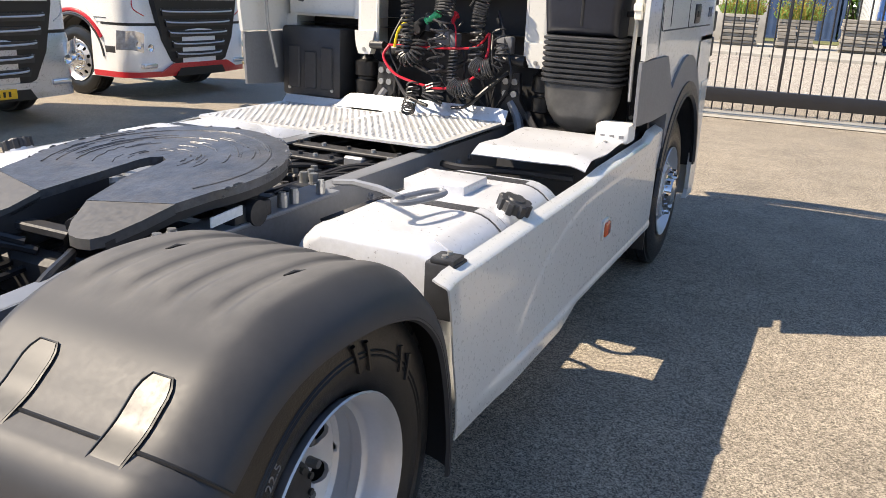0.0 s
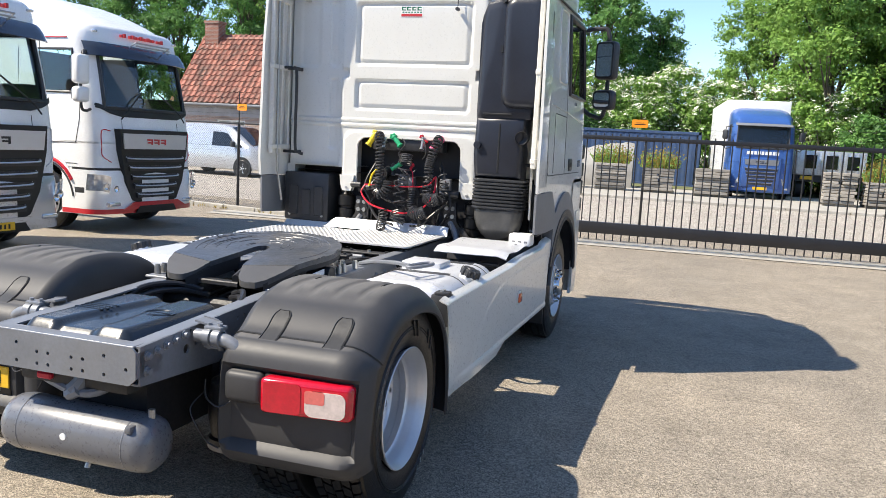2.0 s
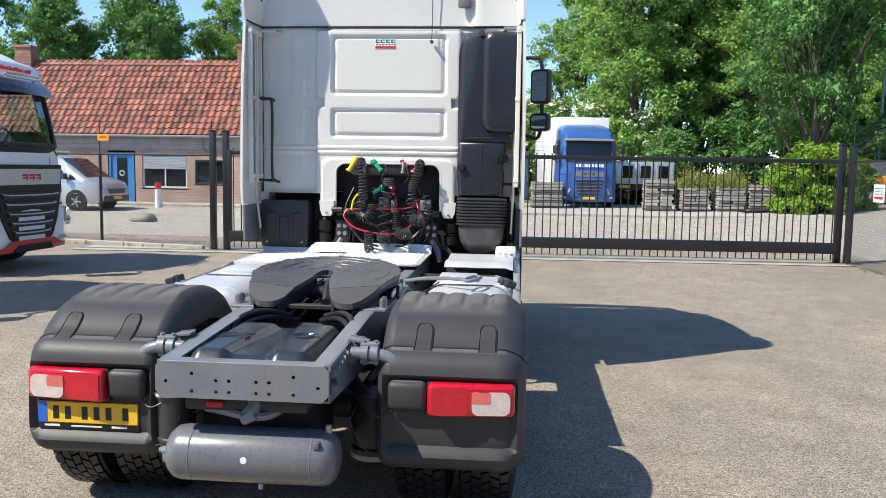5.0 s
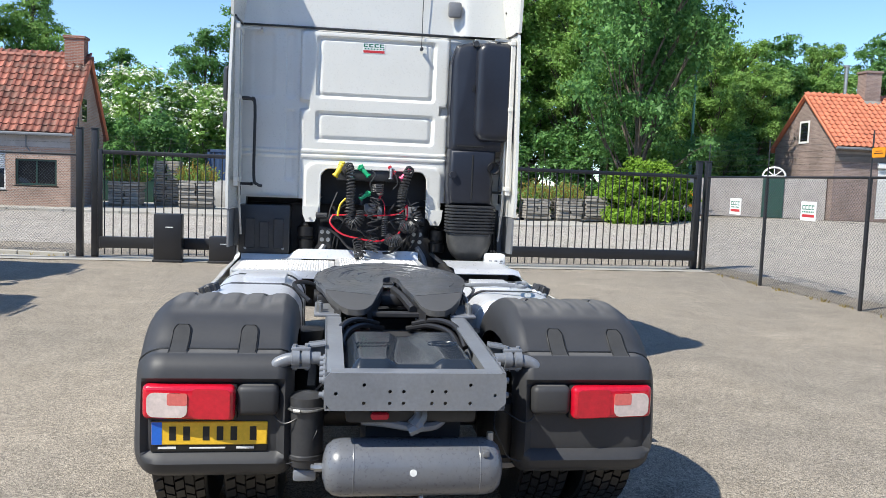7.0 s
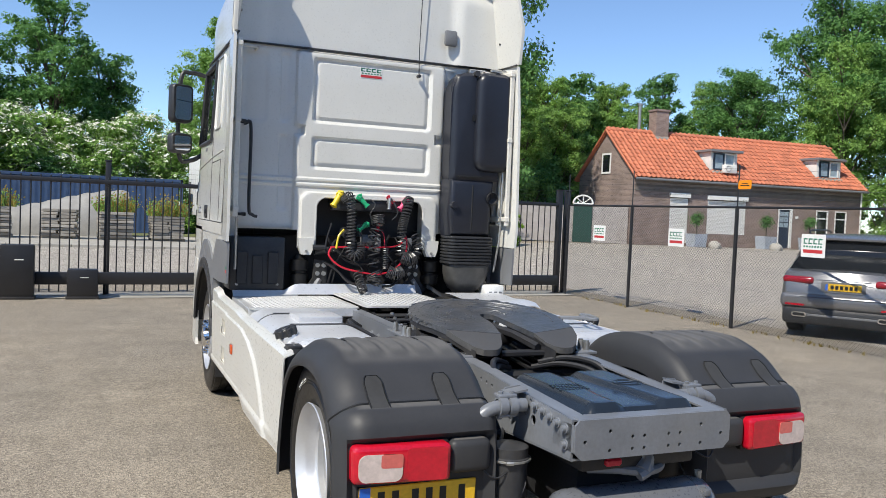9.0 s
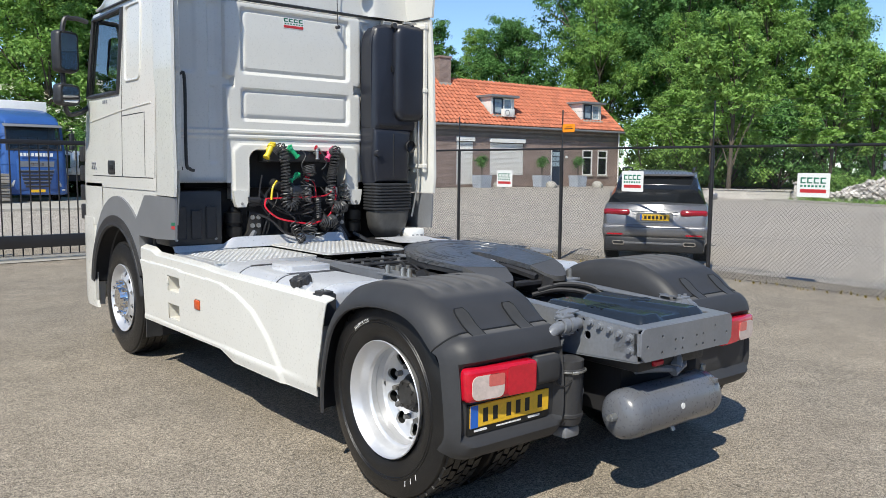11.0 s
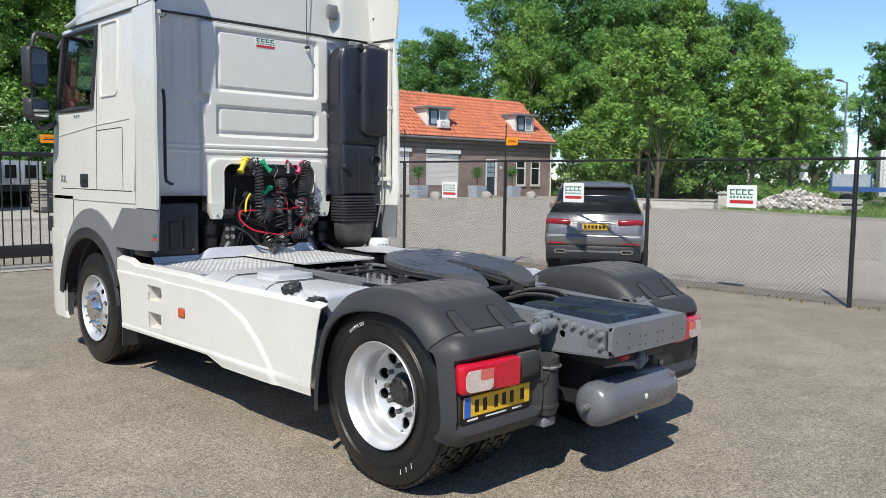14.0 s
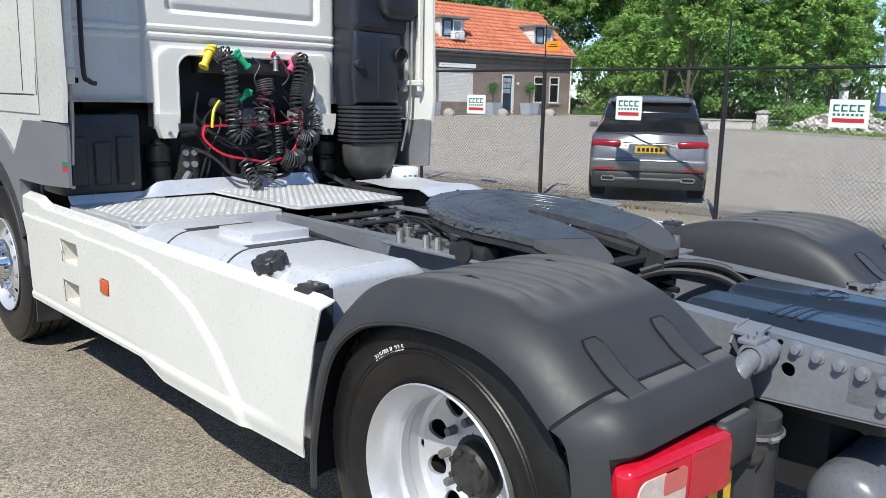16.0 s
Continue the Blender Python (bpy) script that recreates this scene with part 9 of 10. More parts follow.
# ---- cars ----
def road_wheel(parent, x, y, r, w):
    wh = new("wheel")
    wh.parent = parent
    wh.location = (x, y, r)
    sx = 1 if x > 0 else -1
    bm = nb()
    h = w / 2
    lathe(bm, [(-h, r * 0.66), (-h, r * 0.9), (-h * 0.8, r * 0.99), (h * 0.8, r * 0.99), (h, r * 0.9), (h, r * 0.66)], (0, 0, 0), "x", 28)
    part("tyre", bm, RUBBER, wh)
    bm = nb()
    lathe(bm, [(sx * h * 0.9, r * 0.68), (sx * h * 0.7, r * 0.62), (sx * h * 0.4, r * 0.6), (sx * h * 0.4, r * 0.1)], (0, 0, 0), "x", 28)
    for k in range(5):
        a = 2 * math.pi * k / 5
        sweep(bm, [(sx * h * 0.75, 0, 0), (sx * h * 0.8, r * 0.62 * math.cos(a), r * 0.62 * math.sin(a))], r * 0.07, 6)
    part("rim", bm, RIM, wh)


def car_shell(parent, paint, stations, glass_from, glass_to, roof_mat=None):
    """stations: (y, z sill, z belt, half width, z roof, half width of roof); z roof <= belt where there is no cabin."""
    bm = nb()

    def body(i, k):
        y, zs, zb, hw, zr, hr = stations[i]
        ring = [(-hw * 0.9, zs), (-hw * 0.985, zs + 0.12), (-hw, zs + (zb - zs) * 0.55), (-hw * 0.97, zb - 0.05), (-hw * 0.93, zb), (0, zb + 0.02), (hw * 0.93, zb), (hw * 0.97, zb - 0.05), (hw, zs + (zb - zs) * 0.55), (hw * 0.985, zs + 0.12), (hw * 0.9, zs)]
        x, z = ring[k]
        return (x, y, z)
    g = surf(bm, body, list(range(len(stations))), list(range(11)))
    bm.faces.new(g[0])
    bm.faces.new(g[-1][::-1])
    part("body", bm, paint, parent, angle=50)
    cab_ = [s for s in stations if s[4] > s[2] + 0.01]
    bm = nb()

    def glass(i, k):
        y, zs, zb, hw, zr, hr = cab_[i]
        ring = [(-hw * 0.925, zb - 0.01), (-hr, zr - 0.06), (-hr * 0.9, zr - 0.015), (hr * 0.9, zr - 0.015), (hr, zr - 0.06), (hw * 0.925, zb - 0.01)]
        return (ring[k][0], y, ring[k][1])
    g = surf(bm, glass, list(range(len(cab_))), list(range(6)))
    bm.faces.new(g[0])
    bm.faces.new(g[-1][::-1])
    part("glasshouse", bm, DARKGLASS, parent, "dark tinted windows", angle=40)
    bm = nb()
    top = [s for s in cab_ if s[4] > max(c[4] for c in cab_) - 0.16]
    surf(bm, lambda i, t: (top[i][5] * 1.01 * t, top[i][0], top[i][4] - 0.05 * abs(t) ** 4 + 0.005), list(range(len(top))), [-1, -0.9, -0.6, 0, 0.6, 0.9, 1], thick=0.02)
    part("roof", bm, roof_mat or paint, parent, angle=50)


SUV = thing("suv", "dark silver estate car parked with its tail to the fence", "car", at=Matrix.Translation((8.63, 5.23, 0)) @ pose(0, 0, 0, 0, 0, -57))
st = [(0.0, 0.42, 0.80, 0.86, 0, 0), (0.06, 0.34, 0.92, 0.90, 0, 0), (0.14, 0.30, 1.06, 0.93, 1.07, 0.80), (0.36, 0.28, 1.09, 0.945, 1.36, 0.74), (0.62, 0.28, 1.10, 0.95, 1.60, 0.70), (0.95, 0.28, 1.10, 0.95, 1.68, 0.69),
      (2.0, 0.27, 1.08, 0.95, 1.70, 0.70), (2.7, 0.27, 1.05, 0.95, 1.66, 0.69), (3.1, 0.27, 1.03, 0.95, 1.45, 0.72), (3.6, 0.28, 1.0, 0.94, 1.0, 0), (4.5, 0.30, 0.88, 0.90, 0, 0), (4.75, 0.36, 0.7, 0.84, 0, 0)]
car_shell(SUV, CARGREY, st, 0, 0)
for x in (-0.82, 0.82):
    for y in (0.95, 3.75):
        road_wheel(SUV, x, y, 0.37, 0.27)
bm = nb()
box(bm, -0.88, 0.88, -0.045, 0.14, 0.22, 0.50, 0.06)
part("rear_bumper", bm, BLACKPL, SUV, "black lower bumper")
bm = nb()
box(bm, -0.925, 0.925, -0.05, 0.16, 0.48, 0.72, 0.08, 4)
part("bumper_skin", bm, CARGREY, SUV)
bm = nb()
box(bm, -0.62, 0.62, -0.056, 0.0, 0.66, 0.672, 0.004)
part("bumper_groove", bm, BLACKPL, SUV)
bm = nb()
prism(bm, rrect(0, 0.845, 0.64, 0.17, 0.03), "xz", -0.012, 0.03)
part("plate_recess", bm, GREYPAINT, SUV)
bm = nb()
sweep(bm, [(-0.40, -0.005, 0.945), (0, -0.012, 0.952), (0.40, -0.005, 0.945)], 0.008, 6)
part("tailgate_strip", bm, CHROME, SUV, "thin chrome strip over the plate")
bm = nb()
box(bm, -0.60, 0.60, -0.05, -0.02, 0.36, 0.40, 0.01)
part("bumper_trim", bm, GREYPAINT, SUV)
for s in (-1, 1):
    bm = nb()
    prism(bm, rrect(s * 0.62, 0.38, 0.22, 0.08, 0.035), "xz", -0.065, -0.02)
    ex = part("exhaust_trim", bm, CHROME, SUV, "chrome exhaust trim")
    bm = nb()
    prism(bm, rrect(s * 0.62, 0.38, 0.18, 0.045, 0.02), "xz", -0.067, -0.05)
    part("exhaust_hole", bm, INK, ex)
    bm = nb()
    box(bm, 0.44, 0.915, 0.0, 0.20, 0.87, 0.985, 0.045, 3)
    for v in bm.verts:
        v.co.y += 0.25 * max(0, v.co.x - 0.7)
    part("tail_lamp", mirror_x(bm, s), surface("dark_red_lens", (0.34, 0.008, 0.02), 0.15, var=0.2, scale=20, coat=0.5), SUV, "dark red tail lamp")
    bm = nb()
    box(bm, 0.55, 0.83, -0.053, -0.03, 0.52, 0.55)
    part("reflector", mirror_x(bm, s), REDLAMP, SUV)
    bm = nb()
    box(bm, 0.95, 1.12, 3.0, 3.1, 1.08, 1.22, 0.03)
    part("door_mirror", mirror_x(bm, s), CARGREY, SUV)
    bm = nb()
    sweep(bm, spline([(s * 0.62, 0.6, 1.66), (s * 0.64, 0.75, 1.73), (s * 0.64, 2.5, 1.74), (s * 0.62, 2.7, 1.69)], 5), 0.018, 6)
    part("roof_rail", bm, BLACKPL, SUV)
bm = nb()
surf(bm, lambda u, v: (u, 0.50 + 0.22 * v, 1.62 + 0.045 * v), frange(-0.66, 0.66, 8), [0, 1], thick=0.03)
part("tail_spoiler", bm, CARGREY, SUV)
bm = nb()
box(bm, -0.26, 0.26, -0.022, 0.02, 0.79, 0.90, 0.005, 1)
pl = part("number_plate", bm, YELLOW, SUV, "yellow number plate with dark bars")
bars("plate_bar", [(-0.18 + k * 0.068, -0.135 + k * 0.068, 0.815, 0.875) for k in range(6)], -0.022, pl, INK, 0.0025)
bm = nb()
box(bm, -0.257, -0.22, -0.0245, -0.022, 0.793, 0.897)
part("blue_band", bm, PLATEBLUE, pl)
bm = nb()
sweep(bm, [(-0.1, 0.16, 1.12), (0.2, 0.2, 1.135)], 0.012, 5)
part("rear_wiper", bm, INK, SUV)

VAN = thing("delivery_van", "silver panel van parked by the old house", "van", at=Matrix.Translation((-18.45, 24.3, 0.07)) @ pose(0, 0, 0, 0, 0, -94))
VST = [(0.0, 0.40, 1.80, 0.90, 0.78), (0.05, 0.34, 1.93, 0.96, 0.80), (0.3, 0.30, 1.97, 0.99, 0.82), (2.0, 0.28, 1.99, 1.0, 0.83), (3.0, 0.28, 1.97, 1.0, 0.82), (3.35, 0.28, 1.90, 1.0, 0.80),
       (3.8, 0.28, 1.60, 1.0, 0.78), (4.25, 0.29, 1.27, 0.99, 0.80), (4.45, 0.29, 1.16, 0.98, 0.82), (4.8, 0.30, 1.04, 0.94, 0.78), (4.98, 0.34, 0.90, 0.86, 0.70), (5.05, 0.42, 0.70, 0.78, 0.62)]


def van_ring(i, k):
    y, zs, zr, hw, hr = VST[i]
    zb = min(1.12, zr - 0.03)
    half = [(hw * 0.94, zs), (hw, zs + 0.14), (hw, zs + (zb - zs) * 0.6), (hw * 0.985, zb), (hr + 0.35 * (hw - hr), zb + 0.62 * (zr - zb)), (hr * 0.97, zr - 0.03), (hr * 0.85, zr), (0, zr + 0.015)]
    full = [(-x, z) for x, z in half] + half[:-1][::-1]
    return (full[k][0], y, full[k][1])


bm = nb()
g = surf(bm, van_ring, list(range(len(VST))), list(range(15)))
bm.faces.new(g[0])
bm.faces.new(g[-1][::-1])
part("body", bm, SILVERVAN, VAN, "silver panelled van body", angle=40)


def van_top(y, d=0.006):
    i = [k for k in range(len(VST) - 1) if VST[k][0] <= y][-1]
    f = (y - VST[i][0]) / (VST[i + 1][0] - VST[i][0])
    return [VST[i][q] + (VST[i + 1][q] - VST[i][q]) * f for q in range(5)]


def van_side(y, z):
    y_, zs, zr, hw, hr = van_top(y)
    zb = min(1.12, zr - 0.03)
    f = max(0, min(1, (z - zb) / max(0.02, 0.62 * (zr - zb))))
    return hw * 0.985 + (hr + 0.35 * (hw - hr) - hw * 0.985) * f + 0.006


bm = nb()
surf(bm, lambda y, u: (u * (van_top(y)[4] * 0.97), y + 0.01, van_top(y)[2] + 0.02 - 0.02 * u * u), [3.4, 3.6, 3.8, 4.0, 4.25, 4.36], frange(-0.97, 0.97, 8))
part("windscreen", bm, DARKGLASS, VAN, "raked dark windscreen")
for s in (-1, 1):
    bm = nb()
    vs = [bm.verts.new((s * van_side(y, z), y, z)) for y, z in ((2.62, 1.14), (3.72, 1.14), (3.62, 1.3), (3.3, 1.62), (3.1, 1.67), (2.62, 1.68))]
    bm.faces.new(vs)
    part("door_window", bm, DARKGLASS, VAN)
    bm = nb()
    vs = [bm.verts.new((s * van_side(y, z), y, z)) for y, z in ((3.78, 1.12), (4.12, 1.10), (3.78, 1.32))]
    bm.faces.new(vs)
    part("quarter_window", bm, DARKGLASS, VAN)
    for lp in ([(2.5, 1.7), (2.5, 0.45)], [(3.75, 1.1), (3.7, 0.75), (3.62, 0.5)], [(1.1, 1.7), (1.1, 0.45)], [(0.2, 1.15), (2.5, 1.15)], [(0.4, 0.72), (3.6, 0.72)]):
        bm = nb()
        sweep(bm, [(s * van_side(y, z), y, z) for y, z in lp], 0.008, 4)
        part("panel_gap", bm, GREYPAINT, VAN)
    bm = nb()
    surf(bm, lambda i, z: (s * [0.60, 0.72, 0.82, 0.90, 0.93][i], [4.99, 4.95, 4.88, 4.74, 4.55][i] + 0.02, z + 0.04 * i), list(range(5)), [0.76, 0.90])
    part("headlamp", bm, LAMPCLEAR, VAN, "swept headlamp")
    bm = nb()
    box(bm, 1.0, 1.2, 3.62, 3.76, 1.12, 1.34, 0.04)
    part("door_mirror", mirror_x(bm, s), BLACKPL, VAN)
    for y in (0.95, 4.05):
        bm = nb()
        cyl(bm, (s * 0.93, y, 0.36), (s * 1.006, y, 0.36), 0.40, seg=28)
        part("wheel_arch", bm, INK, VAN)
        road_wheel(VAN, s * 0.90, y, 0.33, 0.23)
bm = nb()
prism(bm, [(-0.5, 0.62), (0.5, 0.62), (0.56, 0.80), (-0.56, 0.80)], "xz", 4.9, 5.07)
part("grille", bm, BLACKPL, VAN)
bm = nb()
box(bm, -0.80, 0.80, 4.8, 5.075, 0.34, 0.56, 0.04)
part("bumper", bm, BLACKPL, VAN, "dark plastic bumper")
bm = nb()
box(bm, -0.26, 0.26, 5.075, 5.09, 0.42, 0.53)
part("number_plate", bm, YELLOW, VAN)

# ---- blue container wall ----
CONT = thing("shipping_container", "long dark blue corrugated container", "container", at=pose(-6.8, 40.0, 0.10, 0, 0, 0.0))
bm = nb()
pts = []
x = 0.0
k = 0
while x < 8.4:
    pts += [(x, 0.0), (x + 0.1, 0.0), (x + 0.14, 0.014), (x + 0.24, 0.014)]
    x += 0.28
surf(bm, lambda i, z: (pts[i][0], pts[i][1], z), list(range(len(pts))), [0.12, 2.72])
part("corrugated_side", bm, NAVYCONT, CONT)
bm = nb()
for z0, z1 in ((0, 0.14), (2.7, 2.85)):
    box(bm, 0, 8.6, -0.03, 0.1, z0, z1, 0.01, 1)
for x in (0, 8.46):
    box(bm, x, x + 0.14, -0.03, 0.1, 0, 2.85, 0.01, 1)
box(bm, 0, 8.6, 0.1, 2.5, 2.7, 2.82)
box(bm, 0, 8.6, 2.4, 2.5, 0, 2.7)
part("edge_frame", bm, NAVYCONT, CONT)


# ---- slab stacks with weeds on top ----
def weeds(bm, w, d, z, n, h, rr):
    for i in range(n):
        x, y = rr.uniform(-w / 2, w / 2), rr.uniform(-d / 2, d / 2)
        a = rr.uniform(0, math.pi)
        hh = h * rr.uniform(0.15, 1.0) ** 0.8 * (0.55 + 0.45 * math.cos(1.3 * x / w * 2))
        lx, ly = rr.gauss(0, 0.16), rr.gauss(0, 0.16)
        c, s = math.cos(a) * 0.012, math.sin(a) * 0.012
        vs = [bm.verts.new(p) for p in ((x - c, y - s, z), (x + c, y + s, z), (x + c + lx * 0.5, y + s + ly * 0.5, z + hh * 0.6), (x - c + lx * 0.5, y - s + ly * 0.5, z + hh * 0.6))]
        bm.faces.new(vs)
        for q in range(5):
            t = rr.uniform(0.3, 1.05)
            px, py, pz = x + lx * t, y + ly * t, z + hh * t
            e = rr.uniform(0.02, 0.05)
            ax, ay = rr.uniform(-1, 1) * e, rr.uniform(-1, 1) * e
            bm.faces.new([bm.verts.new(p) for p in ((px - ax, py - ay, pz), (px, py, pz - e * 0.4), (px + ax, py + ay, pz), (px, py, pz + e))])


def slab_stack(x0, x1, y, h, seed, weed=0, d=1.1):
    rr = random.Random(seed)
    w = x1 - x0
    t = thing("slab_stack", "weathered stack of grey kerb slabs" + (" overgrown with dry weeds" if weed else " in a rough crate"), "stone stack", "slab stacks across the street")
    t.matrix_world = pose((x0 + x1) / 2, y, ground_z((x0 + x1) / 2, y) + 0.08, 0, 0, rr.uniform(-6, 6))
    z = 0.0
    for dy in (-0.4, 0.4):
        bm0 = nb()
        box(bm0, -w / 2, w / 2, dy - 0.05, dy + 0.05, 0.0, 0.1)
        part("bearer", bm0, WOODGREY, t)
    z = 0.1
    while z < h:
        th = rr.uniform(0.09, 0.13)
        n = rr.choice((1, 2))
        for k in range(n):
            bm = nb()
            xa = -w / 2 + k * w / n + rr.uniform(-0.03, 0.03)
            box(bm, xa, xa + w / n - 0.02 - rr.uniform(0, 0.06), -d / 2 + rr.uniform(-0.08, 0.05), d / 2 + rr.uniform(-0.03, 0.03), z, z + th - 0.015, 0.012, 1)
            part("slab", bm, STONE, t)
        z += th
    if weed:
        bm = nb()
        weeds(bm, w * 1.1, d * 1.0, z - 0.02, 230, weed, rr)
        part("weed_growth", bm, LEAF_YELLOW, t)["kind"] = "stuff"
        bm = nb()
        weeds(bm, w * 1.15, d * 1.1, z - 0.02, 200, weed * 0.85, rr)
        part("weed_growth", bm, LEAF_LIGHT, t)["kind"] = "stuff"


for i, (a, b, y, h, wd) in enumerate(((-6.6, -5.2, 31, 1.1, 0.9), (-4.2, -2.9, 31.2, 1.05, 0.0), (-2.2, -0.9, 31, 1.1, 0.95), (-0.25, 1.05, 31, 1.0, 0.95), (1.85, 3.2, 30.6, 1.1, 0.0), (6.5, 7.65, 29.6, 1.15, 0.0),
                                      (7.85, 8.95, 29.2, 0.95, 0.9), (9.2, 10.3, 29.0, 0.95, 0.8), (10.45, 11.5, 28.9, 1.0, 0.0), (-9.4, -8.1, 31, 1.0, 0.8), (-7.9, -6.8, 32.5, 1.9, 0.0))):
    slab_stack(a, b, y, h, 20 + i, wd)

# hooped cover behind the stacks
HOOP = thing("tarp_cover", "pale plastic sheet over a heap", "tarpaulin", at=pose(-3.6, 34.5, 0.10, 0, 0, 4))
bm = nb()
surf(bm, lambda u, a: (u, 1.2 * math.cos(a), (1.2 + 0.9 * sstep(-2.6, 2.4, u)) * math.sin(a) + 0.03 * math.sin(u * 9)), frange(-2.8, 2.6, 26), frange(0, math.pi, 12))
part("sheet", bm, SKIRTING, HOOP)

# street lamp
LAMPP = thing("street_lamp", "tall green street lamp post", "street lamp", at=pose(18.0, 35.0, 0.5))
bm = nb()
cyl(bm, (0, 0, 0), (0, 0, 8.6), 0.09, 0.055, seg=12)
sweep(bm, spline([(0, 0, 8.6), (0.1, -0.05, 8.8), (0.6, -0.3, 8.95)], 5), 0.04, 8)
part("pole", bm, GREENPOLE, LAMPP)
bm = nb()
box(bm, 0.45, 1.1, -0.55, -0.3, 8.88, 9.05, 0.05)
part("lantern", bm, SILVERVAN, LAMPP)
LAMP2 = thing("street_lamp", "tall street lamp post far down the street", "street lamp", at=pose(55.2, 17.4, 0.45))
bm = nb()
cyl(bm, (0, 0, 0), (0, 0, 8.1), 0.1, 0.06, seg=10)
sweep(bm, [(0, 0, 8.1), (-0.5, 0.3, 8.2)], 0.04, 6)
part("pole", bm, CHASSIS, LAMP2)
bm = nb()
box(bm, -1.1, -0.4, 0.1, 0.4, 8.16, 8.26, 0.03)
part("lantern", bm, CHASSIS, LAMP2)

# round traffic sign
TS = thing("traffic_sign", "round pale grey road sign over a white plate", "sign", at=pose(41.35, 14.5, 0.45, 0, 0, -60))
bm = nb()
cyl(bm, (0, 0, 0), (0, 0, 2.35), 0.03, seg=8)
part("pole", bm, STEEL, TS)
bm = nb()
cyl(bm, (0, -0.05, 2.2), (0, -0.06, 2.2), 0.23, seg=24)
disc = part("disc", bm, SILVERVAN, TS)
bm = nb()
box(bm, -0.12, 0.12, -0.064, -0.058, 2.17, 2.22)
part("bar", bm, PRINTRED, disc)
bm = nb()
box(bm, -0.22, 0.22, -0.06, -0.05, 1.36, 1.80, 0.004)
part("plate", bm, PRINTWHITE, TS)

# rubble heap
RUB = thing("rubble_heap", "heap of broken grey concrete rubble", "rubble", at=pose(30.15, 10.2, 0.44, 0, 0, -65))
rr = random.Random(11)
for i in range(260):
    a, q = rr.uniform(0, 2 * math.pi), math.sqrt(rr.uniform(0, 1))
    x, y = 2.0 * q * math.cos(a), 1.35 * q * math.sin(a)
    z = 0.90 * (1 - q) ** 0.7
    bm = nb()
    e = rr.uniform(0.10, 0.26)
    bmesh.ops.create_cube(bm, size=1.0)
    for v in bm.verts:
        v.co = Vector((v.co.x * e * rr.uniform(0.9, 1.7), v.co.y * e * rr.uniform(0.7, 1.3), v.co.z * e * rr.uniform(0.3, 0.6)))
    ob = part("rubble_piece", bm, RUBBLE, RUB)
    ob.location = (x, y, z + 0.04)
    ob.rotation_euler = (rr.uniform(-0.7, 0.7), rr.uniform(-0.7, 0.7), rr.uniform(0, 3))
bm = nb()
surf(bm, lambda q, a: (1.9 * q * math.cos(a), 1.28 * q * math.sin(a), 0.86 * (1 - q) ** 0.7), frange(0.001, 1, 8), frange(0, 2 * math.pi, 24))
part("rubble_core", bm, RUBBLE, RUB)

# slabs stacked beside the heap
for k in range(7):
    bm = nb()
    box(bm, -0.55, 0.45, -0.35, 0.35, 0.0, 0.075, 0.012, 1)
    ob = part("paving_slab", bm, RUBBLE, RUB)
    ob.location = (1.95 + 0.05 * math.sin(k * 2.1), 0.1 * math.cos(k * 1.7), 0.02 + k * 0.082)
    ob.rotation_euler = (0, 0.02 * math.sin(k), 0.12 * math.sin(k * 3.1))

# stone gate pillar and low wall by the hedge
PIL = thing("pillar", "short pale stone pillar with a rounded cap", "pillar", at=pose(29.43, 13.1, 0.42, 0, 0, 20))
bm = nb()
box(bm, -0.22, 0.22, -0.22, 0.22, -0.1, 0.72, 0.02, 2)
part("shaft", bm, RUBBLE, PIL)
bm = nb()
box(bm, -0.28, 0.28, -0.28, 0.28, 0.72, 0.80, 0.03, 2)
lathe(bm, [(0.79, 0.24), (0.84, 0.2), (0.87, 0.1), (0.875, 0.0)], (0, 0, 0), "z", 16)
part("cap", bm, CONCRETE, PIL)
LOWWALL = thing("low_wall", "low pale stone wall joined to the pillar", "wall", at=pose(29.35, 13.3, 0.42, 0, 0, 104))
bm = nb()
box(bm, 0.15, 4.2, -0.1, 0.1, -0.1, 0.40, 0.01, 1)
part("wall", bm, RUBBLE, LOWWALL)
bm = nb()
box(bm, 0.12, 4.25, -0.14, 0.14, 0.40, 0.46, 0.012, 1)
part("coping", bm, CONCRETE, LOWWALL)

# blue low loader by the rubble
LL = thing("low_loader", "blue steel low-loader deck parked on grass", "trailer", at=pose(37.3, 8.2, 0.45, 0, 0, -68))
bm = nb()
prism(bm, [(-3.2, 0.86), (-3.2, 1.08), (0.2, 1.05), (1.6, 0.98), (3.8, 0.72), (3.8, 0.52), (1.4, 0.76), (0.0, 0.84)], "xz", -1.1, 1.1)
part("deck", bm, BLUETRUCK, LL)
bm = nb()
box(bm, -3.1, -1.5, -1.08, -1.03, 1.08, 1.66, 0.01, 1)
part("headboard", bm, ZINC, LL, "grey-blue side board")
for x in (-3.15, -1.5):
    bm = nb()
    box(bm, x - 0.04, x + 0.04, -1.12, -1.02, 1.06, 1.78, 0.01, 1)
    part("stake", bm, BLUETRUCK, LL)
for x in (-2.4, 2.6):
    for y in (-0.9, 0.9):
        bm = nb()
        cyl(bm, (x, y - 0.12, 0.36), (x, y + 0.12, 0.36), 0.36, seg=20)
        part("wheel", bm, RUBBER, LL)

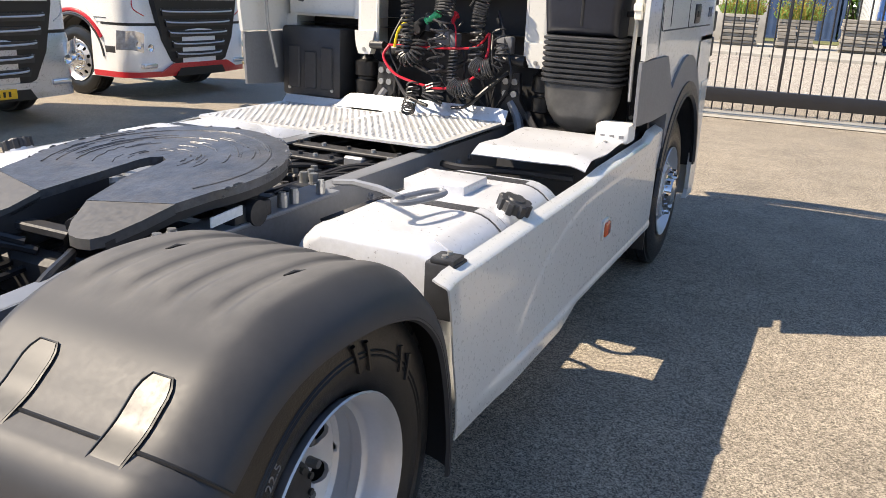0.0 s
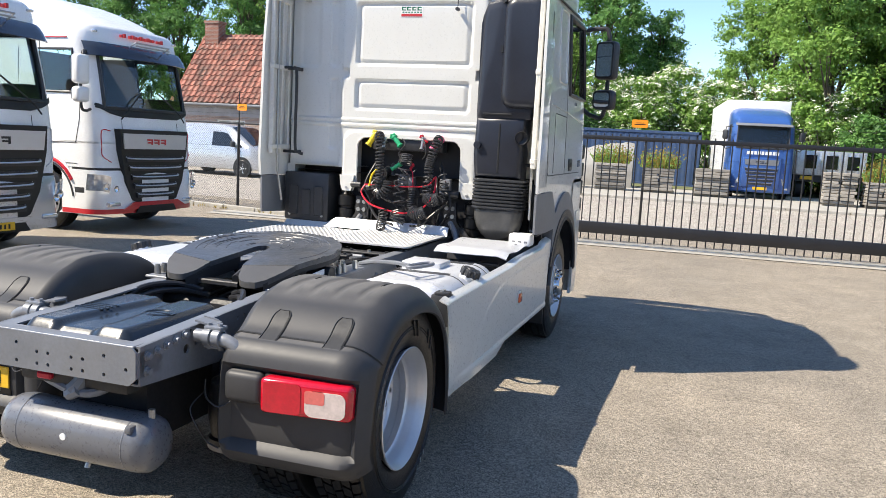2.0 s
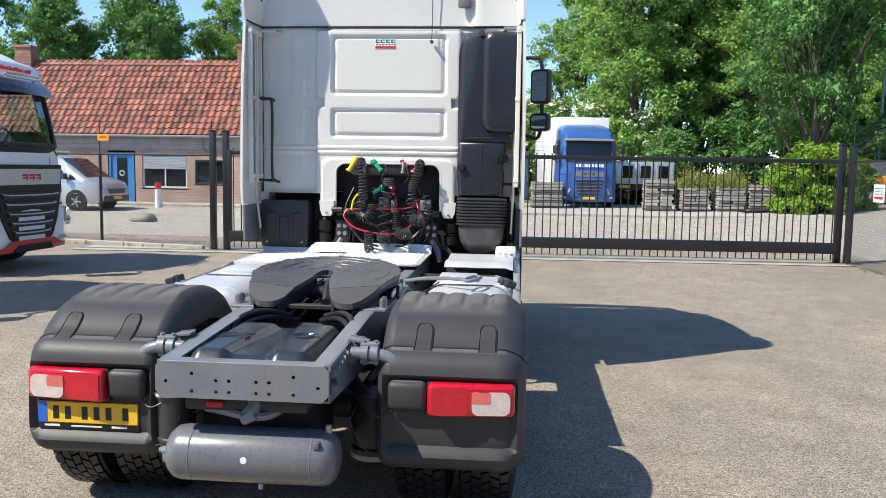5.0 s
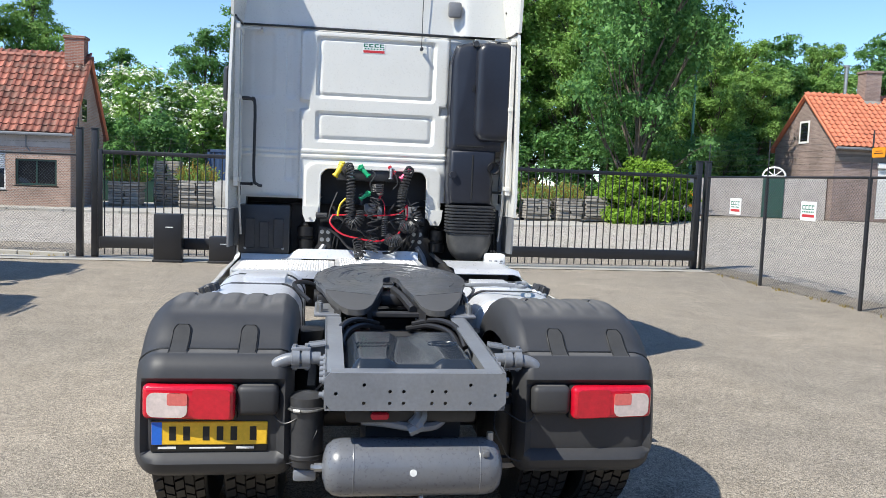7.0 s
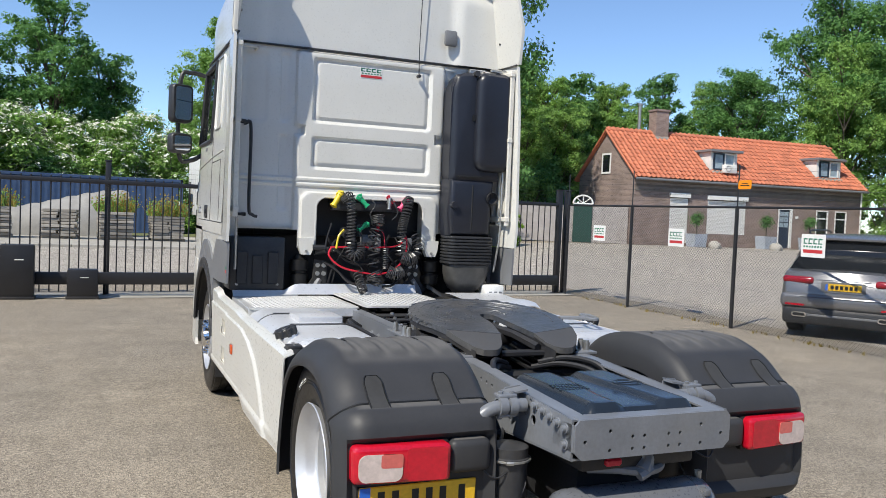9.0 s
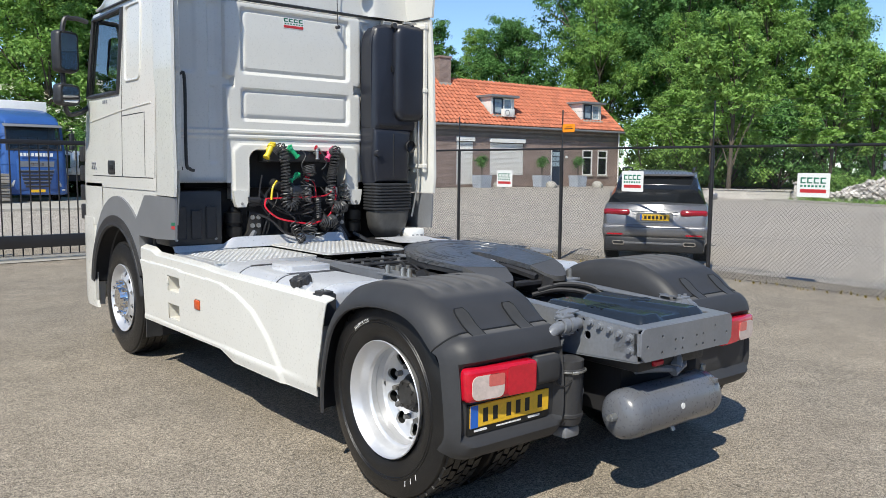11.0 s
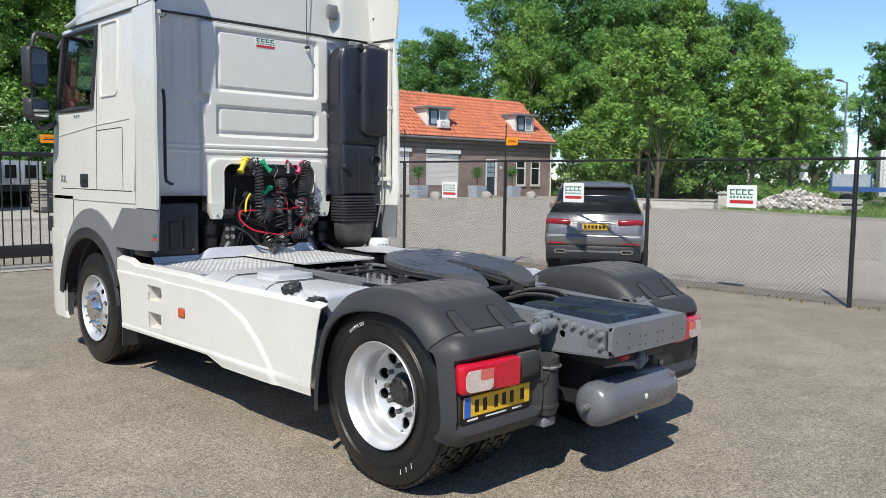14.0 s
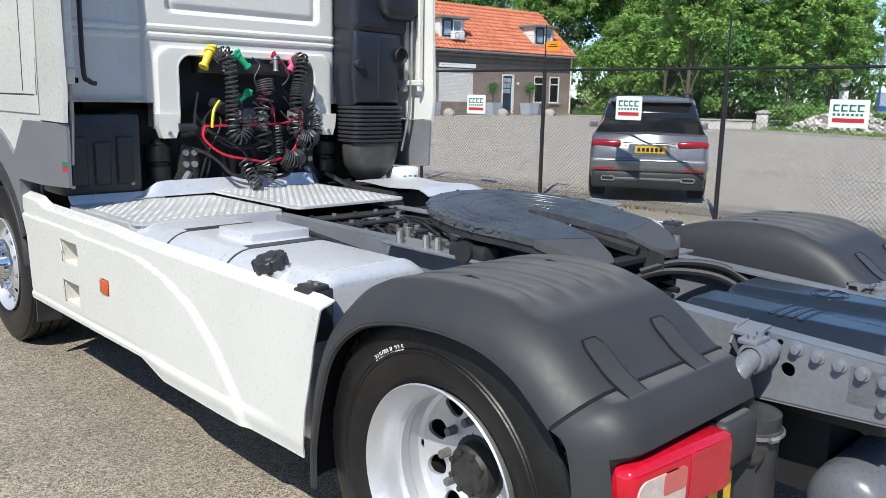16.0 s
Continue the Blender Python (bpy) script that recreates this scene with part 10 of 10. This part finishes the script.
# white site cabin with a red sheet thrown over its top
CAB = thing("site_cabin", "plain white site cabin behind the low loader", "cabin", at=pose(41.3, 10.6, 0.45, 0, 0, -68))
bm = nb()
box(bm, 0, 6.0, 0, 2.4, 0.55, 2.95, 0.03, 2)
part("body", bm, WHITEWOOD, CAB)
for k in range(7):
    bm = nb()
    box(bm, 0.1 + k * 0.95, 0.16 + k * 0.95, -0.015, 0.01, 0.6, 2.9)
    part("seam", bm, SILVERVAN, CAB)
for x in (0.6, 5.0):
    bm = nb()
    box(bm, x, x + 0.5, 0.2, 2.2, 0.0, 0.55, 0.02, 1)
    part("block", bm, CONCRETE, CAB)
SHEET = thing("red_sheet", "bright red tarpaulin draped over the cabin", "tarpaulin", at=pose(41.3, 10.6, 0.45, 0, 0, -68))
bm = nb()
surf(bm, lambda u, v: (1.0 + 4.9 * u, -0.05 - 0.10 * v - 0.03 * math.sin(9 * u + 4 * v), 3.25 - 0.25 * u + 0.12 * math.sin(6 * u) - (0.35 + 1.1 * u) * v), frange(0, 1, 14), frange(0, 1, 6), thick=0.01)
surf(bm, lambda u, v: (1.0 + 4.9 * u, -0.05 + 2.5 * v, 3.25 - 0.25 * u + 0.12 * math.sin(6 * u) + 0.1 * math.sin(5 * v)), frange(0, 1, 14), frange(0, 1, 6), thick=0.01)
part("sheet", bm, surface("red_tarpaulin", (0.75, 0.07, 0.03), 0.5, var=0.1, fvar=0.05), SHEET)

# bins and bollard seen through the gate
for x, m in ((-9.3, DARKGREEN), (-8.5, NAVYCONT), (-7.6, DARKGREEN)):
    b_ = thing("wheelie_bin", "dark plastic wheelie bin with a lid", "bin", "bins by the road")
    b_.matrix_world = pose(x - 1.5, 36.5, 0.10)
    bm = nb()
    g = surf(bm, lambda i, z: (*[c * (0.34 + 0.06 * z) for c in ((-1, -1), (1, -1), (1, 1), (-1, 1))[i]], z), [0, 1, 2, 3], [0.02, 1.15], wrap=True)
    bm.faces.new([r[1] for r in g])
    part("bin_body", bm, m, b_)
    bm = nb()
    box(bm, -0.45, 0.45, -0.45, 0.45, 1.15, 1.24, 0.03)
    part("lid", bm, m, b_)
BOL = thing("bollard", "white concrete bollard with a red top", "bollard", at=pose(-12.6, 25.6, 0.08))
bm = nb()
cyl(bm, (0, 0, 0), (0, 0, 0.75), 0.13, 0.12)
part("post", bm, PRINTWHITE, BOL)
bm = nb()
cyl(bm, (0, 0, 0.75), (0, 0, 1.0), 0.125, 0.11)
part("red_top", bm, REDPAINT, BOL)
BO2 = thing("boulder", "rounded grey stone with moss beside the fence", "stone", at=pose(-10.2, 19.2, 0.03))
rr = random.Random(2)
bm = nb()
bmesh.ops.create_icosphere(bm, subdivisions=3, radius=0.42)
for v in bm.verts:
    d = 1 + 0.10 * math.sin(7 * v.co.x + 3 * v.co.y) + 0.08 * math.sin(9 * v.co.y - 5 * v.co.z) + rr.uniform(-0.02, 0.02)
    v.co = Vector((v.co.x * d, v.co.y * d * 0.8, max(-0.03, v.co.z * 0.55 * d + 0.06)))
part("stone", bm, STONE, BO2)

# unseen brick wall added behind the walk, so that mirrors and paint reflect dark
WS = thing("wall_south", "unseen dark brick wall added behind the walk for the mirrors to reflect", "wall", kind="structure")
bm = nb()
box(bm, -45, 45, -26.3, -26, 0, 7.5)
part("wall", bm, BW_BROWN, WS)

# ---- plants ----
def leaf_cloud(name, centres, radii, n, size, mat, parent, seed, flat=0.75, droop=0.0):
    """Many small leaves gathered in clumps; clumps and leaves are spread unevenly."""
    rs = np.random.RandomState(seed)
    centres, radii = np.array(centres), np.array(radii)
    wgt = radii ** 2 * (0.5 + rs.rand(len(radii)))
    idx = rs.choice(len(centres), n, p=wgt / wgt.sum())
    d = rs.normal(size=(n, 3))
    d /= np.linalg.norm(d, axis=1)[:, None]
    d[:, 2] = np.where(rs.rand(n) < 0.35, np.abs(d[:, 2]), d[:, 2])
    # a few broad inner leaves fill the shade, many fine ones make the outer skin
    inner = rs.rand(n) < 0.22
    rad = radii[idx] * np.where(inner, 0.15 + 0.6 * rs.rand(n), 0.55 + 0.50 * rs.rand(n) ** 0.8) * (1 + 0.5 * rs.rand(n) ** 6)
    p = centres[idx] + d * rad[:, None] * np.array((1, 1, flat))
    nrm = d * 0.55 + rs.normal(size=(n, 3)) * 0.5 + np.array((0, 0, 0.5))
    nrm /= np.linalg.norm(nrm, axis=1)[:, None]
    a = np.cross(nrm, rs.normal(size=(n, 3)))
    a /= np.linalg.norm(a, axis=1)[:, None]
    b = np.cross(nrm, a)
    s = size * (np.where(inner, 1.25, 0.72) * (0.6 + 0.8 * rs.rand(n)))[:, None]
    v = np.empty((n, 3, 3))
    v[:, 0] = p - a * s
    v[:, 1] = p + a * s * 0.75 - b * s * 0.62
    v[:, 2] = p + a * s * 0.75 + b * s * 0.62
    me = bpy.data.meshes.new(name)
    faces = np.arange(n * 3).reshape(n, 3)
    me.from_pydata(v.reshape(-1, 3).tolist(), [], faces.tolist())
    me.materials.append(mat)
    ob = new(name, me)
    ob.parent = parent
    ob["kind"] = "stuff"
    return ob


def make_tree(lab, h, spread, trunk_r, bare, mat, n, size, seed, clumps=46, lean=0.0, cat="tree"):
    rr = random.Random(seed)
    t = thing("tree", lab, cat)
    bm = nb()
    line = spline([(0, 0, -0.1), (rr.uniform(-0.15, 0.15), rr.uniform(-0.15, 0.15), h * 0.25), (rr.uniform(-0.3, 0.3), rr.uniform(-0.3, 0.3), h * 0.55), (lean, rr.uniform(-0.3, 0.3), h * 0.88)], 5)
    sweep(bm, line, [trunk_r * (1.25 if i == 0 else 1.0 - 0.85 * i / len(line)) for i in range(len(line))], 9)
    centres, radii = [], []
    lobes = max(12, int(clumps * 0.42))
    for k in range(lobes):
        f = (k + 0.5) / lobes
        z = bare + (h - bare) * (0.06 + 0.90 * f ** 0.9)
        prof = math.sin(math.pi * min(0.96, 0.18 + 0.76 * f)) ** 0.7
        a = k * 2.399 + rr.uniform(-0.5, 0.5)
        q = spread * prof * rr.uniform(0.18, 0.78)
        c = Vector((q * math.cos(a), q * math.sin(a), z + rr.uniform(-0.4, 0.4) - 0.06 * q))
        lr = spread * rr.uniform(0.32, 0.50) * (0.55 + 0.45 * prof)
        for j in range(16):
            d = Vector((rr.gauss(0, 1), rr.gauss(0, 1), rr.gauss(0.25, 0.8)))
            d = d.normalized() * lr * rr.uniform(0.35, 1.05)
            centres.append(c + Vector((d.x, d.y, d.z * 0.7)))
            radii.append(lr * rr.uniform(0.22, 0.42))
        i = min(len(line) - 2, int(max(bare * 0.6, z - q * 0.9 - 0.8) / h * len(line)))
        sweep(bm, spline([line[i], line[i].lerp(c, 0.5) + Vector((0, 0, 0.25)), c], 3), [trunk_r * 0.34, trunk_r * 0.3, trunk_r * 0.24, trunk_r * 0.2, trunk_r * 0.14, trunk_r * 0.1, trunk_r * 0.06], 6)
        for j in range(2):
            e = centres[-1 - 4 * j]
            sweep(bm, [c.lerp(line[i], 0.4), c.lerp(e, 0.5), e], [trunk_r * 0.16, trunk_r * 0.1, trunk_r * 0.03], 5)
    part("trunk", bm, BARK, t, "brown bark trunk and limbs")
    leaf_cloud("crown", [tuple(c) for c in centres], radii, n, size, mat, t, seed)
    return t


def make_shrub(lab, w, h, mat, n, size, seed, blossom=0, cat="shrub"):
    rr = random.Random(seed)
    t = thing("shrub", lab, cat)
    bm = nb()
    for k in range(6):
        a = k * 1.05
        sweep(bm, [(0, 0, -0.1), (0.25 * w * math.cos(a), 0.25 * w * math.sin(a), h * 0.4), (0.35 * w * math.cos(a), 0.35 * w * math.sin(a), h * 0.7)], [0.06, 0.04, 0.015], 5)
    part("stem", bm, BARK, t)
    centres, radii = [], []
    for k in range(90):
        a, q = rr.uniform(0, 6.28), math.sqrt(rr.random())
        z = rr.uniform(0.05, 0.93) * h
        lim = math.sqrt(max(0.05, 1 - ((z / h - 0.32) / 0.70) ** 2)) * (0.86 + 0.14 * math.sin(3 * a + seed))
        centres.append((w * 0.48 * q * lim * math.cos(a), w * 0.48 * q * lim * math.sin(a), z))
        radii.append(w * rr.uniform(0.05, 0.13))
    leaf_cloud("foliage", centres, radii, n, size, mat, t, seed, 0.85)
    if blossom:
        rs = np.random.RandomState(seed + 5)
        vs, fs = [], []
        for k in range(blossom):
            i = rs.randint(len(centres))
            c, r = max((Vector(centres[rs.randint(len(centres))]) for _ in range(3)), key=lambda v: v.z + 1.4 * math.hypot(v.x, v.y)), radii[i]
            d = Vector((rs.normal(), rs.normal(), abs(rs.normal()) * 0.8)).normalized()
            p = c + Vector((d.x, d.y, d.z * 0.9)) * r * 1.05
            e = rs.uniform(0.06, 0.15)
            n0 = (d + Vector((0, 0, 0.8))).normalized()
            dd, u, w_ = basis(n0)
            for q in range(5):
                off = (u * rs.uniform(-1, 1) + w_ * rs.uniform(-1, 1)) * e + n0 * rs.uniform(0, 0.03)
                ee = e * 0.45
                b0 = len(vs)
                for m_ in range(4):
                    ang = m_ * math.pi / 2
                    vs.append(tuple(p + off + (u * math.cos(ang) + w_ * math.sin(ang)) * ee))
                fs.append(tuple(range(b0, b0 + 4)))
        me = bpy.data.meshes.new("blossom")
        me.from_pydata(vs, [], fs)
        me.materials.append(BLOSSOM)
        ob = new("blossom", me)
        ob.parent = t
        ob["kind"] = "stuff"
    return t


def at(x, y, rz=0, s=1.0, sz=None):
    return Matrix.Translation((x, y, ground_z(x, y) - 0.05)) @ pose(0, 0, 0, 0, 0, rz) @ Matrix.Diagonal((s, s, sz or s, 1))


OAK = make_tree("broad dark green oak in full leaf", 17.0, 6.0, 0.5, 3.0, LEAF_OAK, 40000, 0.15, 1, 60)
OAK.matrix_world = at(17.5, 46, 0)
LIME = make_tree("tall light green tree in full leaf", 16.0, 4.6, 0.32, 1.5, LEAF_LIGHT, 34000, 0.14, 2, 60)
LIME.matrix_world = at(8.0, 44, 0)
ASH = make_tree("airy green tree with a slim trunk", 14.0, 4.0, 0.26, 2.4, LEAF_OAK, 23000, 0.145, 3, 62)
ASH.matrix_world = at(-5.0, 52, 0)
YOUNG = make_tree("young bright green tree with a bare slim trunk", 9.5, 2.6, 0.13, 2.6, LEAF_LIGHT, 9000, 0.15, 4, 36)
YOUNG.matrix_world = at(34.5, 19.5, 0)
ELDER = make_shrub("tall elder bush full of white blossom", 6.0, 6.2, LEAF_LIGHT, 8000, 0.14, 5, 800)
ELDER.matrix_world = at(2.5, 46.5, 0)
THICK = make_shrub("dense green thicket shrub", 5.5, 5.0, LEAF_OAK, 7500, 0.145, 6, 0)
THICK.matrix_world = at(12.5, 41.5, 0)
LIGHTSHRUB = make_shrub("light green leafy shrub behind the street fence", 5.5, 5.0, LEAF_LIGHT, 7500, 0.135, 8, 0)
LIGHTSHRUB.matrix_world = at(40.0, 33.5, 0)
BRIGHT = make_shrub("bright yellow-green bush by the street", 3.4, 2.7, LEAF_BRIGHT, 9000, 0.12, 7, 0)
BRIGHT.matrix_world = at(12.75, 27.6, 0)

STREET = make_tree("tall dark green street tree with a deep narrow crown", 16.0, 5.8, 0.30, 2.2, LEAF_OAK, 36000, 0.15, 9, 66)
STREET.matrix_world = at(14.5, 33.4, 0, 0.78, 1.02)

TREES = [
    (LIME, 13.0, 49, 100, 0.95), (LIME, 22.5, 50, 200, 0.98), (LIME, 11.0, 46, 70, 1.05), (LIME, 14.5, 43.5, 190, 0.8), (LIME, 5.5, 50, 250, 0.85),
    (ASH, -1.8, 55, 140, 0.8), (ASH, -8.5, 51, 60, 0.76), (ASH, -25, 52, 10, 0.94), (ASH, -31, 50, 120, 0.89), (ASH, -38, 51, 220, 0.98), (OAK, -45, 52, 30, 0.81), (LIME, -21, 56, 300, 0.77), (LIME, -35, 57, 80, 0.81), (ASH, -28, 57, 33, 0.94),
    (ASH, -52, 44, 75, 0.94), (OAK, -50, 36, 99, 0.77), (ASH, -15.5, 58, 75, 0.72),
    (ASH, 27, 62, 20, 0.92), (ASH, 33, 60, 130, 0.88), (LIME, 30, 66, 250, 0.84), (ASH, 38, 56, 310, 0.92), (LIME, 24, 58, 10, 0.7),
    (OAK, 44.5, 46, 70, 0.8), (LIME, 22.0, 46, 130, 0.92), (OAK, 48, 40, 160, 0.86), (OAK, 52, 36, 240, 0.9), (OAK, 50, 33, 20, 0.72), (OAK, 55, 31, 300, 0.75), (LIME, 53, 28, 110, 0.76), (OAK, 57, 25.5, 45, 0.68), (LIME, 55, 23, 215, 0.61), (LIME, 57.5, 20.2, 15, 0.46),
    (LIME, 46, 52, 95, 0.85), (ASH, 41, 52, 55, 0.95), (OAK, 58, 38, 15, 0.84), (LIME, 45, 37, 205, 0.68), (LIME, 47, 31, 155, 0.6),
    (YOUNG, 38.0, 16.0, 90, 0.84), (YOUNG, 41.0, 15.0, 200, 0.8), (YOUNG, 40.0, 24.0, 300, 1.01),
    (ASH, 73.5, 20.8, 60, 0.74), (ASH, 79, 17, 100, 0.6), (ASH, 84, 5, 160, 0.6), (LIME, 86, 14, 160, 0.5), (OAK, 88, -4, 10, 0.5),
    (LIME, 22, 41, 140, 0.62),
    (LIME, 25.0, 43.0, 33, 0.66), (ASH, 28.5, 45.5, 80, 0.8), (LIME, 32.0, 46.0, 15, 0.7),
]
for src, x, y, rz, s in TREES:
    tall = 1.28 if 47 <= x < 54 and 27 < y < 45 else 1.3 if x >= 44 and 18 < y < 40 else 1.18 if x < -20 else 1.0
    copy_thing(src, at(x, y, rz, s * (1 + (tall - 1) * 0.4), s * tall))
SHRUBS = [
    (ELDER, -2.0, 46.0, 40, 1.0), (ELDER, -7.0, 45.5, 130, 1.1), (ELDER, -11.5, 46.0, 220, 1.25), (ELDER, -16.0, 47.0, 320, 1.2), (ELDER, 6.0, 44.5, 190, 0.95), (ELDER, -21, 46, 75, 1.0), (ELDER, 8.5, 42.0, 280, 0.85), (ELDER, -13.5, 43, 100, 0.9),
    (ELDER, 0.3, 48.5, 75, 1.15), (ELDER, -5, 49, 12, 1.1), (THICK, -9, 48, 15, 1.2),
    (THICK, -9.5, 39.6, 70, 0.95), (THICK, -13.0, 40.2, 20, 0.9), (THICK, -16.5, 40, 200, 0.9), (THICK, 15.5, 40.5, 70, 0.95), (THICK, 18.5, 40.0, 160, 0.8), (THICK, 9.5, 40.0, 250, 0.8), (THICK, 21.5, 38.0, 340, 0.9), (THICK, 24.5, 43.0, 45, 1.2), (THICK, 17.0, 36.0, 110, 0.55),
    (THICK, -26, 45, 20, 1.1), (THICK, -4.5, 45.0, 200, 0.8), (THICK, 3.6, 43.6, 100, 0.6),
    (LIGHTSHRUB, 40.5, 29.0, 10, 0.9), (LIGHTSHRUB, 40.5, 25.5, 100, 1.0), (LIGHTSHRUB, 42.5, 24.5, 190, 1.1), (THICK, 45, 22.5, 280, 1.1), (THICK, 48, 20.5, 30, 1.0), (THICK, 50.5, 18, 120, 0.95), (LIGHTSHRUB, 44, 28, 150, 1.3), (THICK, 49, 26, 60, 1.3),
    (LIGHTSHRUB, 16.8, 35.5, 60, 0.72), (LIGHTSHRUB, 19.2, 36.5, 150, 0.8), (LIGHTSHRUB, 21.2, 37.5, 240, 0.8),
    (THICK, 54, 14, 80, 0.7), (THICK, 60, 12, 10, 0.9), (THICK, 66, 16, 200, 1.0),
]
for src, x, y, rz, s in SHRUBS:
    copy_thing(src, at(x, y, rz, s))
for x, y, rz, s in ((12.0, 28.4, 90, 0.8), (14.2, 28.6, 180, 0.75)):
    copy_thing(BRIGHT, at(x, y, rz, s))

# clipped hedge behind the rubble
HEDGE = thing("hedge", "long low green hedge behind the rubble heap", "hedge")
rr = random.Random(17)
cs, rs_ = [], []
for k in range(90):
    u = rr.random()
    cs.append((30.4 + 8.0 * u + rr.uniform(-0.2, 0.2), 12.75 - 0.6 * u + rr.uniform(-0.5, 0.5), 0.42 + rr.uniform(0.2, 0.95)))
    rs_.append(rr.uniform(0.22, 0.38))
leaf_cloud("foliage", cs, rs_, 9000, 0.075, LEAF_LIGHT, HEDGE, 18, 0.9)

# bushes in the planters
for i, p in enumerate(PLANTERS):
    leaf_cloud("clipped_bush", [(0, 0, 1.4), (0.1, 0.05, 1.52), (-0.1, 0, 1.35)], [0.36, 0.28, 0.28], 700, 0.06, LEAF_OAK, p, 40 + i, 1.0)

# verge soil under trees and grass tufts
VERGE = thing("verge", "rough grassy verge under the trees", "grass", kind="structure")
bm = nb()
surf(bm, lambda u, v: (u, v, ground_z(u, v) + 0.05), frange(-70, 24, 30), frange(36.5, 95, 20))
surf(bm, lambda u, v: (u * (1 - v) + (u * 1.0 + 20) * v, 31 - 0.62 * (u - 35) + v * 60, ground_z(u * (1 - v) + (u + 20) * v, 31 - 0.62 * (u - 35) + v * 60) + 0.05), frange(34.5, 62, 24), frange(0, 1, 60))
surf(bm, lambda u, v: (25.6 + 0.31 * (v - 5.4) + 50 * u, v, ground_z(25.6 + 0.31 * (v - 5.4) + 50 * u, v) + 0.05), frange(0, 1, 40), frange(-14, 14.2, 24))
part("soil", bm, GRASSY, VERGE)
KERB2 = thing("kerb", "pale concrete kerb along the grass", "kerb", kind="structure")
for k in range(28):
    v = -14 + k
    x0, x1 = 25.6 + 0.31 * (v - 5.4), 25.6 + 0.31 * (v - 4.42)
    bm = nb()
    prism(bm, [(x0 - 0.12, v), (x0 + 0.03, v), (x1 + 0.03, v + 0.98), (x1 - 0.12, v + 0.98)], "xy", ground_z(x0, v) - 0.05, ground_z(x0, v) + 0.10)
    part("kerb_stone", bm, CONCRETE, KERB2)


def tufts(name, n, fn, h, mat, seed, parent):
    rs = np.random.RandomState(seed)
    vs, fs = [], []
    for i in range(n):
        x, y, z = fn(rs)
        for q in range(3):
            a = rs.uniform(0, 6.28)
            hh = h * rs.uniform(0.4, 1.2)
            c, s = 0.012 * math.cos(a), 0.012 * math.sin(a)
            lx, ly = rs.uniform(-0.5, 0.5) * hh, rs.uniform(-0.5, 0.5) * hh
            b0 = len(vs)
            vs += [(x - c, y - s, z), (x + c, y + s, z), (x + lx, y + ly, z + hh)]
            fs.append((b0, b0 + 1, b0 + 2))
    me = bpy.data.meshes.new(name)
    me.from_pydata(vs, [], fs)
    me.materials.append(mat)
    ob = new(name, me)
    ob.parent = parent
    ob["kind"] = "stuff"


GR = thing("grass", "uneven tufts of grass and weeds on the verges", "grass", kind="stuff")
tufts("grass_blades", 6000, lambda r: ((lambda u, v: (u, v, ground_z(u, v) + 0.04))(*(lambda u: (u, 31 - 0.62 * (u - 35) + r.rand() * 7 - 0.3))(r.uniform(34.5, 60)))), 0.35, LEAF_LIGHT, 3, GR)
tufts("bank_grass", 7000, lambda r: ((lambda v, u: (25.8 + 0.31 * (v - 5.4) + u, v, ground_z(25.8 + 0.31 * (v - 5.4) + u, v) + 0.04))(r.uniform(-8, 13), 22 * r.rand() ** 1.5)), 0.22, LEAF_LIGHT, 13, GR)
tufts("fence_weed", 120, lambda r: ((lambda y: (7.83 + r.normal() * 0.06, y, 0.0))(r.uniform(-2, 11.5))), 0.06, LEAF_YELLOW, 5, GR)
tufts("kerb_weed", 260, lambda r: ((lambda t: (-20.0 + 14.6 * t + r.normal() * 0.05, 14.95 - 3.08 * t + r.normal() * 0.08, 0.0))(r.rand() ** 2)), 0.09, LEAF_YELLOW, 6, GR)
tufts("verge_grass", 5000, lambda r: ((lambda x: (x, 41.5 + r.rand() * 3, ground_z(x, 37) + 0.05))(r.uniform(-40, 24))), 0.4, LEAF_LIGHT, 7, GR)
